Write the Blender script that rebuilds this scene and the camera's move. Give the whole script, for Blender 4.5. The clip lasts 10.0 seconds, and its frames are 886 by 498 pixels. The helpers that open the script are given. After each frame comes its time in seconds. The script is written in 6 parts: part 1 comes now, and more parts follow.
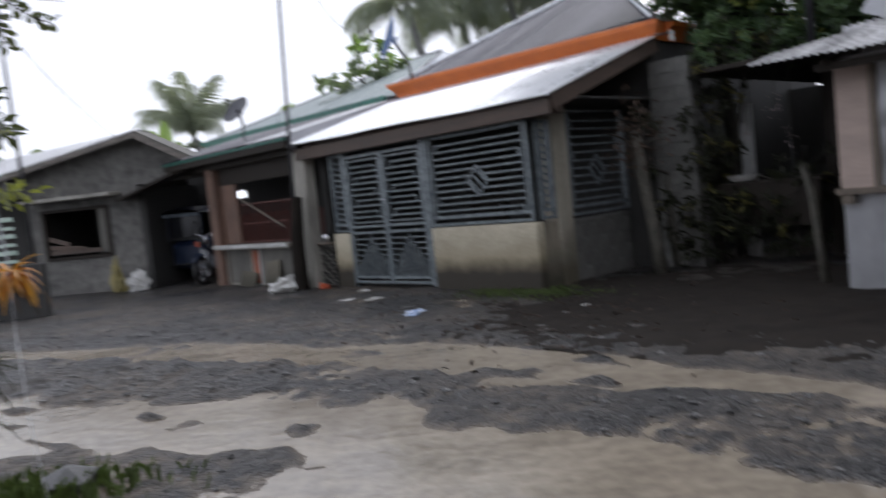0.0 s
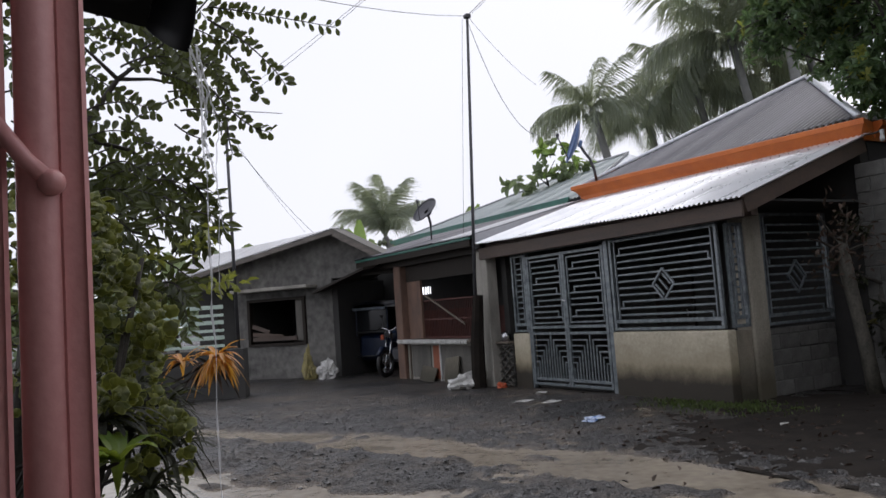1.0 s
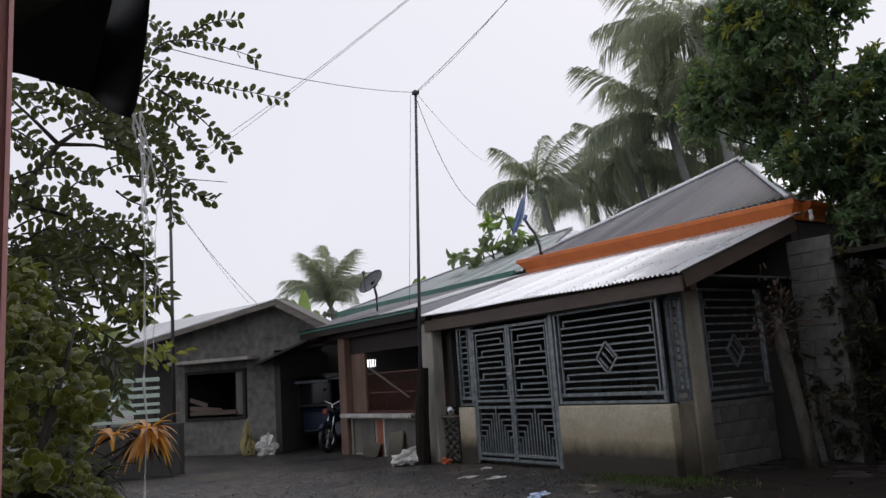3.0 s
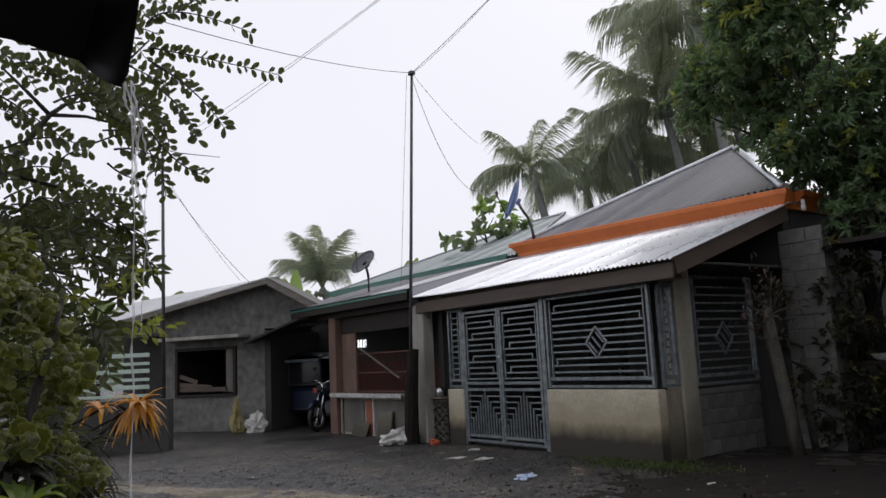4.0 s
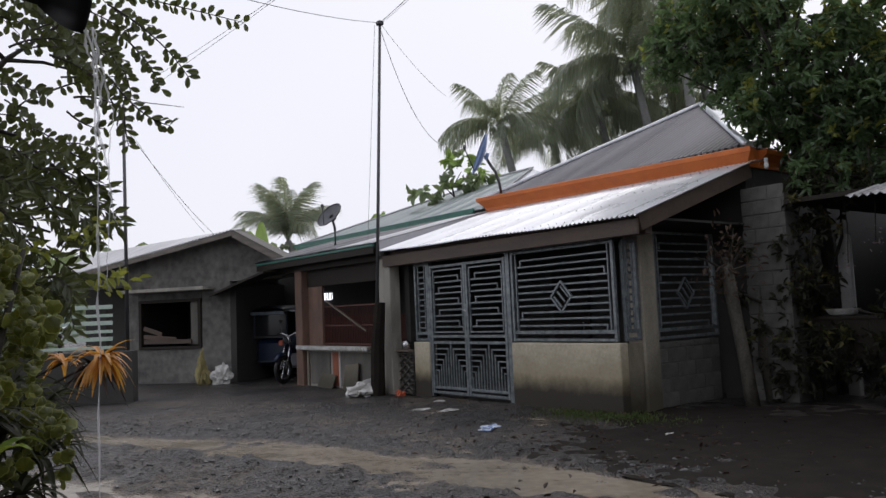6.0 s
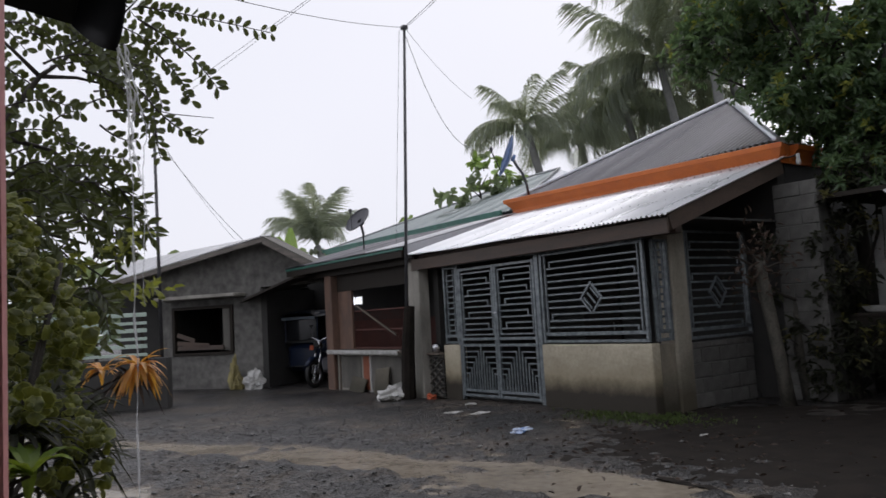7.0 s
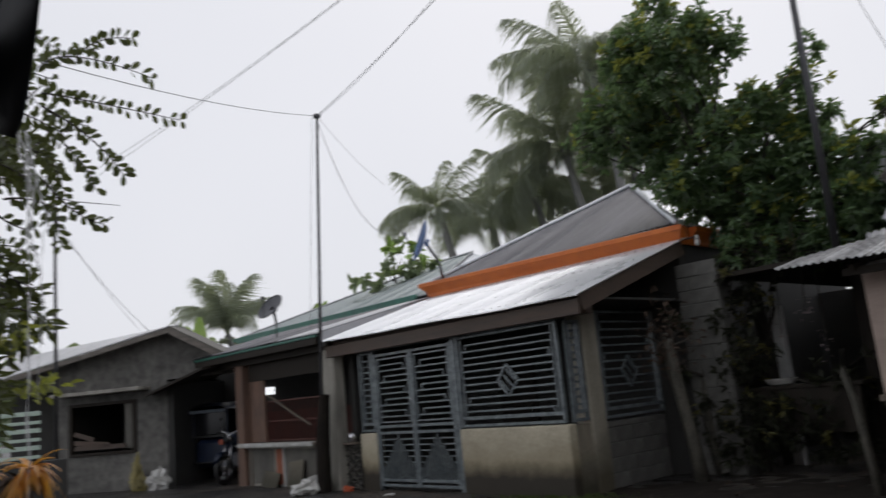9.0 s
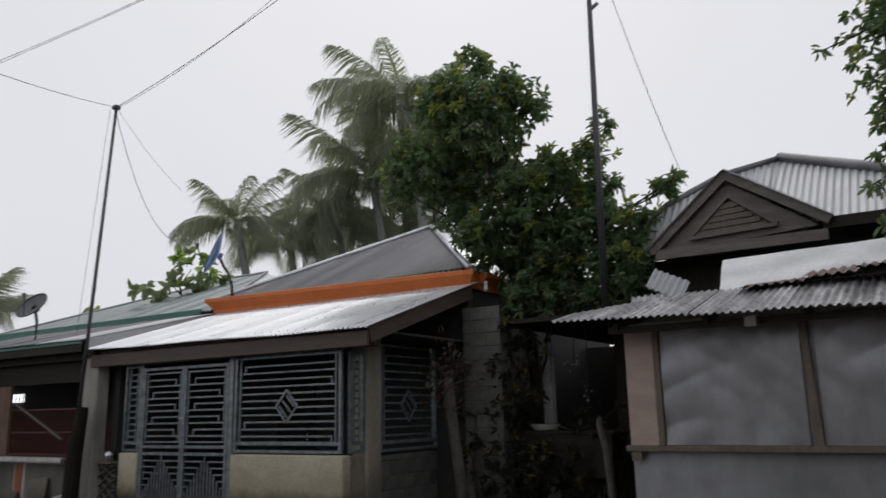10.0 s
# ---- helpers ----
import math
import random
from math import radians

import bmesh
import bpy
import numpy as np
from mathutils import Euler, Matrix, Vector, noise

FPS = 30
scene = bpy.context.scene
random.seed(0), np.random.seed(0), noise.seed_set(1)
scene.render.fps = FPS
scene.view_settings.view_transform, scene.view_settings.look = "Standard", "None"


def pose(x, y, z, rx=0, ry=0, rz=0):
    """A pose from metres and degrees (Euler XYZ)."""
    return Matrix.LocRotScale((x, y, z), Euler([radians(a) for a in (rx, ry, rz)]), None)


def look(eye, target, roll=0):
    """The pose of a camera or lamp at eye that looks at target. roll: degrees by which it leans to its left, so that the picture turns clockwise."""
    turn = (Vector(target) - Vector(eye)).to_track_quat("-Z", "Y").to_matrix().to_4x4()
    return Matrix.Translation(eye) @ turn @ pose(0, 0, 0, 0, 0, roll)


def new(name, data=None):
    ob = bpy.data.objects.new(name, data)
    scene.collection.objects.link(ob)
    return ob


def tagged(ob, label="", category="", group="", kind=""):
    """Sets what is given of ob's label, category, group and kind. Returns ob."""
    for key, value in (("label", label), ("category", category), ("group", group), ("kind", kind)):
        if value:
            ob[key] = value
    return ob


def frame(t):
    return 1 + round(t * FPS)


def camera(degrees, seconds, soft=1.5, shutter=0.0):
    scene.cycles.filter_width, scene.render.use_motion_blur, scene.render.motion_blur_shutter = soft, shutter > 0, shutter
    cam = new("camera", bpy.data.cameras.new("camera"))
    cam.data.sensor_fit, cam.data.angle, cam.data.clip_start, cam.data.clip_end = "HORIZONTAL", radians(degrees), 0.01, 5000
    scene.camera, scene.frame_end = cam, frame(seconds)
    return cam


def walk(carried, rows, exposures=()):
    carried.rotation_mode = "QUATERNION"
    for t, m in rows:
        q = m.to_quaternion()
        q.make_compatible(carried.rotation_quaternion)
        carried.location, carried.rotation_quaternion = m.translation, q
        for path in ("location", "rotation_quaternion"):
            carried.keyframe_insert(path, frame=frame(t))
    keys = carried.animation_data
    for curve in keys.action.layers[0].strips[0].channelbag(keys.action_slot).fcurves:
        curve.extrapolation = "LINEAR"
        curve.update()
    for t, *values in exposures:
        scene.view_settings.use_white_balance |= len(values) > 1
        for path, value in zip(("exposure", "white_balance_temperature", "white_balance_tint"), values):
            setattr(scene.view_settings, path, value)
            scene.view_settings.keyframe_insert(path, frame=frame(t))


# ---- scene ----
cam = camera(59.67, 10.0, soft=1.5, shutter=0.35)
PATH = [  # seconds, x, y, z, tilt, lean, turn
    (0.0, 0.0000, 0.0000, 1.400, 85.88, 6.07, -1.87),
    (0.5, 0.0000, 0.0000, 1.400, 91.65, 3.91, 10.35),
    (1.0, 0.0000, 0.0000, 1.400, 94.46, 4.03, 11.48),
    (1.5, 0.0000, 0.0000, 1.400, 96.46, 4.31, 9.37),
    (2.0, 0.0000, 0.0000, 1.400, 98.66, 4.00, 7.29),
    (2.5, 0.0032, 0.0024, 1.400, 99.67, 4.03, 7.42),
    (4.0, 0.0113, 0.0082, 1.382, 98.22, 2.70, 6.75),
    (4.5, 0.0129, 0.0094, 1.382, 96.96, 1.96, 5.60),
    (5.0, 0.0097, 0.0071, 1.385, 95.76, 1.95, 4.63),
    (6.5, 0.0024, 0.0018, 1.388, 94.60, 2.49, 4.25),
    (7.0, 0.0000, 0.0000, 1.400, 94.94, 3.30, 6.39),
    (7.5, 0.0000, 0.0000, 1.400, 97.52, 4.26, 9.47),
    (8.0, 0.0000, 0.0000, 1.400, 99.49, 4.75, 10.31),
    (8.5, 0.0000, 0.0000, 1.400, 100.51, 5.03, 9.02),
    (9.0, 0.0000, 0.0000, 1.400, 100.75, 5.23, 0.28),
    (9.5, 0.0000, 0.0000, 1.400, 100.66, 2.87, -9.23),
    (10.0, 0.0000, 0.0000, 1.400, 101.98, 1.17, -15.72),
]
walk(cam, [(t, pose(x, y, z, a, b, c)) for t, x, y, z, a, b, c in PATH],
     exposures=[(0.0, 0.58, 6100, 13), (0.5, 0.43, 6200, 14), (1.0, 0.31, 6300, 14), (2.0, 0.08, 6300, 14), (2.5, 0.07, 6350, 14), (4.5, 0.21, 6400, 13),
                (6.5, 0.21, 6350, 14), (7.5, 0.14, 6350, 14), (9.0, 0.03, 6450, 11), (10.0, -0.06, 6500, 11)])

# ---- world and light: an overcast, rainy afternoon ----
world = bpy.data.worlds.new("overcast")
scene.world = world
world.use_nodes = True
wn = world.node_tree.nodes
wl = world.node_tree.links
bg = wn["Background"]
sky = wn.new("ShaderNodeTexSky")
sky.sky_type = "NISHITA"
sky.sun_disc = False
sky.sun_elevation = radians(52)
sky.sun_rotation = radians(20)
sky.dust_density = 6.0
cloud_noise = wn.new("ShaderNodeTexNoise")
cloud_noise.inputs["Scale"].default_value = 1.3
cloud_noise.inputs["Detail"].default_value = 3
cloud_ramp = wn.new("ShaderNodeValToRGB")
cloud_ramp.color_ramp.elements[0].position = 0.25
cloud_ramp.color_ramp.elements[0].color = (7.4, 7.55, 8.0, 1)
cloud_ramp.color_ramp.elements[1].position = 0.8
cloud_ramp.color_ramp.elements[1].color = (8.2, 8.3, 8.7, 1)
wl.new(cloud_noise.outputs["Fac"], cloud_ramp.inputs["Fac"])
cover = wn.new("ShaderNodeMixRGB")
cover.inputs["Fac"].default_value = 0.93
wl.new(sky.outputs["Color"], cover.inputs["Color1"])
wl.new(cloud_ramp.outputs["Color"], cover.inputs["Color2"])
wl.new(cover.outputs["Color"], bg.inputs["Color"])
bg.inputs["Strength"].default_value = 0.1

sun_data = bpy.data.lights.new("sun", "SUN")
sun_data.energy = 0.5
sun_data.angle = radians(40)
sun_data.color = (1.0, 0.98, 0.95)
sun = new("sun", sun_data)
sun.matrix_world = look((0, 0, 0), (-0.2, -0.58, -0.8))


# ---- materials ----
def mat(name, c1, c2=None, rough=0.6, metal=0.0, scale=6.0, fine=60.0, bump=0.2, streak=None,
        spec=0.5, rand=0.0, island=0.0, fine_mix=0.35, trans=0.0):
    """Procedural surface: two colours mixed by coarse and fine noise, with bump; streak stretches the coarse noise."""
    m = bpy.data.materials.new(name)
    m.use_nodes = True
    nt = m.node_tree
    nd, ln = nt.nodes, nt.links
    b = nd["Principled BSDF"]
    b.inputs["Roughness"].default_value = rough
    b.inputs["Metallic"].default_value = metal
    b.inputs["Specular IOR Level"].default_value = spec
    c2 = c2 or tuple(v * 0.7 for v in c1)
    tc = nd.new("ShaderNodeTexCoord")
    mp = nd.new("ShaderNodeMapping")
    mp.inputs["Scale"].default_value = streak or (1, 1, 1)
    ln.new(tc.outputs["Object"], mp.inputs["Vector"])
    n1 = nd.new("ShaderNodeTexNoise")
    n1.inputs["Scale"].default_value = scale
    n1.inputs["Detail"].default_value = 5
    n1.inputs["Roughness"].default_value = 0.65
    ln.new(mp.outputs["Vector"], n1.inputs["Vector"])
    n2 = nd.new("ShaderNodeTexNoise")
    n2.inputs["Scale"].default_value = fine
    n2.inputs["Detail"].default_value = 3
    ln.new(tc.outputs["Object"], n2.inputs["Vector"])
    mix = nd.new("ShaderNodeMixRGB")
    mix.inputs["Fac"].default_value = fine_mix
    ln.new(n1.outputs["Fac"], mix.inputs["Color1"])
    ln.new(n2.outputs["Fac"], mix.inputs["Color2"])
    rp = nd.new("ShaderNodeValToRGB")
    rp.color_ramp.elements[0].position = 0.36
    rp.color_ramp.elements[0].color = (*c2, 1)
    rp.color_ramp.elements[1].position = 0.64
    rp.color_ramp.elements[1].color = (*c1, 1)
    ln.new(mix.outputs["Color"], rp.inputs["Fac"])
    col = rp.outputs["Color"]
    if rand or island:
        hs = nd.new("ShaderNodeHueSaturation")
        if rand:
            src = nd.new("ShaderNodeObjectInfo").outputs["Random"]
        else:
            src = nd.new("ShaderNodeNewGeometry").outputs["Random Per Island"]
        mr = nd.new("ShaderNodeMapRange")
        k = rand or island
        mr.inputs["To Min"].default_value = 1 - k
        mr.inputs["To Max"].default_value = 1 + k
        ln.new(src, mr.inputs["Value"])
        ln.new(mr.outputs["Result"], hs.inputs["Value"])
        ln.new(col, hs.inputs["Color"])
        col = hs.outputs["Color"]
    ln.new(col, b.inputs["Base Color"])
    rr = nd.new("ShaderNodeMapRange")
    rr.inputs["To Min"].default_value = max(0.02, rough - 0.12)
    rr.inputs["To Max"].default_value = min(1.0, rough + 0.12)
    ln.new(n1.outputs["Fac"], rr.inputs["Value"])
    ln.new(rr.outputs["Result"], b.inputs["Roughness"])
    if bump:
        bp = nd.new("ShaderNodeBump")
        bp.inputs["Strength"].default_value = bump
        bp.inputs["Distance"].default_value = 0.01
        ln.new(mix.outputs["Color"], bp.inputs["Height"])
        ln.new(bp.outputs["Normal"], b.inputs["Normal"])
    if trans:
        b.inputs["Transmission Weight"].default_value = trans
    return m


def leaf_mat(name, c1, c2, rough=0.35, thin=0.25):
    """A leaf: varied green from island to island, with some light coming through."""
    m = mat(name, c1, c2, rough=rough, scale=3.0, fine=25.0, bump=0.1, island=0.45)
    nt = m.node_tree
    b = nt.nodes["Principled BSDF"]
    out = nt.nodes["Material Output"]
    tr = nt.nodes.new("ShaderNodeBsdfTranslucent")
    tr.inputs["Color"].default_value = (c1[0] * 1.6, c1[1] * 1.6, c1[2] * 1.1, 1)
    ms = nt.nodes.new("ShaderNodeMixShader")
    ms.inputs["Fac"].default_value = thin
    nt.links.new(b.outputs["BSDF"], ms.inputs[1])
    nt.links.new(tr.outputs["BSDF"], ms.inputs[2])
    nt.links.new(ms.outputs["Shader"], out.inputs["Surface"])
    return m


M_CREAM = mat("cream_render", (0.56, 0.51, 0.39), (0.34, 0.3, 0.22), 0.75, scale=2.2, fine=22, streak=(0.6, 0.6, 1.1), bump=0.3)
def stain_below(m, z, soft, colour, reach=0.16):
    """An irregular mossy tide mark that has crept up a wall to about height z."""
    nt = m.node_tree
    nd, ln = nt.nodes, nt.links
    b = nd["Principled BSDF"]
    src = b.inputs["Base Color"].links[0].from_socket
    tc = nd.new("ShaderNodeTexCoord")
    sp = nd.new("ShaderNodeSeparateXYZ")
    ln.new(tc.outputs["Object"], sp.inputs["Vector"])
    nz = nd.new("ShaderNodeTexNoise")
    nz.inputs["Scale"].default_value = 4.0
    nz.inputs["Detail"].default_value = 6
    nz.inputs["Roughness"].default_value = 0.7
    ln.new(tc.outputs["Object"], nz.inputs["Vector"])
    ma = nd.new("ShaderNodeMath")
    ma.operation = "MULTIPLY_ADD"
    ma.inputs[1].default_value = reach * 2
    ln.new(nz.outputs["Fac"], ma.inputs[0])
    ln.new(sp.outputs["Z"], ma.inputs[2])
    mr = nd.new("ShaderNodeMapRange")
    mr.inputs["From Min"].default_value = z + reach - soft
    mr.inputs["From Max"].default_value = z + reach + soft
    mr.inputs["To Min"].default_value = 1.0
    mr.inputs["To Max"].default_value = 0.0
    ln.new(ma.outputs["Value"], mr.inputs["Value"])
    mx = nd.new("ShaderNodeMixRGB")
    mx.inputs["Color2"].default_value = (*colour, 1)
    ln.new(mr.outputs["Result"], mx.inputs["Fac"])
    ln.new(src, mx.inputs["Color1"])
    ln.new(mx.outputs["Color"], b.inputs["Base Color"])
    return m


stain_below(M_CREAM, 0.56, 0.28, (0.25, 0.21, 0.13), 0.2)
stain_below(M_CREAM, 0.35, 0.12, (0.034, 0.028, 0.019), 0.12)
M_CEMENT = mat("grey_cement", (0.4, 0.38, 0.33), (0.17, 0.16, 0.14), 0.8, scale=2.4, streak=(1.2, 1.2, 0.35), bump=0.45)
M_KHAKI = mat("khaki_stained_cement", (0.25, 0.22, 0.165), (0.1, 0.09, 0.07), 0.8, scale=3.2, streak=(1.2, 1.2, 0.35), bump=0.45)
M_OLDWALL = mat("sooty_streaked_render", (0.185, 0.178, 0.164), (0.05, 0.048, 0.044), 0.8, scale=0.9, fine=6, streak=(1, 1, 0.9), bump=0.35, fine_mix=0.4)
M_SHEDZINC = mat("dull_streaked_zinc", (0.6, 0.6, 0.61), (0.06, 0.055, 0.052), 0.34, 0.3, scale=3.2, fine=14, streak=(2.4, 0.35, 0.3), bump=0.2, rand=0.25, fine_mix=0.4)
M_PALEZINC = mat("pale_wet_zinc", (0.5, 0.505, 0.52), (0.33, 0.335, 0.35), 0.4, 0.3, scale=1.6, streak=(1.5, 0.3, 0.3), bump=0.12)
# humus brown, lowered further to take in the canopy's shade
M_SOIL = mat("darkened_humus", (0.026, 0.021, 0.017), (0.011, 0.0095, 0.008), 0.95, scale=5, fine=45, bump=1.0)
M_SOIL.node_tree.nodes["Principled BSDF"].inputs["Specular IOR Level"].default_value = 0.15
M_COLUMN = mat("pale_stained_cement", (0.36, 0.33, 0.265), (0.17, 0.153, 0.12), 0.8, scale=2.6, streak=(1.2, 1.2, 0.35), bump=0.45)
stain_below(M_COLUMN, 0.5, 0.3, (0.085, 0.075, 0.05), 0.25)
stain_below(M_KHAKI, 0.35, 0.22, (0.05, 0.045, 0.03), 0.2)
M_DARKCEM = mat("damp_cement", (0.16, 0.15, 0.13), (0.07, 0.067, 0.058), 0.7, scale=2.4, streak=(1.2, 1.2, 0.35), bump=0.45)
M_BLOCK = mat("concrete_block", (0.16, 0.156, 0.144), (0.075, 0.073, 0.067), 0.85, scale=5, fine=90, bump=0.7, rand=0.14)
M_MORTAR = mat("mortar", (0.15, 0.15, 0.14), (0.09, 0.09, 0.085), 0.9, scale=9, bump=0.5)
M_GATE = mat("blue_grey_steel_paint", (0.25, 0.28, 0.29), (0.1, 0.118, 0.128), 0.22, 0.25, scale=11, bump=0.12)
M_ZINC = mat("wet_zinc_roofing", (0.86, 0.87, 0.89), (0.72, 0.73, 0.75), 0.3, 0.35, scale=1.6, streak=(1, 0.25, 1), bump=0.1, rand=0.06)
M_OLDZINC = mat("weathered_zinc_roofing", (0.16, 0.157, 0.172), (0.07, 0.069, 0.078), 0.42, 0.3, scale=1.5, streak=(1.4, 0.2, 0.2), bump=0.15, rand=0.18)
M_CAP = mat("zinc_ridge_cap", (0.78, 0.8, 0.83), (0.55, 0.57, 0.6), 0.3, 0.5, scale=3, bump=0.1)
M_GREENROOF = mat("faded_green_roofing", (0.3, 0.34, 0.34), (0.17, 0.2, 0.2), 0.35, 0.3, scale=1.5, streak=(1.4, 0.2, 0.2), bump=0.15)
M_GREEN = mat("green_fascia_paint", (0.035, 0.17, 0.12), (0.02, 0.09, 0.07), 0.4, scale=5, bump=0.1)
M_ORANGE = mat("orange_paint", (0.62, 0.17, 0.03), (0.48, 0.115, 0.02), 0.5, scale=3, streak=(1, 1, 0.5), bump=0.15)
M_BROWN = mat("brown_fascia_board", (0.10, 0.068, 0.05), (0.05, 0.036, 0.028), 0.6, scale=4, streak=(0.2, 1, 2), bump=0.3)
M_WOOD = mat("weathered_timber", (0.19, 0.155, 0.12), (0.09, 0.075, 0.06), 0.75, scale=5, streak=(3, 3, 0.3), bump=0.5)
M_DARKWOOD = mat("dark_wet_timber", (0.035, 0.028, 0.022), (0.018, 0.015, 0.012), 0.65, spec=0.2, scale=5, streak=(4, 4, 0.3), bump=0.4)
M_SALMON = mat("salmon_paint", (0.2, 0.115, 0.08), (0.085, 0.055, 0.042), 0.7, scale=4, streak=(1, 1, 0.4), bump=0.3)
M_RUSTBOARD = mat("rust_orange_board", (0.36, 0.11, 0.05), (0.2, 0.065, 0.035), 0.7, scale=4, streak=(1, 1, 0.4), bump=0.2)
M_REDMESH = mat("red_oxide_steel", (0.11, 0.03, 0.02), (0.06, 0.018, 0.013), 0.55, scale=8, bump=0.1)
M_REDWALL = mat("red_brown_boards", (0.1, 0.034, 0.026), (0.05, 0.02, 0.016), 0.7, scale=3, bump=0.2)
M_WHITEP = mat("white_paint", (0.55, 0.55, 0.53), (0.36, 0.36, 0.35), 0.6, scale=4, bump=0.1)
M_PALEGREEN = mat("pale_green_paint", (0.5, 0.6, 0.52), (0.35, 0.44, 0.38), 0.5, scale=4, bump=0.1)
M_PINK = mat("pink_enamel", (0.68, 0.345, 0.33), (0.58, 0.27, 0.255), 0.4, scale=5, fine=140, streak=(1, 1, 0.2), bump=0.15)
M_BLACK = mat("black_rubber", (0.02, 0.02, 0.02), (0.01, 0.01, 0.01), 0.5, scale=8, bump=0.1)
M_CHROME = mat("chrome", (0.7, 0.7, 0.72), (0.55, 0.55, 0.57), 0.2, 1.0, scale=8, bump=0.05)
M_BLUE = mat("dark_blue_paint", (0.009, 0.019, 0.05), (0.005, 0.01, 0.026), 0.4, scale=4, bump=0.1)
M_HEM = mat("worn_pale_canvas", (0.16, 0.19, 0.22), (0.06, 0.075, 0.09), 0.7, scale=9, bump=0.3)
M_BLUEDISH = mat("blue_grey_dish_paint", (0.12, 0.2, 0.4), (0.08, 0.14, 0.28), 0.4, scale=4, bump=0.1)
M_DISH = mat("grey_mesh_dish", (0.11, 0.11, 0.12), (0.07, 0.07, 0.08), 0.5, 0.3, scale=9, bump=0.1)
M_POLE = mat("galvanised_pole", (0.085, 0.085, 0.09), (0.05, 0.05, 0.055), 0.45, 0.4, scale=5, bump=0.1)
M_CABLE = mat("cable", (0.06, 0.06, 0.065), (0.04, 0.04, 0.045), 0.6, scale=5, bump=0)
M_SHEETWALL = mat("dented_grey_sheet", (0.4, 0.4, 0.41), (0.22, 0.22, 0.225), 0.36, 0.25, scale=0.8, fine=3.5, streak=(1.5, 1, 0.6), bump=0.2, fine_mix=0.25)
M_TARP = mat("white_tarpaulin", (0.84, 0.84, 0.84), (0.68, 0.69, 0.7), 0.5, scale=2, fine=20, bump=0.3)
M_RUST = mat("rusty_roofing", (0.19, 0.1, 0.07), (0.05, 0.035, 0.03), 0.6, 0.2, scale=3, bump=0.3)
M_GABLE = mat("grey_timber_boards", (0.2, 0.175, 0.15), (0.085, 0.077, 0.068), 0.7, scale=4, streak=(0.4, 1, 2.5), bump=0.5)
M_PINKBOARD = mat("pinkish_plywood", (0.46, 0.36, 0.31), (0.34, 0.27, 0.23), 0.7, scale=4, streak=(0.5, 1, 2), bump=0.3)
M_BARK = mat("wet_bark", (0.06, 0.053, 0.044), (0.022, 0.02, 0.017), 0.65, scale=9, streak=(2, 2, 0.5), bump=0.8)
M_BARK.node_tree.nodes["Principled BSDF"].inputs["Specular IOR Level"].default_value = 0.2
M_MOSSBARK = mat("mossy_grey_bark", (0.11, 0.1, 0.08), (0.03, 0.03, 0.023), 0.75, scale=7, fine=40, streak=(2, 2, 0.8), bump=0.9)
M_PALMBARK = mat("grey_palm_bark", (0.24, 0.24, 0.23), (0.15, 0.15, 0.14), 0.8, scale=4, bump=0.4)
M_LEAF_MANGO = leaf_mat("mango_leaf", (0.125, 0.188, 0.095), (0.046, 0.08, 0.045), 0.26, 0.42)
M_LEAF_YOUNG = leaf_mat("young_leaf", (0.25, 0.27, 0.06), (0.15, 0.18, 0.04), 0.4, 0.4)
M_LEAF_TREE = leaf_mat("glossy_leaf", (0.085, 0.1, 0.038), (0.028, 0.038, 0.018), 0.26, 0.3)
M_LEAF_SHRUB = leaf_mat("shrub_leaf", (0.2, 0.26, 0.035), (0.07, 0.12, 0.02), 0.35)
M_LEAF_VINE = leaf_mat("yellowed_vine_leaf", (0.14, 0.13, 0.045), (0.06, 0.055, 0.02), 0.5, 0.3)
M_LEAF_CROTON = leaf_mat("orange_croton_leaf", (0.58, 0.3, 0.05), (0.36, 0.14, 0.03), 0.4, 0.3)
# dark strap leaf green, lowered further to hold the alley's shade
M_LEAF_DARK = leaf_mat("dark_strap_and_shade_leaf", (0.03, 0.034, 0.014), (0.012, 0.013, 0.007), 0.75, 0.15)
# palm and far foliage greens are paled to hold the rain haze
M_PALM = leaf_mat("rain_hazed_palm_leaf", (0.31, 0.34, 0.29), (0.19, 0.215, 0.18), 0.28, 0.45)
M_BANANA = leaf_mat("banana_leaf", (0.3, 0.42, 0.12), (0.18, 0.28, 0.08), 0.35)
M_FARLEAF = leaf_mat("rain_hazed_foliage", (0.21, 0.26, 0.16), (0.13, 0.17, 0.1), 0.45, 0.4)
M_DRY = mat("dry_leaf", (0.07, 0.042, 0.027), (0.03, 0.02, 0.013), 0.7, scale=6, bump=0.2, rand=0.3)
M_PLASTIC = mat("white_plastic_sack", (0.72, 0.72, 0.7), (0.36, 0.35, 0.32), 0.4, scale=6, bump=0.5)
M_YSACK = mat("yellow_woven_sack", (0.36, 0.31, 0.12), (0.2, 0.17, 0.08), 0.5, scale=6, bump=0.4)
M_REDP = mat("red_plastic", (0.55, 0.12, 0.05), None, 0.4, scale=6)
M_BLUEP = mat("blue_and_white_wrapper", (0.75, 0.8, 0.85), (0.1, 0.22, 0.5), 0.35, scale=22, fine_mix=0.0, bump=0.3)
M_ROCK = mat("dark_stone", (0.1, 0.1, 0.1), (0.05, 0.05, 0.05), 0.5, scale=6, bump=0.5, rand=0.3)
M_PEBBLE = mat("wet_pebbles", (0.075, 0.073, 0.07), (0.025, 0.024, 0.023), 0.35, scale=6, bump=0.3, island=0.6)
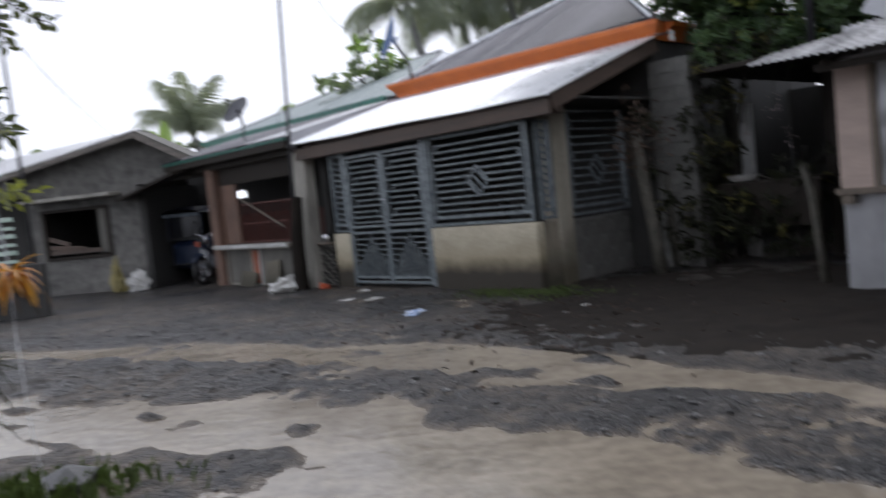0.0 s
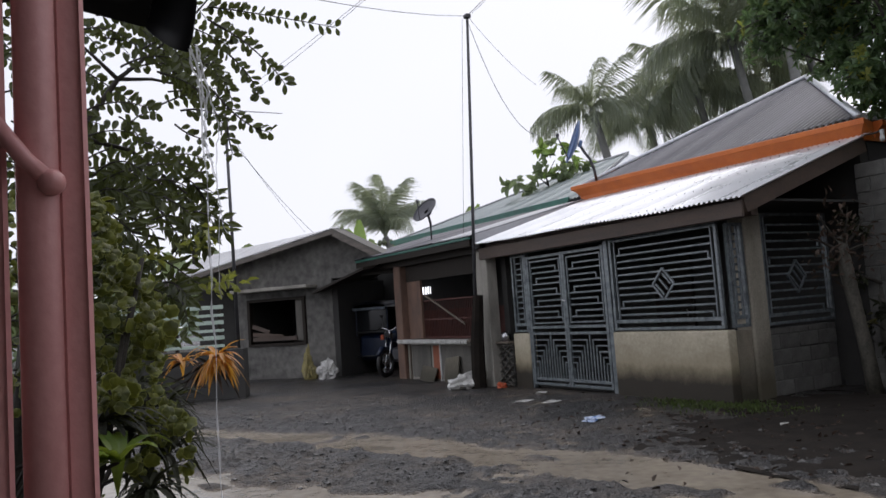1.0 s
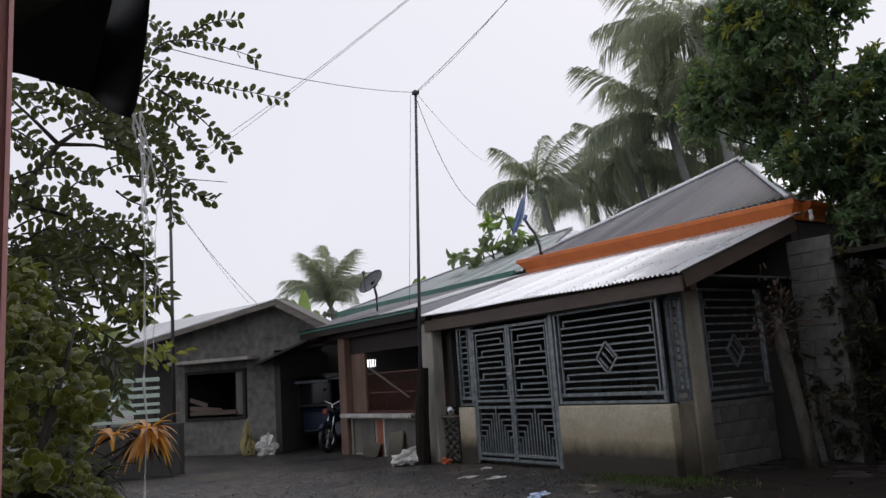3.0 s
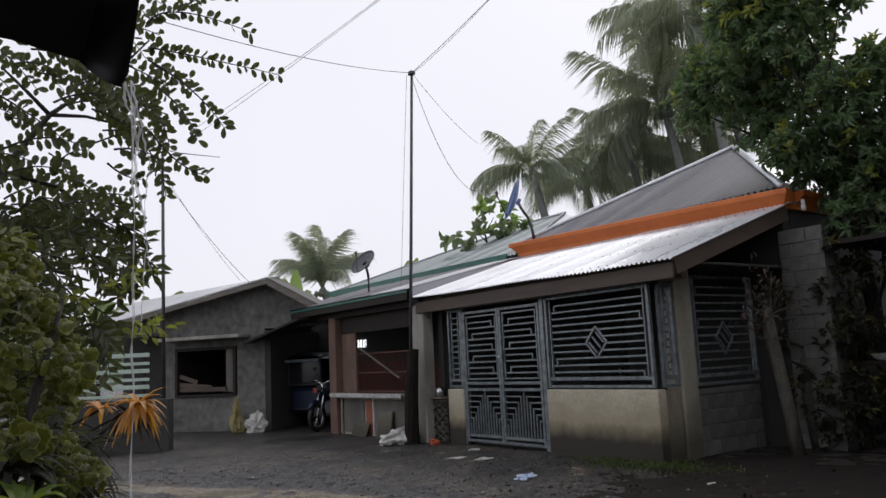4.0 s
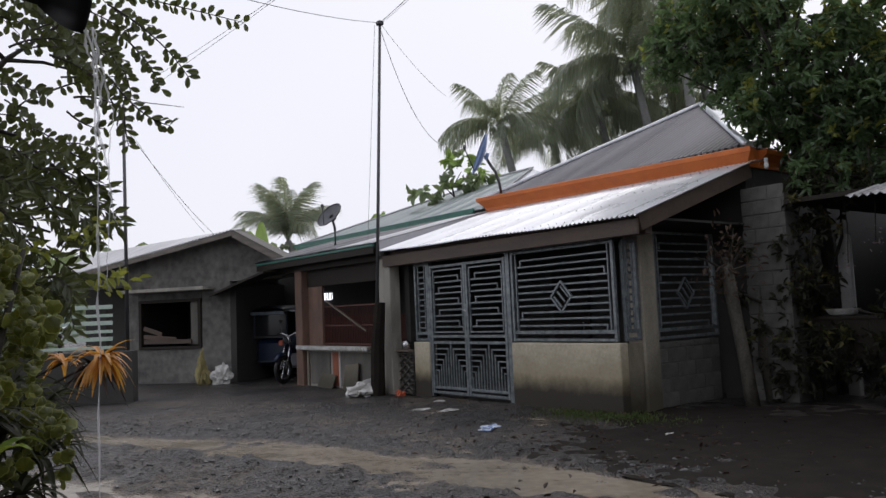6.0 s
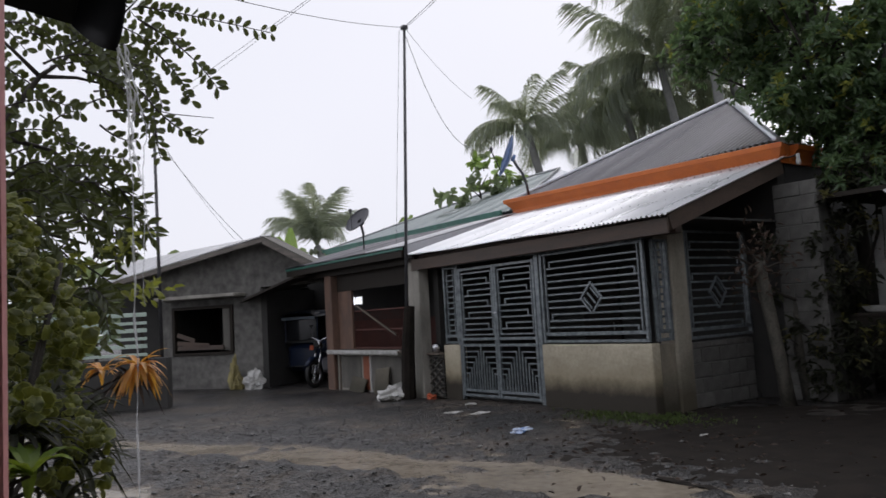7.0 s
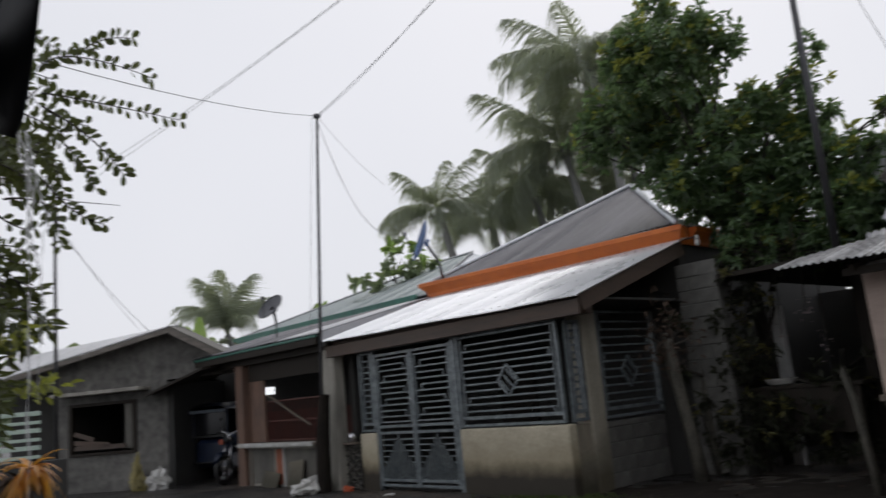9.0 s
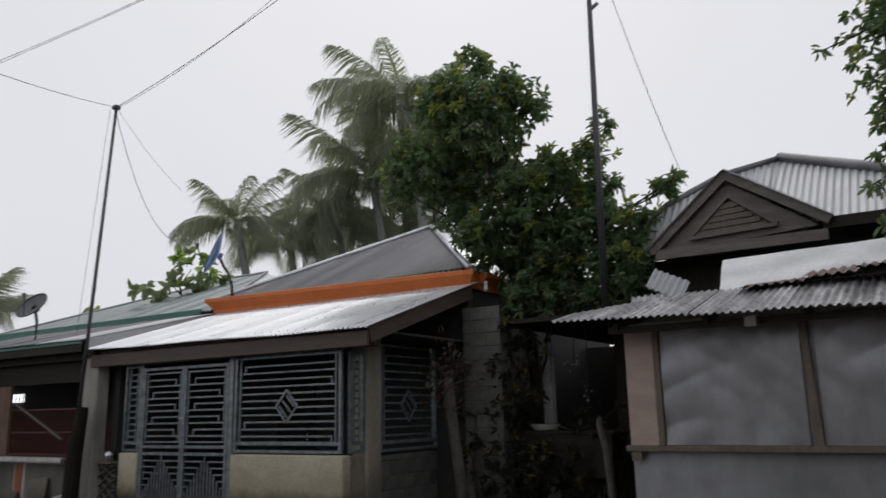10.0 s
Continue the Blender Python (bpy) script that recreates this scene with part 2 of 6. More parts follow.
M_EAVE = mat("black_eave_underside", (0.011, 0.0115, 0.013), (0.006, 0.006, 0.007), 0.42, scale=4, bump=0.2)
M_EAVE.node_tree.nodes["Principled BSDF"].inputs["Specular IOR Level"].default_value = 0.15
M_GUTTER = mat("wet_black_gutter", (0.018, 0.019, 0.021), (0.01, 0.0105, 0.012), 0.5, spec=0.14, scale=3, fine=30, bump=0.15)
M_ROOM = mat("painted_room_wall", (0.3, 0.26, 0.24), (0.25, 0.21, 0.2), 0.8, scale=2, bump=0.1)
# wall colour taken near black, so the rooms' shade sits in it
M_DARKROOM = mat("shade_dark_inner_wall", (0.05, 0.048, 0.045), (0.03, 0.03, 0.028), 0.85, scale=2, bump=0.2)
M_GLASS = mat("dark_window_glass", (0.02, 0.022, 0.025), (0.012, 0.012, 0.014), 0.1, scale=2, bump=0.0)
M_GRASS = leaf_mat("wet_grass", (0.09, 0.13, 0.035), (0.05, 0.07, 0.02), 0.5)
M_FLOWER = leaf_mat("pale_pink_orchid", (0.3, 0.25, 0.26), (0.2, 0.15, 0.17), 0.5)

m = bpy.data.materials.new("rain_water")
m.use_nodes = True
b = m.node_tree.nodes["Principled BSDF"]
b.inputs["Base Color"].default_value = (0.93, 0.95, 0.97, 1)
b.inputs["Roughness"].default_value = 0.15
b.inputs["IOR"].default_value = 1.33
M_WATER = m
nt = m.node_tree
wtr = nt.nodes.new("ShaderNodeBsdfTransparent")
wtl = nt.nodes.new("ShaderNodeBsdfTranslucent")
wtl.inputs["Color"].default_value = (0.95, 0.96, 0.98, 1)
wm1 = nt.nodes.new("ShaderNodeMixShader")
wm1.inputs["Fac"].default_value = 0.5
nt.links.new(b.outputs["BSDF"], wm1.inputs[1])
nt.links.new(wtl.outputs["BSDF"], wm1.inputs[2])
wm2 = nt.nodes.new("ShaderNodeMixShader")
wm2.inputs["Fac"].default_value = 0.3
nt.links.new(wtr.outputs["BSDF"], wm2.inputs[1])
nt.links.new(wm1.outputs["Shader"], wm2.inputs[2])
nt.links.new(wm2.outputs["Shader"], nt.nodes["Material Output"].inputs["Surface"])

# pane that glows in place of daylight; no opening is cut behind it
m = bpy.data.materials.new("daylight_glow_pane")
m.use_nodes = True
b = m.node_tree.nodes["Principled BSDF"]
b.inputs["Emission Color"].default_value = (0.95, 0.97, 1.0, 1)
b.inputs["Emission Strength"].default_value = 2.0
M_LIT = m

# wet gravel and mud
m = mat("wet_black_sand_and_gravel", (0.035, 0.0325, 0.031), (0.009, 0.0087, 0.0085), 0.5, scale=1.2, fine=30, bump=1.0, fine_mix=0.55)
M_GROUND = m
nt = m.node_tree
tcg = nt.nodes.new("ShaderNodeTexCoord")
vor = nt.nodes.new("ShaderNodeTexVoronoi")
vor.inputs["Scale"].default_value = 17
vor.inputs["Randomness"].default_value = 1.0
nt.links.new(tcg.outputs["Object"], vor.inputs["Vector"])
vor2 = nt.nodes.new("ShaderNodeTexVoronoi")
vor2.inputs["Scale"].default_value = 45
nt.links.new(tcg.outputs["Object"], vor2.inputs["Vector"])
addv = nt.nodes.new("ShaderNodeMath")
addv.operation = "ADD"
nt.links.new(vor.outputs["Distance"], addv.inputs[0])
nt.links.new(vor2.outputs["Distance"], addv.inputs[1])
bpg = nt.nodes.new("ShaderNodeBump")
bpg.invert = True
bpg.inputs["Strength"].default_value = 1.0
bpg.inputs["Distance"].default_value = 0.022
nt.links.new(addv.outputs["Value"], bpg.inputs["Height"])
pb = nt.nodes["Principled BSDF"]
nt.links.new(bpg.outputs["Normal"], pb.inputs["Normal"])
hsg = nt.nodes.new("ShaderNodeHueSaturation")
mrg = nt.nodes.new("ShaderNodeMapRange")
mrg.inputs["To Min"].default_value = 0.45
mrg.inputs["To Max"].default_value = 1.75
sepc = nt.nodes.new("ShaderNodeSeparateColor")
nt.links.new(vor.outputs["Color"], sepc.inputs["Color"])
nt.links.new(sepc.outputs["Red"], mrg.inputs["Value"])
nt.links.new(mrg.outputs["Result"], hsg.inputs["Value"])
patch = nt.nodes.new("ShaderNodeTexNoise")
patch.inputs["Scale"].default_value = 0.55
patch.inputs["Detail"].default_value = 7
patch.inputs["Roughness"].default_value = 0.65
nt.links.new(tcg.outputs["Object"], patch.inputs["Vector"])
patch_r = nt.nodes.new("ShaderNodeMapRange")
patch_r.inputs["From Min"].default_value = 0.46
patch_r.inputs["From Max"].default_value = 0.64
nt.links.new(patch.outputs["Fac"], patch_r.inputs["Value"])
brown = nt.nodes.new("ShaderNodeMixRGB")
brown.inputs["Color2"].default_value = (0.06, 0.048, 0.037, 1)
nt.links.new(patch_r.outputs["Result"], brown.inputs["Fac"])
nt.links.new(pb.inputs["Base Color"].links[0].from_socket, brown.inputs["Color1"])
nt.links.new(brown.outputs["Color"], hsg.inputs["Color"])
sepz = nt.nodes.new("ShaderNodeSeparateXYZ")
nt.links.new(tcg.outputs["Object"], sepz.inputs["Vector"])
silt_n = nt.nodes.new("ShaderNodeTexNoise")
silt_n.inputs["Scale"].default_value = 7
silt_n.inputs["Detail"].default_value = 5
nt.links.new(tcg.outputs["Object"], silt_n.inputs["Vector"])
silt_z = nt.nodes.new("ShaderNodeMath")
silt_z.operation = "MULTIPLY_ADD"
silt_z.inputs[1].default_value = 0.03
nt.links.new(silt_n.outputs["Fac"], silt_z.inputs[0])
nt.links.new(sepz.outputs["Z"], silt_z.inputs[2])
silt_f = nt.nodes.new("ShaderNodeMapRange")
silt_f.inputs["From Min"].default_value = -0.006
silt_f.inputs["From Max"].default_value = 0.012
silt_f.inputs["To Min"].default_value = 0.85
silt_f.inputs["To Max"].default_value = 0.0
nt.links.new(silt_z.outputs["Value"], silt_f.inputs["Value"])
silt = nt.nodes.new("ShaderNodeMixRGB")
silt.inputs["Color2"].default_value = (0.15, 0.12, 0.088, 1)
nt.links.new(silt_f.outputs["Result"], silt.inputs["Fac"])
nt.links.new(hsg.outputs["Color"], silt.inputs["Color1"])
nt.links.new(silt.outputs["Color"], pb.inputs["Base Color"])
wet_r = nt.nodes.new("ShaderNodeMapRange")
wet_r.inputs["From Min"].default_value = 0.38
wet_r.inputs["From Max"].default_value = 0.62
wet_r.inputs["To Min"].default_value = 0.3
wet_r.inputs["To Max"].default_value = 0.62
nt.links.new(patch.outputs["Fac"], wet_r.inputs["Value"])
nt.links.new(wet_r.outputs["Result"], pb.inputs["Roughness"])
m = mat("muddy_rain_water", (0.3, 0.258, 0.2), (0.17, 0.145, 0.112), 0.2, scale=1.6, fine=11, streak=(0.5, 1.3, 1), bump=0.75, spec=0.6, fine_mix=0.45)
M_MUD = m


# ---- building helpers ----
def obj(name, bm, material, parent=None, label="", smooth=False):
    me = bpy.data.meshes.new(name)
    bm.to_mesh(me)
    bm.free()
    me.materials.append(material)
    if smooth:
        for p in me.polygons:
            p.use_smooth = True
    ob = new(name, me)
    if parent is not None:
        ob.parent = parent
    if label:
        ob["label"] = label
    return ob


part = obj


def raw(name, verts, faces, material, parent=None, smooth=False):
    me = bpy.data.meshes.new(name)
    me.from_pydata([tuple(v) for v in verts], [], faces)
    me.materials.append(material)
    if smooth:
        for p in me.polygons:
            p.use_smooth = True
    ob = new(name, me)
    if parent is not None:
        ob.parent = parent
    return ob


def empty(name, m, label, category, group="", kind=""):
    ob = new(name)
    ob.matrix_world = m
    return tagged(ob, label, category, group, kind)


def box(x0, x1, y0, y1, z0, z1, bm=None, bev=0.0):
    bm = bm or bmesh.new()
    r = bmesh.ops.create_cube(bm, size=1.0)
    vs = r["verts"]
    for v in vs:
        v.co = Vector((x0 + (v.co.x + 0.5) * (x1 - x0), y0 + (v.co.y + 0.5) * (y1 - y0), z0 + (v.co.z + 0.5) * (z1 - z0)))
    if bev:
        es = list({e for v in vs for e in v.link_edges})
        bmesh.ops.bevel(bm, geom=es, offset=bev, segments=1, affect="EDGES")
    return bm


def bar(a, b, w, h=None, bm=None, bev=0.0):
    """A square bar from a to b."""
    bm = bm or bmesh.new()
    h = h or w
    a, b = Vector(a), Vector(b)
    d = b - a
    q = d.to_track_quat("Z", "Y").to_matrix().to_4x4()
    r = bmesh.ops.create_cube(bm, size=1.0)
    mt = Matrix.Translation((a + b) / 2) @ q
    for v in r["verts"]:
        v.co = mt @ Vector((v.co.x * w, v.co.y * h, v.co.z * d.length))
    if bev:
        es = list({e for v in r["verts"] for e in v.link_edges})
        bmesh.ops.bevel(bm, geom=es, offset=bev, segments=1, affect="EDGES")
    return bm


def tube(points, radii, sides=8, bm=None):
    """A round limb through points, tapering by radii."""
    bm = bm or bmesh.new()
    pts = [Vector(p) for p in points]
    rings = []
    for i, p in enumerate(pts):
        d = (pts[min(i + 1, len(pts) - 1)] - pts[max(i - 1, 0)]).normalized()
        q = d.to_track_quat("Z", "Y").to_matrix()
        r = radii[i] if isinstance(radii, (list, tuple)) else radii
        rings.append([bm.verts.new(p + q @ Vector((r * math.cos(2 * math.pi * k / sides), r * math.sin(2 * math.pi * k / sides), 0))) for k in range(sides)])
    for r0, r1 in zip(rings, rings[1:]):
        for k in range(sides):
            bm.faces.new((r0[k], r0[(k + 1) % sides], r1[(k + 1) % sides], r1[k]))
    bm.faces.new(rings[0][::-1])
    bm.faces.new(rings[-1])
    return bm


def corrugated(x0, x1, lower, upper, pitch=0.076, amp=0.014, thick=0.002, rows=3):
    """Corrugated roofing with waves along x; lower(x) and upper(x) give (y, z) of its two ends."""
    bm = bmesh.new()
    nx = max(2, int((x1 - x0) / pitch * 5))
    grid = {}
    for k in (0, 1):
        for i in range(nx + 1):
            x = x0 + (x1 - x0) * i / nx
            (ya, za), (yb, zb) = lower(x), upper(x)
            for j in range(rows):
                f = j / (rows - 1)
                z = za + (zb - za) * f + amp * math.sin(2 * math.pi * x / pitch) - k * thick
                grid[k, i, j] = bm.verts.new((x, ya + (yb - ya) * f, z))
    for i in range(nx):
        for j in range(rows - 1):
            bm.faces.new((grid[0, i, j], grid[0, i + 1, j], grid[0, i + 1, j + 1], grid[0, i, j + 1]))
            bm.faces.new((grid[1, i, j + 1], grid[1, i + 1, j + 1], grid[1, i + 1, j], grid[1, i, j]))
        for j in (0, rows - 1):
            bm.faces.new((grid[0, i, j], grid[1, i, j], grid[1, i + 1, j], grid[0, i + 1, j]))
    return bm


def cloth(seed, sx, sy, sz, folds=6, n=14):
    """A crumpled bag or wrapper lying on the ground."""
    bm = bmesh.new()
    bmesh.ops.create_icosphere(bm, subdivisions=4, radius=1.0)
    for v in bm.verts:
        k = noise.noise(v.co * 1.6 + Vector((seed * 7.1, 0, 0))) * 0.7 + noise.noise(v.co * 3.6 + Vector((0, seed * 3.3, 0))) * 0.35
        k -= 0.3 * abs(noise.noise(v.co * 5.5 + Vector((seed, 0, seed))))
        v.co *= 1 + k
        v.co.z = max(v.co.z, -0.55) + 0.55
        v.co = Vector((v.co.x * sx / 2, v.co.y * sy / 2, v.co.z * sz / 1.6))
    return bm


def polyline_d(px, py, pts):
    """Distance of many points to a polyline."""
    best = np.full(px.shape, 1e9)
    for (ax, ay), (bx, by) in zip(pts, pts[1:]):
        dx, dy = bx - ax, by - ay
        t = np.clip(((px - ax) * dx + (py - ay) * dy) / (dx * dx + dy * dy), 0, 1)
        best = np.minimum(best, np.hypot(px - ax - t * dx, py - ay - t * dy))
    return best


# frame of the house row: x along its front to the right, y inwards
H = pose(1.45, 9.96, 0, 0, 0, -48.16)
Hi = H.inverted()


def eye_dir(az, el, d):
    """A place d metres away (level distance) from the viewing place, by compass angle and height angle."""
    a, e = radians(az), radians(el)
    return Vector((d * math.sin(a), d * math.cos(a), 1.4 + d * math.tan(e)))


# ---- ground ----
def vnoise(x, y, s, seed):
    """Smooth value noise for arrays."""
    rng = np.random.RandomState(seed)
    tab = rng.rand(256, 256)
    x, y = x / s + 1000, y / s + 1000
    xi, yi = np.floor(x).astype(int), np.floor(y).astype(int)
    fx, fy = x - xi, y - yi
    fx, fy = fx * fx * (3 - 2 * fx), fy * fy * (3 - 2 * fy)
    g = lambda a, b: tab[a % 256, b % 256]
    return (g(xi, yi) * (1 - fx) + g(xi + 1, yi) * fx) * (1 - fy) + (g(xi, yi + 1) * (1 - fx) + g(xi + 1, yi + 1) * fx) * fy


def axis(a, b, step, far):
    mid = np.arange(a, b, step)
    out, g = [b], step
    while out[-1] < far:
        g *= 1.25
        out.append(out[-1] + g)
    low, g = [a - step], step
    while low[-1] > -far:
        g *= 1.25
        low.append(low[-1] - g)
    return np.concatenate([low[::-1], mid, out])


gx, gy = np.meshgrid(axis(-9, 5, 0.042, 400), axis(2.4, 12.5, 0.042, 400), indexing="ij")
STREAM_1 = [(-9, 11.2), (-5.3, 9.5), (-3.2, 8.7), (-1.6, 7.7), (-0.4, 7.0), (0.8, 5.95), (1.75, 5.15), (2.6, 4.3), (4.5, 2.0)]
STREAM_2 = [(-7, 8.2), (-3.3, 5.9), (-1.6, 5.4), (-0.6, 4.6), (0.4, 3.9), (1.2, 2.9), (1.8, 1.5)]
d1 = polyline_d(gx, gy, STREAM_1)
d2 = polyline_d(gx, gy, STREAM_2)
wob = (vnoise(gx, gy, 0.9, 1) - 0.5) * 0.5 + (vnoise(gx, gy, 0.3, 2) - 0.5) * 0.22
w1 = 0.42 + 0.2 * np.clip((gx + 0.2) / 1.2, 0, 1) - 0.24 * np.clip((gx - 1.0) / 1.0, 0, 1)
w2 = 0.75
dip = np.maximum(np.clip((w1 - d1 + wob * 0.7) / 0.25, -1, 1), np.clip((w2 - d2 + wob * 1.1) / 0.35, -1, 1))
near = np.exp(-((np.hypot(gx + 1, gy - 6) / 11) ** 4))
lump = (vnoise(gx, gy, 0.14, 3) - 0.5) * 0.026 + (vnoise(gx, gy, 0.5, 4) - 0.5) * 0.04 + (vnoise(gx, gy, 0.08, 5) - 0.5) * 0.018
gritty = np.clip(1.5 - np.abs(d1 - 0.95) * 1.1, 0.12, 1) * (0.4 + 0.9 * vnoise(gx, gy, 0.7, 8))
stones = (np.clip(vnoise(gx, gy, 0.13, 6) - 0.55, 0, 1) * 0.085 + np.clip(vnoise(gx, gy, 0.085, 7) - 0.5, 0, 1) * 0.06) * gritty
hc, hs = math.cos(radians(48.16)), math.sin(radians(48.16))
bed_x, bed_y = (gx - 1.45) * hc - (gy - 9.96) * hs - 3.0, (gx - 1.45) * hs + (gy - 9.96) * hc + 0.1
calm = np.clip((np.hypot(bed_x / 3.3, bed_y / 2.7) - 0.75) * 3, 0.12, 1)
lump, stones = lump * calm, stones * calm
wet = np.clip(dip, 0, 1)
flow_u, flow_v = gx * 0.77 - gy * 0.64, gx * 0.64 + gy * 0.77
bars = np.clip(vnoise(flow_u / 3.2, flow_v, 0.11, 13) * 0.6 + vnoise(flow_u / 2.5, flow_v, 0.34, 14) * 0.5 - 0.72, 0, 1) * 0.34
gz = near * ((lump + stones) * (1 - 0.8 * wet) - 0.012 - 0.06 * wet * np.clip(1.1 - 1.6 * np.clip(vnoise(gx, gy, 0.45, 12) - 0.72, 0, 1) * 3, 0, 1) + wet * bars) + 0.012
nxg, nyg = gx.shape
idx = np.arange(nxg * nyg).reshape(nxg, nyg)
gfaces = np.stack([idx[:-1, :-1], idx[1:, :-1], idx[1:, 1:], idx[:-1, 1:]], -1).reshape(-1, 4)
ground = raw("ground", np.stack([gx, gy, gz], -1).reshape(-1, 3).tolist(), gfaces.tolist(), M_GROUND, smooth=True)
tagged(ground, "wet dark volcanic sand and gravel yard with puddled ruts", "ground", kind="structure")

bm = bmesh.new()
bmesh.ops.create_grid(bm, x_segments=60, y_segments=60, size=1)
for v in bm.verts:
    v.co = Vector((-1.5 + v.co.x * 9.5, 5.6 + v.co.y * 7.5, -0.02 + 0.002 * noise.noise(v.co * 20)))
water = obj("water", bm, M_MUD, smooth=True)
tagged(water, "beige muddy rain water standing in the ruts", "puddle", kind="structure")

# planting soil round the trees by the alley, its brown darkened for canopy shade
sx, sy = np.meshgrid(np.linspace(-3.2, 3.2, 90), np.linspace(-2.6, 2.6, 74), indexing="ij")
sr = np.hypot(sx / 2.9, sy / 2.2) + (vnoise(sx, sy, 0.7, 31) - 0.5) * 0.5
sz = 0.03 * np.clip((1 - sr) * 2.2, -1.6, 1) - 0.0 + (vnoise(sx, sy, 0.16, 32) - 0.5) * 0.04
si = np.arange(sx.size).reshape(sx.shape)
sf = np.stack([si[:-1, :-1], si[1:, :-1], si[1:, 1:], si[:-1, 1:]], -1).reshape(-1, 4)
soil = raw("soil", np.stack([sx, sy, sz], -1).reshape(-1, 3).tolist(), sf.tolist(), M_SOIL, smooth=True)
soil.matrix_world = H @ pose(3.0, -0.1, 0)
tagged(soil, "wet humus soil round the trees, darkened for canopy shade", "soil", kind="structure")


# ---- porch house ----
def structure(name, bm, material, label, category, m=H, smooth=False):
    ob = obj(name, bm, material, smooth=smooth)
    ob.matrix_world = m
    return tagged(ob, label, category, kind="structure")


wall_front = structure("wall_front", box(-1.96, 0.05, 0.0, 0.16, -0.1, 0.9, bev=0.012), M_CREAM,
                       "low cream rendered porch wall with grime streaks", "wall")
structure("wall_return", box(-0.1, 0.046, 0.163, 0.455, -0.1, 0.88, bev=0.01), M_KHAKI, "short khaki stained cement return of the porch wall", "wall")
stub = structure("wall_stub", box(-4.42, -3.98, 0.0, 0.16, -0.1, 0.9, bev=0.012), M_CREAM, "short cream rendered wall beside the gate", "wall")
structure("column_corner", box(-0.19, 0.075, 0.46, 0.785, -0.1, 2.42, bev=0.02), M_COLUMN, "pale khaki cement corner column of the porch", "column")
# porch shade is put into these colours; the ceiling is added to cut light
structure("wall_main", box(-5.35, 0.55, 2.32, 2.5, -0.1, 3.3), M_DARKROOM, "grey cement house wall inside the porch, darkened for shade", "wall")
structure("wall_east", box(0.4, 0.56, 2.51, 8.3, -0.1, 3.3), M_DARKROOM, "grey cement side wall of the house, darkened for shade", "wall")
structure("wall_inner_west", box(-4.78, -4.64, 0.1, 2.3, -0.1, 2.5), M_DARKROOM, "party wall between porch and shop, darkened for shade", "wall")
structure("ceiling_porch", box(-4.6, 0.55, 0.13, 2.31, 2.42, 2.45), M_DARKROOM, "boarded porch ceiling added to cut light, darkened for shade", "ceiling")
structure("floor_porch", box(-4.4, 0.0, 0.16, 2.32, -0.1, 0.06), M_DARKROOM, "cement porch floor, darkened for shade", "floor")
door = structure("door_1", box(-3.3, -2.45, 2.27, 2.32, 0.06, 2.1, bev=0.01), M_DARKWOOD, "dark wooden house door inside the porch", "door")
part("door_handle", box(-2.55, -2.52, 2.2, 2.27, 1.0, 1.12), M_CHROME, door)


def block_wall(name, x0, x1, y0, y1, z0, z1, along, label):
    """A wall of concrete blocks, each a piece, on a mortar core."""
    w = structure(name, box(x0 + 0.012, x1 - 0.012, y0 + 0.012, y1 - 0.012, z0, z1 - 0.004), M_MORTAR, label, "wall")
    shapes = {}
    row, z = 0, z0
    while z < z1 - 0.05:
        h = min(0.195, z1 - z)
        a0, a1 = (x0, x1) if along == "x" else (y0, y1)
        a = a0 - (0.2 if row % 2 else 0.0)
        while a < a1 - 0.02:
            s, e = max(a, a0), min(a + 0.4, a1)
            if e - s > 0.03:
                key = (round(e - s, 2), round(h, 2))
                if key not in shapes:
                    l = e - s - 0.012
                    if along == "x":
                        bmb = box(0, l, 0, y1 - y0, 0, h - 0.012, bev=0.006)
                    else:
                        bmb = box(0, x1 - x0, 0, l, 0, h - 0.012, bev=0.006)
                    me = bpy.data.meshes.new("block")
                    bmb.to_mesh(me)
                    bmb.free()
                    me.materials.append(M_BLOCK)
                    shapes[key] = me
                ob = new("block", shapes[key])
                ob.parent = w
                ob.location = (s + 0.006 if along == "x" else x0, y0 if along == "x" else s + 0.006, z + 0.006)
                ob.location.x += random.uniform(-0.004, 0.004)
                ob.location.y += random.uniform(-0.004, 0.004)
            a += 0.4
        z += 0.195
        row += 1
    return w


# porch roof
def porch_lo(x):
    return (-0.32, 2.44 - 0.011 * x + 0.008 * math.sin(x * 2.1))


def porch_hi(x):
    return (2.38, 3.33)


porch_roof = empty("porch_roof", H, "bright wet corrugated zinc porch roof on brown boards", "roof", kind="structure")
xs = -4.98
while xs < 0.6:
    xe = min(xs + 0.76, 0.66)
    lift = random.uniform(0, 0.006)
    part("roof_sheet", corrugated(xs, xe + 0.05, lambda x: (porch_lo(x)[0] - lift * 4, porch_lo(x)[1] + lift), lambda x: (2.38, 3.33 + lift)), M_ZINC, porch_roof, smooth=False)
    xs += 0.76
nail = bmesh.new()
for i in range(36):
    for j in range(4):
        f = 0.06 + j * 0.28
        x = -4.9 + i * 0.152
        y, z = -0.3 + 2.68 * f, 2.44 - 0.011 * x * (1 - f) + 0.89 * f
        box(x - 0.005, x + 0.005, y - 0.005, y + 0.005, z, z + 0.017, nail)
tagged(part("roof_nails", nail, M_OLDZINC, porch_roof), kind="stuff")
part("front_board", box(-4.95, 0.62, -0.24, -0.2, 2.22, 2.415, bev=0.006), M_BROWN, porch_roof)
part("side_board", bar((0.62, -0.2, 2.36), (0.62, 2.32, 3.19), 0.04, 0.2), M_BROWN, porch_roof)
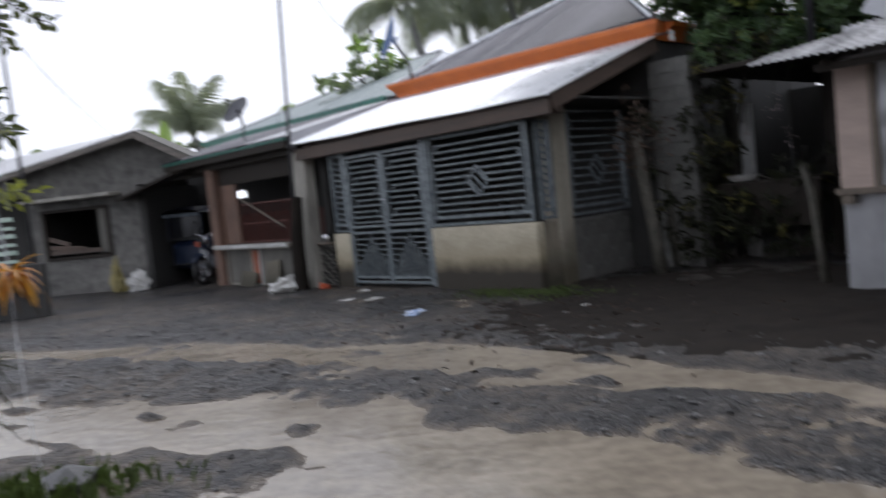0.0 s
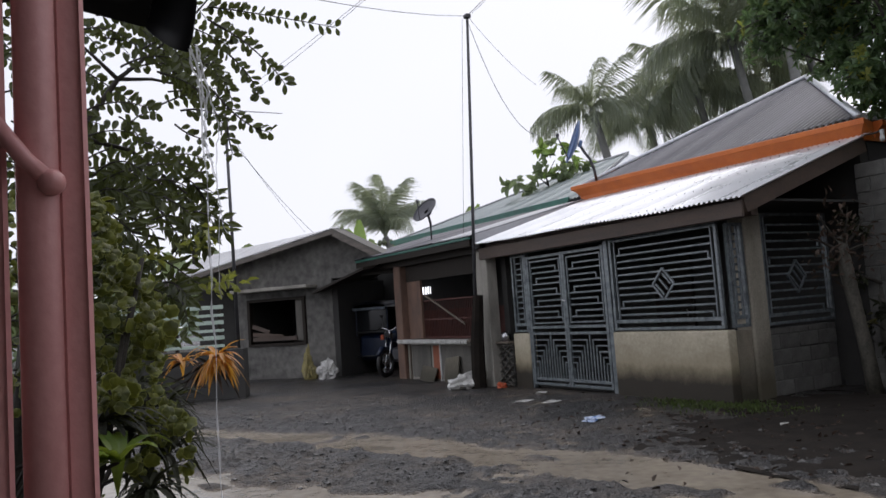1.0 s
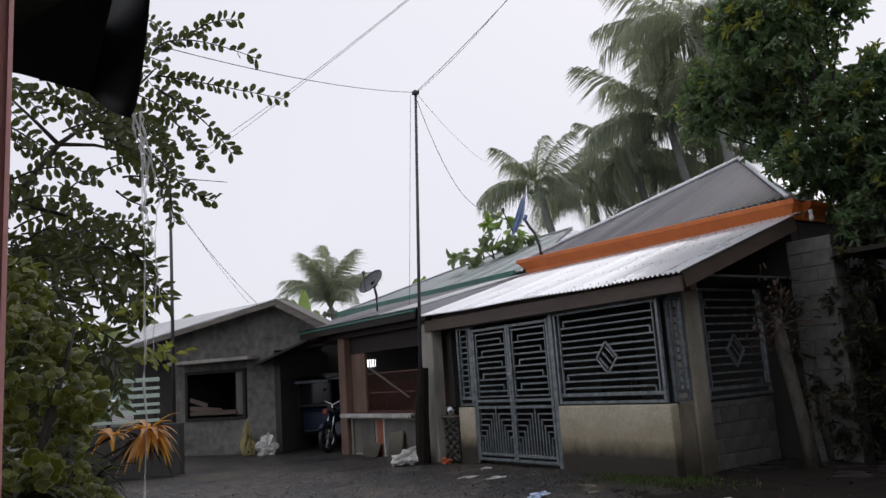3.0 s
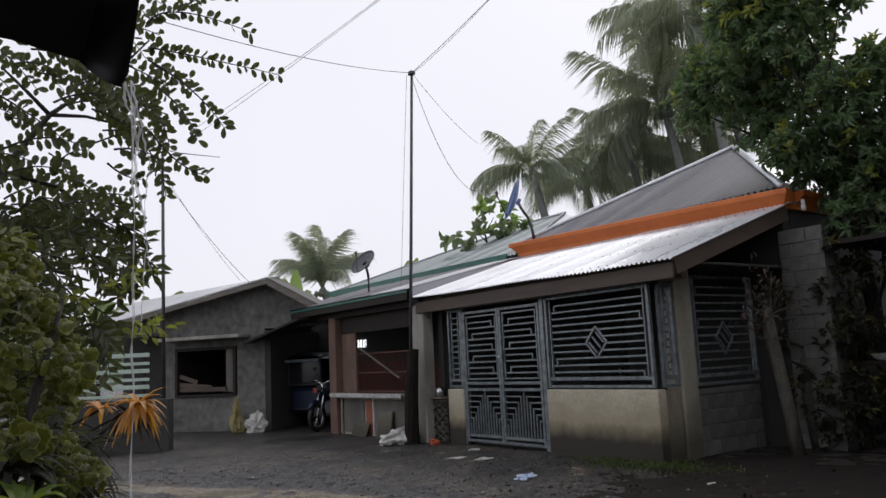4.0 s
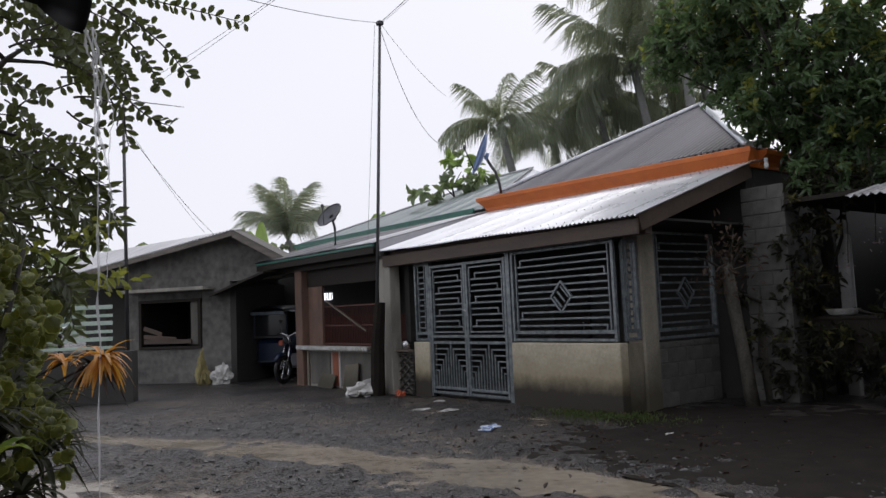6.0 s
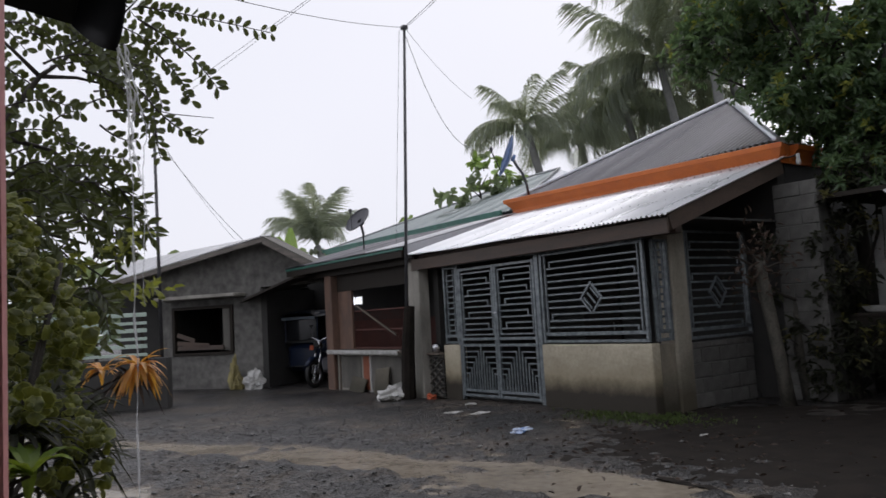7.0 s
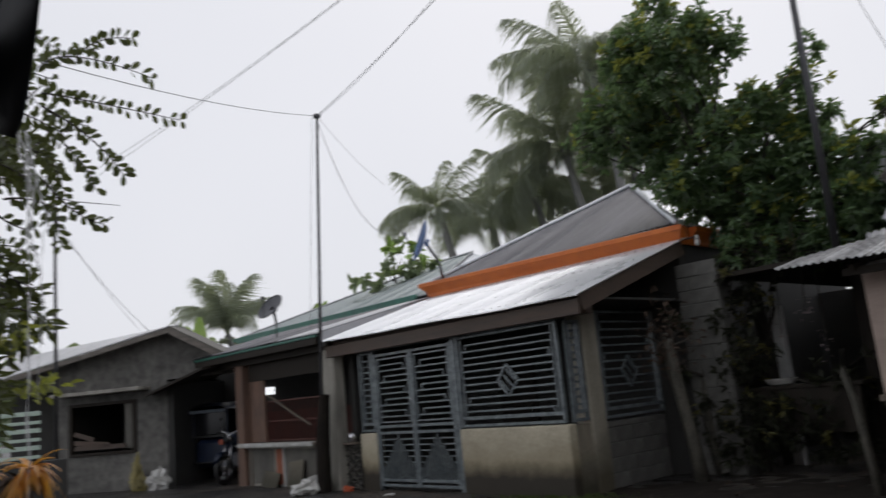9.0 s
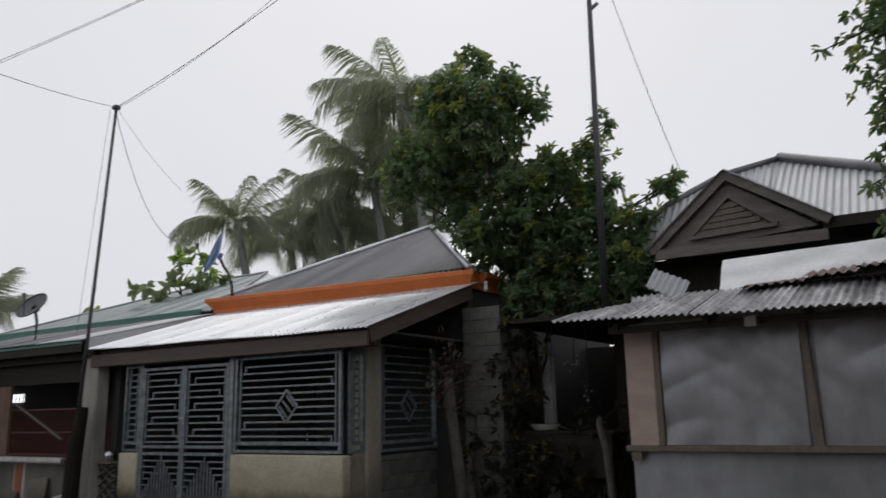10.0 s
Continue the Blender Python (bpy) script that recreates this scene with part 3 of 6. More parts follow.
part("front_beam", box(-4.9, 0.55, 0.0, 0.12, 2.24, 2.4, bev=0.006), M_BROWN, porch_roof)
for i in range(8):
    x = -4.7 + i * 0.74
    part("rafter", bar((x, -0.2, 2.37), (x, 2.3, 3.2), 0.05, 0.1), M_BROWN, porch_roof)
for f in (0.08, 0.4, 0.72):
    y, z = -0.3 + 2.68 * f, 2.39 + 0.86 * f
    part("purlin", box(-4.95, 0.6, y - 0.03, y + 0.03, z - 0.02, z + 0.02), M_BROWN, porch_roof)

# orange cornice
cornice = empty("cornice", H, "orange painted stepped cement cornice along the roof edge", "trim", kind="structure")
PROFILE = [(2.62, 3.255), (2.32, 3.255), (2.315, 3.3), (2.29, 3.345), (2.25, 3.39), (2.215, 3.43), (2.19, 3.44), (2.185, 3.505), (2.2, 3.515), (2.62, 3.515)]


def moulding(end_a, end_b):
    """A swept profile between two end functions of the profile's depth and height."""
    bm = bmesh.new()
    a = [bm.verts.new(end_a(y, z)) for y, z in PROFILE]
    b = [bm.verts.new(end_b(y, z)) for y, z in PROFILE]
    n = len(PROFILE)
    for i in range(n):
        bm.faces.new((a[i], a[(i + 1) % n], b[(i + 1) % n], b[i]))
    bm.faces.new(a)
    bm.faces.new(b[::-1])
    bmesh.ops.recalc_face_normals(bm, faces=bm.faces[:])
    return bm


part("front_moulding", moulding(lambda y, z: (-5.05 - (2.32 - y) * (y < 2.5), y, z + 0.1 * (z > 3.28)), lambda y, z: (0.6 + (2.32 - y) * (y < 2.5), y, z)), M_ORANGE, cornice)
part("side_moulding", moulding(lambda y, z: (0.6 + max(-0.25, 2.32 - y), 2.625, z), lambda y, z: (0.6 + max(-0.25, 2.32 - y), 8.4, z)), M_ORANGE, cornice)


# pyramid roofs
def pyramid_roof(name, cx0, cx1, cy0, cy1, z0, ax0, ax1, ay, az, material, cap_mat, label, side_mat=None):
    r = empty(name, H, label, "roof", kind="structure")

    def top(x):
        if x < ax0:
            f = (x - cx0) / (ax0 - cx0)
        elif x > ax1:
            f = (cx1 - x) / (cx1 - ax1)
        else:
            f = 1.0
        f = max(0.001, min(1, f))
        return (cy0 + (ay - cy0) * f, z0 + (az - z0) * f)

    x = cx0
    while x < cx1 - 0.01:
        xe = min(cx1, x + 0.8)
        part("roof_sheet", corrugated(x, xe, lambda q: (cy0 - 0.05, z0), top, pitch=0.1, amp=0.02), material, r)
        x = xe
    # side and back slopes
    for side in (cx0, cx1):
        bm = bmesh.new()
        ax = ax0 if side == cx0 else ax1
        n = int((cy1 - cy0) / 0.076 * 4)
        prev = None
        for i in range(n + 1):
            y = cy0 + (cy1 - cy0) * i / n
            f = (y - cy0) / (ay - cy0) if y < ay else (cy1 - y) / (cy1 - ay)
            f = max(0.0, min(1, f))
            w = 0.012 * math.sin(2 * math.pi * y / 0.076)
            a = bm.verts.new((side, y, z0 + w))
            b = bm.verts.new((side + (ax - side) * f, y, z0 + (az - z0) * f + w))
            if prev:
                bm.faces.new((prev[0], a, b, prev[1]))
            prev = (a, b)
        part("side_slope", bm, (side_mat or material) if side == cx1 else material, r)
    bm = bmesh.new()
    vs = [bm.verts.new(p) for p in ((cx0, cy1, z0), (cx1, cy1, z0), (ax1, ay, az), (ax0, ay, az))]
    if ax1 - ax0 < 0.01:
        bm.faces.new(vs[:3])
    else:
        bm.faces.new(vs)
    part("back_slope", bm, material, r)
    for a, b in (((cx0, cy0, z0), (ax0, ay, az)), ((cx1, cy0, z0), (ax1, ay, az)), ((ax0, ay, az), (ax1 + 0.02, ay, az))):
        a, b = Vector(a) + Vector((0, 0, 0.03)), Vector(b) + Vector((0, 0, 0.04))
        part("ridge_cap", tube([a, b], 0.05 if a.x > -1 else 0.03 if cap_mat is M_PALEZINC else 0.045, 8), cap_mat, r, "bright zinc cap along the hip", smooth=True)
    return r


pyramid_roof("roof_main", -5.2, 0.6, 2.3, 8.7, 3.55, -2.16, -2.14, 5.5, 5.2, M_OLDZINC, M_CAP,
             "weathered grey corrugated hip roof with bright zinc caps", M_ZINC)
pyramid_roof("roof_green", -13.3, -5.2, 2.4, 10.0, 3.42, -8.6, -7.6, 6.2, 4.95, M_GREENROOF, M_PALEZINC,
             "faded grey green corrugated hip roof", M_CAP)
green_trim = empty("trim_green", H, "two green painted fascia boards below the roof", "trim", kind="structure")
part("upper_board", box(-13.4, -5.42, 2.3, 2.35, 3.36, 3.46, bev=0.005), M_GREEN, green_trim)
part("lower_board", box(-13.0, -5.42, 2.2, 2.235, 3.285, 3.345, bev=0.005), M_GREEN, green_trim)
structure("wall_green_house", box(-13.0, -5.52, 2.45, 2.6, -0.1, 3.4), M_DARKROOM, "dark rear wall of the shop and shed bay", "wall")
structure("wall_green_side", box(-13.2, -13.01, 2.45, 9.8, -0.1, 3.4), M_DARKCEM, "grey cement side wall", "wall")

# shop lean-to roof
shop_roof = empty("shop_roof", H, "dull wet corrugated lean-to roof with a green eave board", "roof", kind="structure")
xs = -11.05
while xs < -5.1:
    xe = min(xs + 0.8, -4.98)
    lift = random.uniform(0, 0.008)
    part("roof_sheet", corrugated(xs, xe + 0.04, lambda x: (-0.42, 2.66 + lift), lambda x: (2.29, 3.33 + lift)),
         M_OLDZINC if xs < -7.0 else M_PALEZINC, shop_roof)
    xs += 0.8
fl = bmesh.new()
for q in range(2):
    for x in (-4.985, -4.955):
        y = (-0.3, 2.29)[q]
        fl.verts.new((x, y, 2.38 + 0.31 * (y + 0.42)))
        fl.verts.new((x, y, (2.7, 3.345)[q]))
bmesh.ops.convex_hull(fl, input=fl.verts[:])
part("flashing", fl, M_PALEZINC, shop_roof, "bent zinc flashing against the porch roof")
part("eave_board", box(-11.1, -5.0, -0.4, -0.36, 2.595, 2.645, bev=0.005), M_GREEN, shop_roof, "green painted eave board")
part("fascia", box(-11.05, -5.0, -0.39, -0.365, 2.47, 2.59, bev=0.004), M_DARKWOOD, shop_roof, "dark wet fascia plank")
part("beam", box(-11.0, -4.9, -0.2, -0.05, 2.36, 2.5), M_DARKWOOD, shop_roof)
for i in range(8):
    x = -10.9 + i * 0.83
    part("rafter", bar((x, -0.3, 2.56), (x, 2.25, 3.22), 0.05, 0.1), M_DARKWOOD, shop_roof)


# ---- steelwork ----
def slat(x0, x1, z, parent, y=0.045, w=0.03):
    part("slat", box(x0, x1, y, y + 0.024, z, z + w, bev=0.007), M_GATE, parent)


def post(x0, x1, z0, z1, parent, y0=0.02, y1=0.07, name="upright"):
    part(name, box(x0, x1, y0, y1, z0, z1, bev=0.004), M_GATE, parent)


def step_row(x0, x1, z, k, parent):
    """One slat that turns down at an end by a short upright, as in the meander pattern."""
    off = 0.07 if x1 - x0 > 1 else 0.1
    if k % 4 == 1 and x1 - x0 > 0.3:
        slat(x0, x1 - off, z, parent)
        part("turn", box(x1 - off - 0.02, x1 - off + 0.002, 0.05, 0.07, z - 0.07, z + 0.022), M_GATE, parent)
    elif k % 4 == 3 and x1 - x0 > 0.3:
        slat(x0 + off, x1, z, parent)
        part("turn", box(x0 + off - 0.002, x0 + off + 0.02, 0.05, 0.07, z - 0.07, z + 0.022), M_GATE, parent)
    else:
        slat(x0, x1, z, parent)


def gate_leaf(x0, x1, m, mirror):
    g = empty("gate_leaf", m, "blue grey steel gate leaf with meander bars and stepped panel", "gate", group="gate leaves")
    post(x0, x0 + 0.05, 0.06, 2.17, g)
    post(x1 - 0.05, x1, 0.06, 2.17, g)
    for z in (0.06, 0.14, 0.87, 0.97, 2.12):
        part("rail", box(x0 + 0.05, x1 - 0.05, 0.025, 0.065, z, z + 0.045, bev=0.004), M_GATE, g)
    inner0, inner1 = x0 + 0.09, x1 - 0.09
    post(inner0 - 0.012, inner0 + 0.012, 1.05, 2.08, g, 0.03, 0.06, "inner_upright")
    post(inner1 - 0.012, inner1 + 0.012, 1.05, 2.08, g, 0.03, 0.06, "inner_upright")
    for z in (1.05, 2.06):
        part("inner_rail", box(inner0, inner1, 0.03, 0.06, z, z + 0.024), M_GATE, g)
    for k in range(10):
        step_row(inner0 + 0.012, inner1 - 0.012, 1.13 + k * 0.092, k + (2 if mirror else 0), g)
    if mirror:
        lt_ = part("latch", box(x0 + 0.005, x0 + 0.075, -0.005, 0.02, 1.3, 1.5, bev=0.004), M_GATE, g, "steel lock box")
        part("bolt", box(x0 - 0.03, x0 + 0.05, -0.015, -0.005, 1.39, 1.41), M_CHROME, lt_)
    # stepped uprights of the lower panel, rising to the middle
    mid = (x0 + x1) / 2
    n = 6
    for k in range(n):
        top = 0.36 + 0.088 * k
        off = (x1 - x0 - 0.14) / 2 * (1 - k / n)
        for s in (-1, 1):
            xx = mid + s * off
            part("stepped_upright", box(xx - 0.011, xx + 0.011, 0.05, 0.07, 0.18, top), M_GATE, g)
            part("stepped_arm", box(min(xx, mid + s * (x1 - x0) / 2 - s * 0.05), max(xx, mid + s * (x1 - x0) / 2 - s * 0.05), 0.05, 0.07, top - 0.022, top), M_GATE, g)
    part("stepped_upright", box(mid - 0.011, mid + 0.011, 0.05, 0.07, 0.18, 0.87), M_GATE, g)
    return g


gate_leaf(-3.94, -3.01, H, False)
gate_leaf(-3.0, -2.06, H, True)


def window_grille(x0, x1, z0, z1, m, label, diamond, rows):
    g = empty("window_grille", m, label, "grille", group="porch grilles")
    post(x0, x0 + 0.045, z0, z1, g)
    post(x1 - 0.045, x1, z0, z1, g)
    part("bottom_rail", box(x0 + 0.045, x1 - 0.045, 0.025, 0.065, z0 + 0.1, z0 + 0.15, bev=0.004), M_GATE, g)
    part("sill_rail", box(x0 + 0.045, x1 - 0.045, 0.025, 0.065, z0, z0 + 0.04, bev=0.004), M_GATE, g)
    part("top_rail", box(x0 + 0.045, x1 - 0.045, 0.025, 0.065, z1 - 0.04, z1, bev=0.004), M_GATE, g)
    a, b = x0 + 0.1, x1 - 0.1
    post(a - 0.012, a + 0.012, z0 + 0.15, z1 - 0.04, g, 0.03, 0.06, "inner_upright")
    post(b - 0.012, b + 0.012, z0 + 0.15, z1 - 0.04, g, 0.03, 0.06, "inner_upright")
    cx, cz = (x0 + x1) / 2, z0 + 0.61
    step = (z1 - z0 - 0.26) / rows
    for k in range(rows):
        z = z0 + 0.2 + k * step
        gap = 0.0
        if diamond:
            gap = max(0.0, 0.21 - abs(z + 0.01 - cz)) * 0.9
        if gap > 0.02:
            slat(a, cx - gap, z, g)
            slat(cx + gap, b, z, g)
        else:
            step_row(a, b, z, k + 1, g)
    if diamond:
        r = 0.215
        pts = [(cx, cz + r), (cx + r * 0.88, cz), (cx, cz - r), (cx - r * 0.88, cz)]
        for p, q in zip(pts, pts[1:] + pts[:1]):
            part("diamond_bar", bar((p[0], 0.055, p[1]), (q[0], 0.055, q[1]), 0.026), M_GATE, g)
        for k in (-0.07, 0.0, 0.07):
            part("diamond_slash", bar((cx + k * 0.9 - 0.07, 0.055, cz + 0.075 + k), (cx + k * 0.9 + 0.07, 0.055, cz - 0.075 + k), 0.022), M_GATE, g)
    return g


window_grille(-1.93, -0.0, 0.92, 2.22, H, "blue grey steel porch grille with horizontal bars and a diamond", True, 11)
window_grille(-4.38, -4.0, 0.92, 2.22, H, "narrow blue grey steel grille beside the gate", False, 11)
window_grille(0.0, 0.3, 0.92, 2.22, H @ pose(0, 0.14, 0, 0, 0, 90) @ pose(0, -0.08, 0), "narrow side grille of blue grey steel", False, 11)
window_grille(0.02, 1.43, 0.9, 2.35, H @ pose(0, 0.78, 0, 0, 0, 90) @ pose(0, -0.06, 0), "side porch grille of dark blue grey steel", True, 11)
part("gate_post", box(-2.05, -1.96, 0.02, 0.1, 0.0, 2.24, bev=0.006), M_GATE, wall_front)
part("gate_post", box(-4.0, -3.95, 0.02, 0.1, 0.0, 2.24, bev=0.006), M_GATE, stub)
structure("beam_gate", box(-4.42, 0.0, 0.02, 0.12, 2.225, 2.245), M_GATE, "thin steel head rail above gate and grilles", "trim")

# ---- shop front ----
structure("column_shop_west", box(-8.42, -8.12, -0.2, 0.02, -0.1, 2.4, bev=0.012), M_SALMON, "faded salmon painted shop column", "column")
structure("column_shop_east", box(-5.16, -4.8, -0.2, 0.02, -0.1, 2.4, bev=0.015), M_CEMENT, "rough grey cement column between shop and gate", "column")
shop_wall = structure("wall_shop", box(-8.1, -5.2, -0.12, -0.04, -0.1, 0.76), M_CEMENT, "grey rendered wall under the shop counter", "wall")
for x0, x1, mt in ((-7.9, -7.1, M_DARKCEM), (-7.0, -6.75, M_RUSTBOARD), (-6.68, -5.6, M_DARKCEM)):
    part("panel", box(x0, x1, -0.14, -0.121, 0.05, 0.7, bev=0.005), mt, shop_wall)
part("strip", box(-6.74, -6.69, -0.15, -0.121, 0.0, 0.74), M_WHITEP, shop_wall, "pale upright strip")
part("strip", box(-8.0, -7.95, -0.15, -0.121, 0.0, 0.74), M_WOOD, shop_wall)
counter = empty("counter", H, "shop counter board with a pale scalloped plastic edge", "counter")
part("top", box(-8.12, -5.3, -0.34, 0.1, 0.78, 0.815, bev=0.004), M_WOOD, counter)
part("edging", box(-8.1, -5.32, -0.352, -0.342, 0.822, 0.833), M_WHITEP, counter, "white edging strip")
for i in range(29):
    x = -8.08 + i * 0.095
    part("scallop", tube([(x, -0.352, 0.816), (x + 0.012, -0.354, 0.76), (x + 0.02, -0.352, 0.742)], [0.03, 0.026, 0.01], 6), M_PLASTIC, counter)
# red mesh front
mesh_front = empty("shop_screen", H, "red oxide steel mesh screen across the shop front", "screen")
for i in range(34):
    x = -7.48 + i * 0.0625
    part("bar", box(x - 0.0035, x + 0.0035, 0.0, 0.01, 0.83, 1.6), M_REDMESH, mesh_front)
for z in (0.84, 1.2, 1.58):
    part("rail", box(-7.5, -5.4, -0.01, 0.02, z, z + 0.025), M_REDMESH, mesh_front)
part("brace", bar((-7.4, -0.03, 1.72), (-5.9, -0.03, 1.1), 0.03), M_WOOD, mesh_front, "diagonal wooden brace")
structure("panel_shop_head", box(-8.1, -5.2, -0.06, -0.02, 2.02, 2.4), M_DARKWOOD, "dark boarded head of the shop front", "panel")
structure("panel_shop_side", box(-8.1, -7.52, -0.05, 0.0, 0.83, 2.02), M_SALMON, "faded salmon panel beside the shop screen", "panel")
# upper part is coloured near black for the shop's inner shade
structure("wall_shop_back", box(-11.0, -5.0, 1.4, 1.5, 1.4, 2.6), M_DARKROOM, "upper back wall of the shop, shade put in its colour", "wall")
structure("panel_shop_back", box(-11.0, -5.0, 1.395, 1.505, -0.1, 1.398), M_REDWALL, "red brown boarding low on the shop wall", "panel")
LX0, LX1, LZ0, LZ1 = -10.26, -9.64, 1.79, 1.96
# the pane's own glow stands for daylight through the louvres
glow_pane = empty("louvre_window", H, "small louvre window in the dark shop, pane glowing as daylight", "window")
part("pane", box(LX0, LX1, 1.38, 1.399, LZ0, LZ1), M_LIT, glow_pane)
for i in range(6):
    x = LX0 + i * (LX1 - LX0) / 5
    part("louvre_bar", box(x - 0.012, x + 0.012, 1.36, 1.379, LZ0 - 0.01, LZ1 + 0.01), M_DARKWOOD, glow_pane)
# lattice next to the shop column
lattice = empty("lattice_panel", H, "grey pierced panel with dark diamond holes under a small shelf", "panel")
part("backing", box(-4.79, -4.43, -0.02, 0.0, 0.0, 0.74), M_DARKROOM, lattice)
for i in range(7):
    for s in (-1, 1):
        z = 0.37 + (i - 3) * 0.15
        a, b = (-4.79, z - s * 0.13), (-4.43, z + s * 0.13)
        part("lath", bar((a[0], -0.03 - 0.006 * s, max(0.02, min(0.72, a[1]))), (b[0], -0.03 - 0.006 * s, max(0.02, min(0.72, b[1]))), 0.075, 0.01), M_DARKCEM, lattice)
part("shelf", box(-4.8, -4.43, -0.12, 0.1, 0.74, 0.77), M_WOOD, lattice)
pot = empty("metal_pot", H @ pose(-4.62, -0.02, 0.77), "dented aluminium pot on the small shelf", "pot")
part("body", tube([(0, 0, 0), (0, 0, 0.02), (0, 0, 0.12), (0, 0, 0.13)], [0.06, 0.08, 0.085, 0.08], 14), M_CHROME, pot, smooth=True)
part("lid", tube([(0, 0, 0.13), (0, 0, 0.15), (0, 0, 0.17)], [0.083, 0.05, 0.012], 14), M_CHROME, pot, smooth=True)
for i, (x, w, h, tilt, lab) in enumerate(((-7.05, 0.5, 0.3, 18, "grey"), (-6.1, 0.45, 0.5, 12, "grey"))):
    ob = obj("leaning_board", box(-w / 2, w / 2, -0.012, 0.012, 0, h, bev=0.004), M_KHAKI)
    ob.matrix_world = H @ pose(x, -0.3, 0.0, -tilt, 6 - 12 * i, 4)
    tagged(ob, "grey fibre cement offcut leaning at the shop wall", "board", "boards at the shop")

# ---- left house ----
LH = pose(-8.78, 17.85, 0, 0, 0, -13.57)


def lstruct(name, bm, material, label, category):
    return structure(name, bm, material, label, category, m=LH)


lw = lstruct("wall_west_house", box(-0.1, 0.25, 0, 0.15, -0.1, 2.3), M_OLDWALL, "sooty grey cement wall of the small gabled house", "wall")
for nm, a in (("pier", (2.0, 2.75, 0, 0.15, -0.1, 2.3)), ("spandrel", (0.26, 1.99, 0, 0.15, -0.1, 0.8)), ("head", (0.26, 1.99, 0, 0.15, 1.95, 2.3))):
    part(nm, box(*a), M_OLDWALL, lw)
gb = bmesh.new()
vs = [gb.verts.new(p) for p in ((-2.4, 0.02, 2.3), (4.35, 0.02, 2.3), (4.35, 0.02, 2.74), (3.12, 0.02, 3.43), (-2.4, 0.02, 2.54))]
gb.faces.new(vs)
r = bmesh.ops.extrude_face_region(gb, geom=gb.faces[:])
for v in [g for g in r["geom"] if isinstance(g, bmesh.types.BMVert)]:
    v.co.y += 0.12
part("gable", gb, M_OLDWALL, lw, "stained cement gable")
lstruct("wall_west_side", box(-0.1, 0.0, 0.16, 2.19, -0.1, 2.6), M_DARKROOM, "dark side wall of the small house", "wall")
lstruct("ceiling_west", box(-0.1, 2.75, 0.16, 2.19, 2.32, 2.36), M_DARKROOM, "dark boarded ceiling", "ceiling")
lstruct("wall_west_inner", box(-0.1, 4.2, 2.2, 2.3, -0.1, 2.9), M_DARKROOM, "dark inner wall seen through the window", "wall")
can = lstruct("canopy", box(0.1, 2.35, -0.45, 0.0, 2.12, 2.2, bev=0.01), M_CEMENT, "thin cement canopy over the window", "canopy")
win = empty("window_1", LH, "unglazed dark window with broken timber slats", "window", kind="structure")
for a in ((0.27, 0.35, -0.04, 0.1, 0.8, 1.95), (1.9, 1.98, -0.04, 0.1, 0.8, 1.95), (0.35, 1.9, -0.04, 0.1, 1.88, 1.95), (0.35, 1.9, -0.04, 0.1, 0.8, 0.86)):
    part("window_frame", box(*a, bev=0.005), M_DARKWOOD, win)
for a, b in (((0.4, 0, 1.1), (1.3, 0, 1.02)), ((0.4, 0, 0.98), (1.7, 0, 0.97)), ((0.4, 0, 1.3), (0.9, 0, 1.14))):
    part("window_slat", bar(a, b, 0.03, 0.1), M_BROWN, win)
part("curtain", box(1.66, 1.88, 0.05, 0.07, 0.9, 1.9), M_DARKCEM, win)
lr = empty("roof_west", LH, "low corrugated gable roof with a pale sheet edge", "roof", kind="structure")


def gable_slab(x0, z0, x1, z1, y0, y1, t):
    bm = bmesh.new()
    q = [bm.verts.new(p) for p in ((x0, y0, z0), (x1, y0, z1), (x1, y1, z1), (x0, y1, z0))]
    bm.faces.new(q)
    e = bmesh.ops.extrude_face_region(bm, geom=bm.faces[:])
    for v in [g for g in e["geom"] if isinstance(g, bmesh.types.BMVert)]:
        v.co.z -= t
    return bm


bm = bmesh.new()
prev = None
for i in range(301):
    f = i / 300
    x = -2.5 + 5.62 * f
    z = 2.46 + 0.96 * f + 0.014 * math.sin(2 * math.pi * x / 0.09)
    a, b = bm.verts.new((x, -0.45, z)), bm.verts.new((x, 1.7 - 1.75 * f, z + 0.9 - 0.85 * f))
    c, d = bm.verts.new((x, 1.7 - 1.75 * f, z + 0.86 - 0.85 * f)), bm.verts.new((x, -0.45, z - 0.02))
    if prev:
        for q in range(4):
            bm.faces.new((prev[q], (a, b, c, d)[q], (a, b, c, d)[(q + 1) % 4], prev[(q + 1) % 4]))
    prev = (a, b, c, d)
part("roof_slope", bm, M_PALEZINC, lr)
part("roof_slope", gable_slab(3.12, 3.42, 4.5, 2.68, -0.45, 0.15, 0.03), M_DARKCEM, lr)
part("barge_board", gable_slab(-2.5, 2.43, 3.12, 3.39, -0.44, -0.40, 0.11), M_GABLE, lr)
part("barge_board", gable_slab(3.12, 3.39, 4.5, 2.65, -0.44, -0.40, 0.15), M_GABLE, lr)
lstruct("wall_west_bay", box(-2.4, -0.12, 1.2, 1.3, -0.1, 2.4), M_DARKROOM, "dark wall under the side lean-to", "wall")
lstruct("post_west", box(-2.35, -2.25, -0.3, -0.2, -0.1, 2.45), M_WOOD, "timber post under the roof edge", "post")
# bay wall colour is lowered to stand for the shade in the bay
lstruct("wall_bay_side", box(2.76, 2.9, 0.0, 3.5, -0.1, 2.25), M_DARKROOM, "cement wall beside the parking bay, darkened for shade", "wall")

aw = eye_dir(-17.2, 3.5, 16.6)
ax = eye_dir(-21.0, 1.9, 18.2)
bm = bmesh.new()
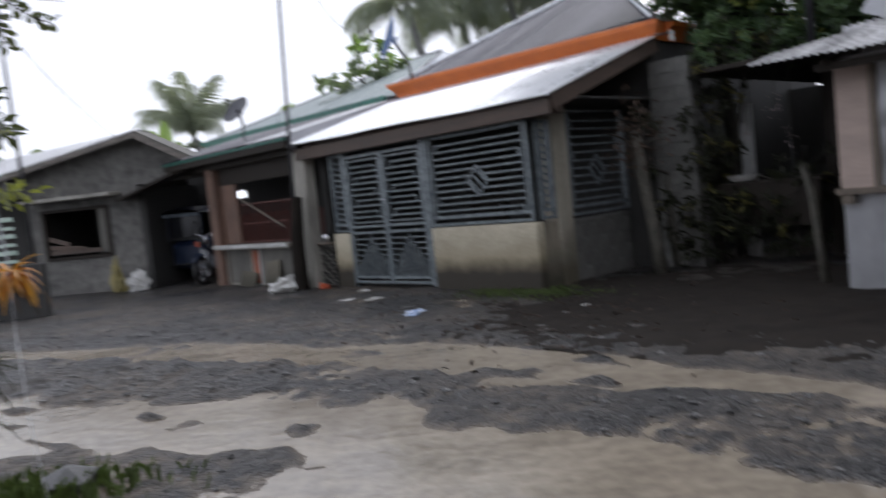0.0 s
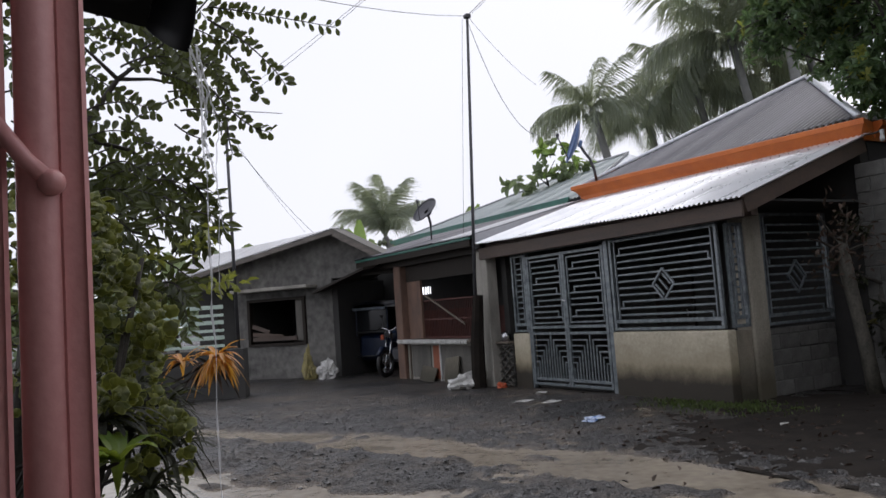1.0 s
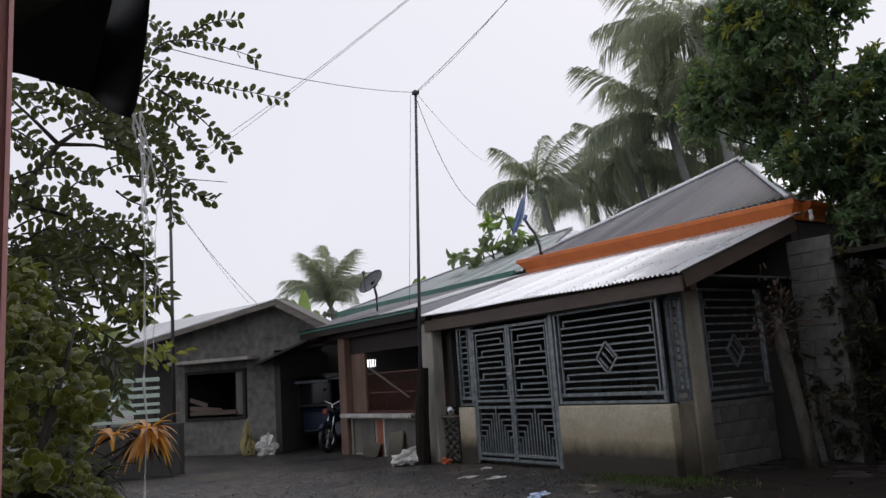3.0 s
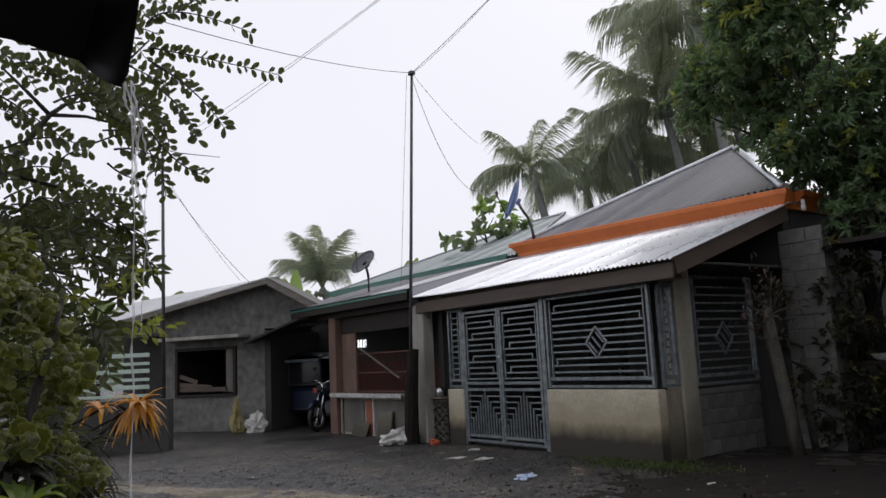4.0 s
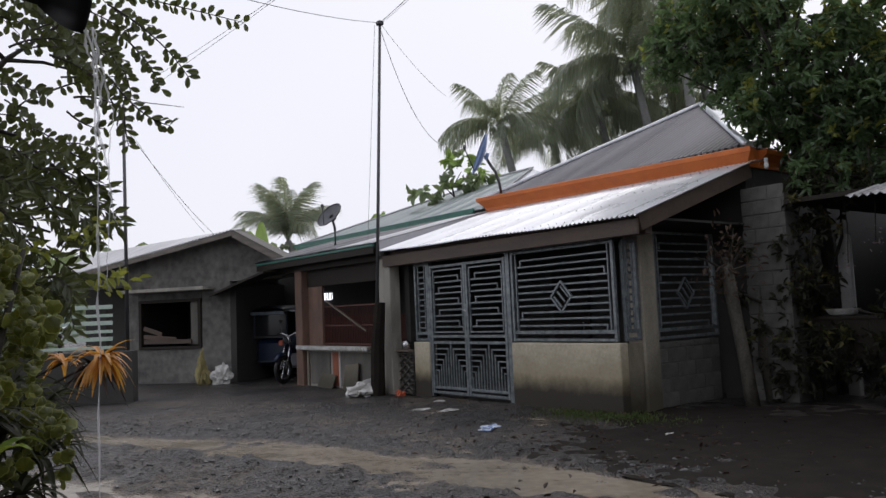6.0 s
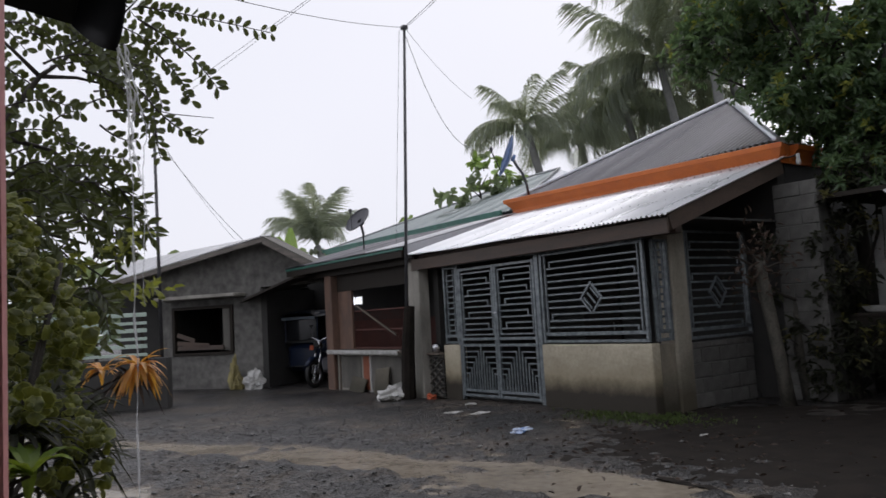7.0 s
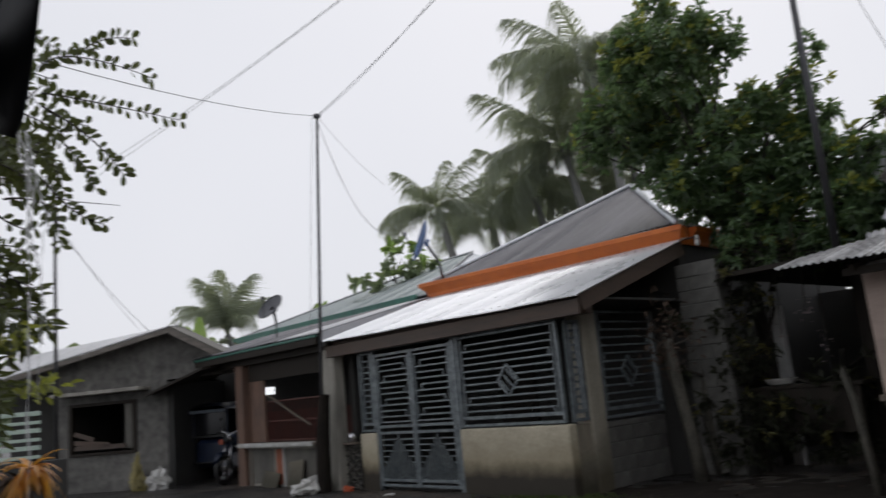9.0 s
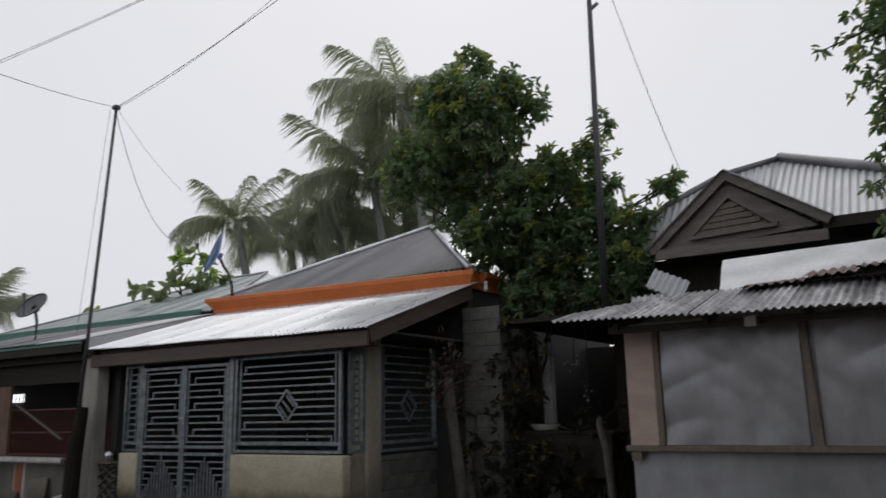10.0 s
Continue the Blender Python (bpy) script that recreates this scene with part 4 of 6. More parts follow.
bm.faces.new([bm.verts.new(p) for p in (aw, ax, ax + Vector((0.5, 2.2, 0.25)), aw + Vector((0.5, 2.2, 0.25)))])
e = bmesh.ops.extrude_face_region(bm, geom=bm.faces[:])
for v in [g for g in e["geom"] if isinstance(g, bmesh.types.BMVert)]:
    v.co.z -= 0.05
structure("roof_bay", bm, M_DARKWOOD, "sagging tin awning over the parking bay", "roof", m=pose(0, 0, 0))

# pale slatted fence by the small house
fence = empty("slatted_fence", pose(-7.3, 13.6, 0, 0, 0, 10), "pale green wooden fence with horizontal slats on dark posts", "fence")
for i in range(6):
    z = 0.98 + i * 0.145
    part("slat", box(-1.7, 0.26, 0, 0.02, z, z + 0.055 + 0.02 * (i % 2), bev=0.003), M_PALEGREEN, fence)
# plinth is coloured near black to pass for a shaded gap in foliage
part("plinth", box(-1.9, 0.62, 0.0, 0.3, -0.1, 0.93, bev=0.01), M_DARKROOM, fence, "low cement plinth, coloured as a dark gap in foliage")
for x in (-1.6, -0.7, 0.14):
    part("post", box(x, x + 0.06, 0.025, 0.085, 0.93, 1.8, bev=0.004), M_DARKWOOD, fence)


# ---- motorcycle with a blue sidecar cab in the bay ----
def torus(bm, c, rr, r, n=24, k=8):
    ring = []
    for i in range(n):
        a = 2 * math.pi * i / n
        cc = Vector((c[0] + rr * math.cos(a), c[1], c[2] + rr * math.sin(a)))
        ring.append([bm.verts.new(cc + Vector((math.cos(a) * r * math.cos(2 * math.pi * j / k), r * math.sin(2 * math.pi * j / k), math.sin(a) * r * math.cos(2 * math.pi * j / k)))) for j in range(k)])
    for i in range(n):
        for j in range(k):
            bm.faces.new((ring[i][j], ring[(i + 1) % n][j], ring[(i + 1) % n][(j + 1) % k], ring[i][(j + 1) % k]))
    return bm


bike = empty("motorcycle", H @ pose(-9.35, 0.35, 0, 0, 0, -62), "dark motorcycle with a chrome fork in the parking bay", "motorcycle")
for x in (0.62, -0.62):
    wh = part("wheel", torus(bmesh.new(), (x, 0, 0.3), 0.26, 0.045), M_BLACK, bike, smooth=True)
    part("rim", torus(bmesh.new(), (x, 0, 0.3), 0.21, 0.014), M_CHROME, wh, smooth=True)
    for k in range(10):
        a = math.pi * 2 * k / 10
        part("spoke", bar((x, 0, 0.3), (x + 0.2 * math.cos(a), 0, 0.3 + 0.2 * math.sin(a)), 0.006), M_CHROME, wh)
for y in (-0.07, 0.07):
    part("fork", tube([(0.62, y, 0.3), (0.38, y, 0.95)], 0.018), M_CHROME, bike, "chrome fork", True)
part("mudguard", tube([(0.9, 0, 0.5), (0.72, 0, 0.63), (0.5, 0, 0.62)], [0.04, 0.06, 0.04], 8), M_BLUE, bike, smooth=True)
part("tank", tube([(0.32, 0, 0.85), (0.2, 0, 0.88), (-0.1, 0, 0.82), (-0.2, 0, 0.76)], [0.06, 0.14, 0.14, 0.05], 10), M_BLUE, bike, smooth=True)
part("seat", tube([(-0.15, 0, 0.8), (-0.3, 0, 0.79), (-0.75, 0, 0.84), (-0.85, 0, 0.86)], [0.05, 0.12, 0.12, 0.05], 10), M_BLACK, bike, smooth=True)
part("engine", box(-0.2, 0.2, -0.13, 0.13, 0.3, 0.62, bev=0.05), M_DISH, bike)
part("handlebar", tube([(0.3, -0.36, 1.06), (0.36, -0.2, 1.08), (0.38, 0, 1.0), (0.36, 0.2, 1.08), (0.3, 0.36, 1.06)], 0.014), M_CHROME, bike, smooth=True)
lamp = part("headlight", tube([(0.5, 0, 0.93), (0.46, 0, 0.93), (0.36, 0, 0.93)], [0.085, 0.09, 0.05], 14), M_CHROME, bike, smooth=True)
part("lens", tube([(0.505, 0, 0.93), (0.512, 0, 0.93)], [0.07, 0.06], 14), M_GLASS, lamp)
part("exhaust", tube([(0.2, -0.14, 0.3), (-0.2, -0.17, 0.26), (-0.8, -0.18, 0.34)], [0.02, 0.03, 0.045]), M_CHROME, bike, smooth=True)
for s in (-1, 1):
    part("mirror", tube([(0.33, s * 0.22, 1.08), (0.3, s * 0.27, 1.28), (0.3, s * 0.27, 1.36)], [0.007, 0.007, 0.05]), M_BLACK, bike)
cab = empty("sidecar_cab", H @ pose(-10.75, 0.72, 0, 0, 0, -55), "dark blue sidecar cab of a tricycle in the shade", "sidecar")
part("body", box(-0.7, 0.7, -0.45, 0.45, 0.3, 0.95, bev=0.12), M_BLUE, cab)
canopy = bmesh.new()
prev = None
for i in range(17):
    a = math.pi * i / 16
    ring = [canopy.verts.new((x, 0.5 * math.cos(a) * (1 if abs(x) < 0.7 else 0.9), 1.56 + 0.16 * math.sin(a) ** 0.7 * (1 if abs(x) < 0.7 else 0.55))) for x in (-0.78, -0.6, 0.0, 0.6, 0.86)]
    if prev:
        for q in range(4):
            canopy.faces.new((prev[q], prev[q + 1], ring[q + 1], ring[q]))
    prev = ring
hood = part("canopy", canopy, M_BLUE, cab, "rounded dark blue canvas hood", True)
part("hem", box(0.84, 0.87, -0.44, 0.44, 1.5, 1.57, bev=0.008), M_HEM, hood, "pale worn hem")
screen = part("windscreen", box(0.7, 0.72, -0.4, 0.4, 1.02, 1.5, bev=0.004), M_GLASS, cab)
part("screen_frame", box(0.69, 0.735, -0.44, 0.44, 0.955, 1.015, bev=0.01), M_BLACK, screen)
for x in (-0.68, 0.7):
    for y in (-0.44, 0.42):
        part("pillar", tube([(x, y, 0.9), (x, y * 0.98, 1.58)], 0.016, 6), M_BLUE, cab)
part("reflector", box(0.705, 0.72, 0.2, 0.3, 0.78, 0.9, bev=0.01), M_REDP, cab, "red reflector")
part("bumper", tube([(0.74, -0.42, 0.42), (0.84, -0.2, 0.42), (0.84, 0.2, 0.42), (0.74, 0.42, 0.42)], 0.02), M_BLACK, cab)
part("mudguard", tube([(-0.3, -0.5, 0.42), (-0.15, -0.5, 0.54), (0.15, -0.5, 0.54), (0.3, -0.5, 0.42)], [0.03, 0.07, 0.07, 0.03], 8), M_BLUE, cab, smooth=True)
part("wheel", torus(bmesh.new(), (0, -0.5, 0.26), 0.21, 0.05), M_BLACK, cab, smooth=True)

for nm, p, s, mt, lab in (
    ("yellow_sack", (-6.72, 17.05), (0.3, 0.25, 0.66), M_YSACK, "tall yellow woven sack leaning at the house wall"),
    ("white_bag", (-6.2, 16.9), (0.42, 0.3, 0.42), M_PLASTIC, "white plastic bag beside the yellow sack"),
    ("white_sack", (-2.38, 13.45), (0.62, 0.36, 0.27), M_PLASTIC, "crumpled white plastic sack on the wet ground"),
    ("red_wrapper", (-1.75, 13.2), (0.16, 0.12, 0.1), M_REDP, "small red plastic scrap on the ground"),
    ("blue_wrapper", (-0.18, 9.2), (0.26, 0.14, 0.06), M_BLUEP, "blue and white wrapper lying on the gravel"),
    ("white_scrap", (-1.2, 11.25), (0.3, 0.1, 0.025), M_PLASTIC, "flat white plastic scrap on the ground"),
    ("white_scrap", (-0.78, 11.05), (0.22, 0.13, 0.03), M_PLASTIC, "flat white plastic scrap on the ground"),
    ("white_scrap", (1.74, 8.42), (0.22, 0.1, 0.03), M_PLASTIC, "pale paper scrap on the ground"),
    ("white_scrap", (-1.0, 12.1), (0.16, 0.1, 0.04), M_PLASTIC, "pale paper scrap on the ground"),
):
    ob = obj(nm, cloth(len(lab) + p[0], *s), mt, smooth=False)
    ob.matrix_world = pose(p[0], p[1], -0.005, 0, 0, 35)
    tagged(ob, lab, "litter")

# ---- right shed ----
SX = 3.66
shed = structure("wall_shed", box(SX, 7.6, 0.36, 0.42, -0.1, 0.98), M_SHEETWALL, "dented grey sheet metal lower wall of the shed", "wall")
part("upper_wall", box(SX, 7.6, 0.37, 0.42, 1.03, 2.3), M_SHEETWALL, shed)
part("sill_rail", box(SX - 0.04, 7.6, 0.26, 0.36, 0.97, 1.03, bev=0.006), M_WOOD, shed, "weathered timber sill rail")
part("corner_board", box(SX, 3.96, 0.3, 0.365, 1.03, 2.22, bev=0.005), M_PINKBOARD, shed, "pale pinkish plywood corner panel")
part("upright", box(3.96, 4.02, 0.29, 0.365, 1.03, 2.22, bev=0.005), M_WOOD, shed)
part("upright", bar((5.45, 0.32, 1.03), (5.41, 0.32, 2.22), 0.1, 0.07, bev=0.005), M_WOOD, shed)
part("upright", box(6.9, 6.98, 0.29, 0.365, 1.03, 2.22, bev=0.005), M_WOOD, shed)
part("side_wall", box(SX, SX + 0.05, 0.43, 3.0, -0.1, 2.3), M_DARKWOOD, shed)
# upper board is added to stop sky light leaking between the roofs
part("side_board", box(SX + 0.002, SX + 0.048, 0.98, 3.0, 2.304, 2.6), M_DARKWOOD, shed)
part("bracket", box(SX + 0.02, SX + 0.12, 0.24, 0.33, 0.88, 0.965), M_WOOD, shed)
for x0, x1 in ((4.03, 5.37), (5.5, 6.89)):
    bm = bmesh.new()
    bmesh.ops.create_grid(bm, x_segments=56, y_segments=48, size=0.5)
    for v in bm.verts:
        x, z = x0 + (v.co.x + 0.5) * (x1 - x0), 1.035 + (v.co.y + 0.5) * 1.18
        v.co = Vector((x, 0.335 - 0.035 * noise.noise(Vector((x * 1.3 + z * 0.9, z * 1.1, 3))) - 0.04 * abs(noise.noise(Vector((x * 1.5 - z * 1.2, z * 1.4 + x * 0.5, 9)))) - 0.02 * abs(noise.noise(Vector((x * 3.1 + z * 2.2, z * 2.0, 5)))), z))
    part("sheet_panel", bm, M_SHEETWALL, shed, "buckled grey sheet panel", True)
shed_roof = empty("shed_roof", H, "weathered corrugated shed roof with rusty patches", "roof", kind="structure")
xs = 3.05
k = 0
while xs < 7.6:
    xe = xs + 0.7
    lift = random.uniform(0, 0.02)
    ys = -0.12 - random.uniform(0, 0.1)
    lean = 0.04 * math.sin(k * 1.7)
    part("roof_sheet", corrugated(xs, xe + 0.04, lambda x: (ys, 2.28 + lift - 0.02 * (x - 4)), lambda x: (0.35 + 0.95 * min(1, (x - 2.9) / 1.2), 2.42 + 0.27 * min(1, (x - 2.9) / 1.2) + lift)),
         M_SHEDZINC, shed_roof)
    xs += 0.7
    k += 1
for x0, x1, y0, z0, rise, mt in ((4.75, 5.7, 0.95, 2.66, 0.1, M_RUST), (5.4, 6.6, 0.85, 2.69, 0.16, M_RUST), (6.2, 7.6, 0.9, 2.74, 0.15, M_RUST), (5.9, 6.7, 0.75, 2.72, 0.12, M_DARKWOOD)):
    part("rusty_sheet", corrugated(x0, x1, lambda x: (y0 + 0.06 * (x - x0), z0 + 0.03 * (x - x0)), lambda x: (1.6, z0 + rise + 0.05 * (x - x0)), pitch=0.1, amp=0.016), mt, shed_roof, "loose rusty sheet")
part("eave_batten", box(3.6, 7.6, 0.0, 0.05, 2.16, 2.23), M_DARKWOOD, shed_roof)
part("batten_end", box(4.98, 5.08, -0.13, -0.01, 2.13, 2.23), M_WOOD, shed_roof)
for i in range(5):
    x = 3.7 + i * 0.9
    part("rafter", bar((x, -0.05, 2.22), (x, 1.5, 2.62), 0.05, 0.07), M_DARKWOOD, shed_roof)
bm = bmesh.new()
bmesh.ops.create_grid(bm, x_segments=40, y_segments=14, size=0.5)
for v in bm.verts:
    fx, fz = v.co.x + 0.5, v.co.y + 0.5
    x = 4.42 + fx * 3.4
    lo, hi = 2.70 + 0.12 * fx, 3.14 + 0.07 * fx
    y = 1.5 + 0.35 * fz + 0.05 * noise.noise(Vector((x * 2, fz * 2, 1)))
    v.co = Vector((x, y, lo + (hi - lo) * fz))
tarp = obj("tarpaulin", bm, M_TARP, smooth=True)
tarp.matrix_world = H
hem = bmesh.new()
tube([(4.42 + 3.4 * f, 1.5 + 0.05 * noise.noise(Vector(((4.42 + 3.4 * f) * 2, 0, 1))) - 0.006, 2.70 + 0.12 * f + 0.004) for f in (i / 40 for i in range(41))], 0.011, 6, hem)
part("hem", hem, M_TARP, tarp, smooth=True)
for i in range(5):
    f = 0.03 + i * 0.235
    part("tie", tube([(4.42 + 3.4 * f, 1.49, 2.72 + 0.12 * f), (4.43 + 3.4 * f, 1.43, 2.68 + 0.12 * f), (4.42 + 3.4 * f, 1.4, 2.66 + 0.12 * f)], 0.006, 5), M_CABLE, tarp, "dark cord tie")
tagged(tarp, "sagging white tarpaulin stretched above the shed roof", "tarpaulin")

# gabled house behind the shed
bh = empty("gabled_house", H, "old timber house with a louvred gable and zinc roof", "house")


def slab4(pts, t=0.03):
    bm = bmesh.new()
    bm.faces.new([bm.verts.new(p) for p in pts])
    e = bmesh.ops.extrude_face_region(bm, geom=bm.faces[:])
    for v in [g for g in e["geom"] if isinstance(g, bmesh.types.BMVert)]:
        v.co.z -= t
    return bm


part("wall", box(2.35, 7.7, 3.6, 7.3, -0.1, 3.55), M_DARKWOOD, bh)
gb = bmesh.new()
gb.faces.new([gb.verts.new(p) for p in ((3.3, 3.0, 3.52), (5.4, 3.0, 3.66), (4.32, 3.0, 4.42))])
e = bmesh.ops.extrude_face_region(gb, geom=gb.faces[:])
for v in [g for g in e["geom"] if isinstance(g, bmesh.types.BMVert)]:
    v.co.y += 0.1
part("gable", gb, M_GABLE, bh)
for i in range(5):
    f = i / 5
    z = 3.74 + f * 0.42
    hw = 0.5 * (1 - f) * 0.86 + 0.03
    part("louvre", bar((4.33 - hw, 2.97, z), (4.33 + hw, 2.97, z + 0.02), 0.025, 0.07), M_WOOD, bh)
part("louvre_frame", bar((3.78, 2.95, 3.7), (4.34, 2.95, 4.22), 0.05, 0.045), M_GABLE, bh)
part("louvre_frame", bar((4.32, 2.95, 4.22), (4.92, 2.95, 3.74), 0.05, 0.045), M_GABLE, bh)
part("louvre_frame", bar((3.78, 2.95, 3.69), (4.92, 2.95, 3.73), 0.05, 0.045), M_GABLE, bh)
part("barge_board", bar((3.22, 2.92, 3.56), (4.33, 2.92, 4.52), 0.05, 0.14), M_GABLE, bh)
part("barge_board", bar((4.31, 2.92, 4.52), (5.55, 2.92, 3.70), 0.05, 0.14), M_GABLE, bh)
part("tie_beam", box(3.3, 5.5, 2.9, 2.98, 3.44, 3.58), M_GABLE, bh)
# gable roof running back
for a, b, sx in (((3.18, 3.58), (4.32, 4.58), 1), ((5.6, 3.74), (4.32, 4.58), -1)):
    bm = bmesh.new()
    n = 150
    prev = None
    for i in range(n + 1):
        y = 2.85 + 3.0 * i / n
        w = 0.012 * math.sin(2 * math.pi * y / 0.08)
        p = bm.verts.new((a[0], y, a[1] + w))
        q = bm.verts.new((b[0], y, b[1] + w))
        if prev:
            bm.faces.new((prev[0], p, q, prev[1]))
        prev = (p, q)
    part("gable_roof", bm, M_PALEZINC, bh)
# main roof, ridge along x
HIP = [(2.45, 3.32, 3.64), (3.2, 4.05, 4.48), (3.95, 4.6, 4.97), (4.73, 5.2, 5.26)]


def hip_at(x):
    for (xa, ya, za), (xb, yb, zb) in zip(HIP, HIP[1:]):
        if x <= xb:
            f = max(0.0, (x - xa) / (xb - xa))
            return (ya + (yb - ya) * f, za + (zb - za) * f)
    return HIP[-1][1:]


part("main_roof", corrugated(2.45, 4.73, lambda x: (3.3, 3.62), hip_at, pitch=0.1, amp=0.018), M_PALEZINC, bh)
part("main_roof", corrugated(4.73, 7.8, lambda x: (3.1, 3.74), lambda x: (3.1 + 2.1 * max(0.02, (7.8 - x) / 3.07), 3.76 + 1.5 * max(0.01, (7.8 - x) / 3.07)), pitch=0.1, amp=0.018), M_PALEZINC, bh)
part("roof_back", slab4(((2.45, 7.4, 3.62), (7.8, 7.4, 3.62), (4.73, 5.2, 5.24))), M_OLDZINC, bh)
part("roof_side", slab4(((7.8, 3.1, 3.72), (7.8, 7.4, 3.62), (4.73, 5.2, 5.24))), M_OLDZINC, bh)
part("hip_cap", tube([(7.8, 3.1, 3.79), (4.73, 5.2, 5.3)], 0.085), M_OLDZINC, bh, smooth=True)
part("hip_cap", tube([(x, y, z + 0.03) for x, y, z in HIP], 0.05), M_OLDZINC, bh, smooth=True)
part("eave_board", box(5.45, 9.0, 3.0, 3.06, 3.6, 3.75), M_DARKWOOD, bh)

# loose pale sheets lodged between shed and house
for k, (a, e, tilt) in enumerate(((32.3, 8.6, 50), (31.0, 7.6, 20))):
    c = eye_dir(a, e, 9.6)
    ob = obj("loose_sheet", corrugated(-0.22, 0.22, lambda x: (-0.16, 0.0), lambda x: (0.16, 0.03)), M_PALEZINC)
    ob.matrix_world = Matrix.Translation(c) @ pose(0, 0, 0, tilt, 25 - 30 * k, -35)
    tagged(ob, "bent pale zinc offcut lodged above the shed roof", "roof sheet", "loose sheets")

# bare bulb on a bent bracket under the cornice
bulb = empty("light_bulb", H, "unlit white bulb on a bracket below the cornice", "lamp")
part("bracket", tube([(0.62, 2.28, 3.3), (0.85, 2.18, 3.27), (1.0, 2.1, 3.27)], 0.012, 6), M_BLACK, bulb, smooth=True)
part("socket", tube([(1.0, 2.1, 3.28), (1.0, 2.1, 3.225)], 0.025, 10), M_WHITEP, bulb)
part("glass", tube([(1.0, 2.1, 3.225), (1.0, 2.1, 3.19), (1.0, 2.1, 3.15), (1.0, 2.1, 3.125)], [0.018, 0.03, 0.032, 0.012], 12), M_WHITEP, bulb, smooth=True)

# alley things
ob = obj("white_post", bar((1.36, 3.35, -0.1), (1.36, 3.35, 2.22), 0.14, 0.1, bev=0.01), M_WHITEP)
ob.matrix_world = H
tagged(ob, "white painted post standing in the dark alley", "post")
# roof is added to keep sky light out; end wall is coloured shade-dark
structure("alley_shade_roof", box(1.2, 3.6, 2.1, 7.0, 2.62, 2.68), M_DARKWOOD, "low roof added over the alley to block its light", "roof")
structure("wall_alley", box(0.6, 2.34, 6.8, 6.95, -0.1, 2.6), M_DARKROOM, "wall closing the alley, shade put in its colour", "wall")
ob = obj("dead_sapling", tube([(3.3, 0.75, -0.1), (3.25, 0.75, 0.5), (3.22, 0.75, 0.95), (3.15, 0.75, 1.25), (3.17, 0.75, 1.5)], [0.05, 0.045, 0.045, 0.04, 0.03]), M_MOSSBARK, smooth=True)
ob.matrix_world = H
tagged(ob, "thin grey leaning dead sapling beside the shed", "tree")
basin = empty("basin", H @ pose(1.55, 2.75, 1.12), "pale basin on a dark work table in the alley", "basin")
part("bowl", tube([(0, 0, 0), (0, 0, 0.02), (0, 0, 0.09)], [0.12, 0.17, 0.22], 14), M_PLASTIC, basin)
# table is added in the alley's darkness to carry the basin
bench = empty("work_table", H @ pose(1.9, 2.9, 0), "dark wooden table added under the basin in the alley", "table")
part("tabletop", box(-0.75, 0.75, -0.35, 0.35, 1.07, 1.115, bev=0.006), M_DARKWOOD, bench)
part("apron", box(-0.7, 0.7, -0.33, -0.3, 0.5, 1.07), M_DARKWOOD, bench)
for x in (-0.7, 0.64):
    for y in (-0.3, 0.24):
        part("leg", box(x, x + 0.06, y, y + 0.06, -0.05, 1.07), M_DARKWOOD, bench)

# ---- poles, dishes, wires ----
pole = empty("utility_pole", H, "thin dark steel pole lashed to a wooden stump", "pole")
pole_top = Vector((-4.43, -0.45, 6.44))
part("shaft", tube([(-4.95, -0.45, 0.2), pole_top], [0.034, 0.024], 8), M_POLE, pole, smooth=True)
part("stump", tube([(-4.96, -0.42, -0.1), (-4.92, -0.42, 0.8), (-4.82, -0.4, 1.6)], [0.13, 0.12, 0.09], 9), M_SOIL, pole, "dark wet wooden stump")
part("cap", box(pole_top.x - 0.06, pole_top.x + 0.05, -0.5, -0.4, 6.40, 6.47, bev=0.01), M_POLE, pole)
wire_tops = H @ pole_top

lp = empty("thin_pole", pose(0, 0, 0), "thin dark pole with a wire beside the small house", "pole")
lp_top = eye_dir(-26.5, 15.0, 15.5)
lp_low = eye_dir(-26.35, 0, 15.5)
part("shaft", tube([(lp_low.x, lp_low.y, 0.925), lp_top], [0.035, 0.028], 8), M_POLE, lp, smooth=True)
rp = empty("aerial_pole", pose(0, 0, 0), "tall dark steel pole behind the shed", "pole")
rp_top = eye_dir(28.1, 30.6, 10.65)
rp_low = eye_dir(27.82, 6.7, 10.65)
part("shaft", tube([rp_low, rp_low.lerp(rp_top, 0.5), rp_top], [0.05, 0.044, 0.034], 8), M_POLE, rp, smooth=True)
pt = eye_dir(28.1, 28.4, 10.65)
part("insulator", bar(pt, pt + Vector((0.12, 0, 0.12)), 0.05), M_POLE, rp)


def wire(name, a, b, sag, label, r=0.008):
    pts = []
    for i in range(13):
        f = i / 12
        p = Vector(a).lerp(Vector(b), f)
        p.z -= sag * 4 * f * (1 - f)
        pts.append(p)
    ob = obj(name, tube(pts, r, 5), M_CABLE, smooth=True)
    return tagged(ob, label, "wire", "overhead wires")


wt = wire_tops
wire("overhead_wire", wt, eye_dir(-30, 24.6, 7), 0.12, "sagging grey service wire from the pole", 0.0048)
wire("overhead_wire", wt, eye_dir(9.0, 33.5, 9.5), 0.1, "twisted service wire rising from the pole", 0.0054)
wire("overhead_wire", wt + Vector((0, 0, -0.03)), eye_dir(8.3, 34.0, 9.5), 0.2, "thin service wire rising from the pole", 0.0036)
wire("overhead_wire", eye_dir(-1.8, 31.2, 9), eye_dir(-24.5, 16.9, 14), 0.1, "thin overhead wire against the sky", 0.0036)
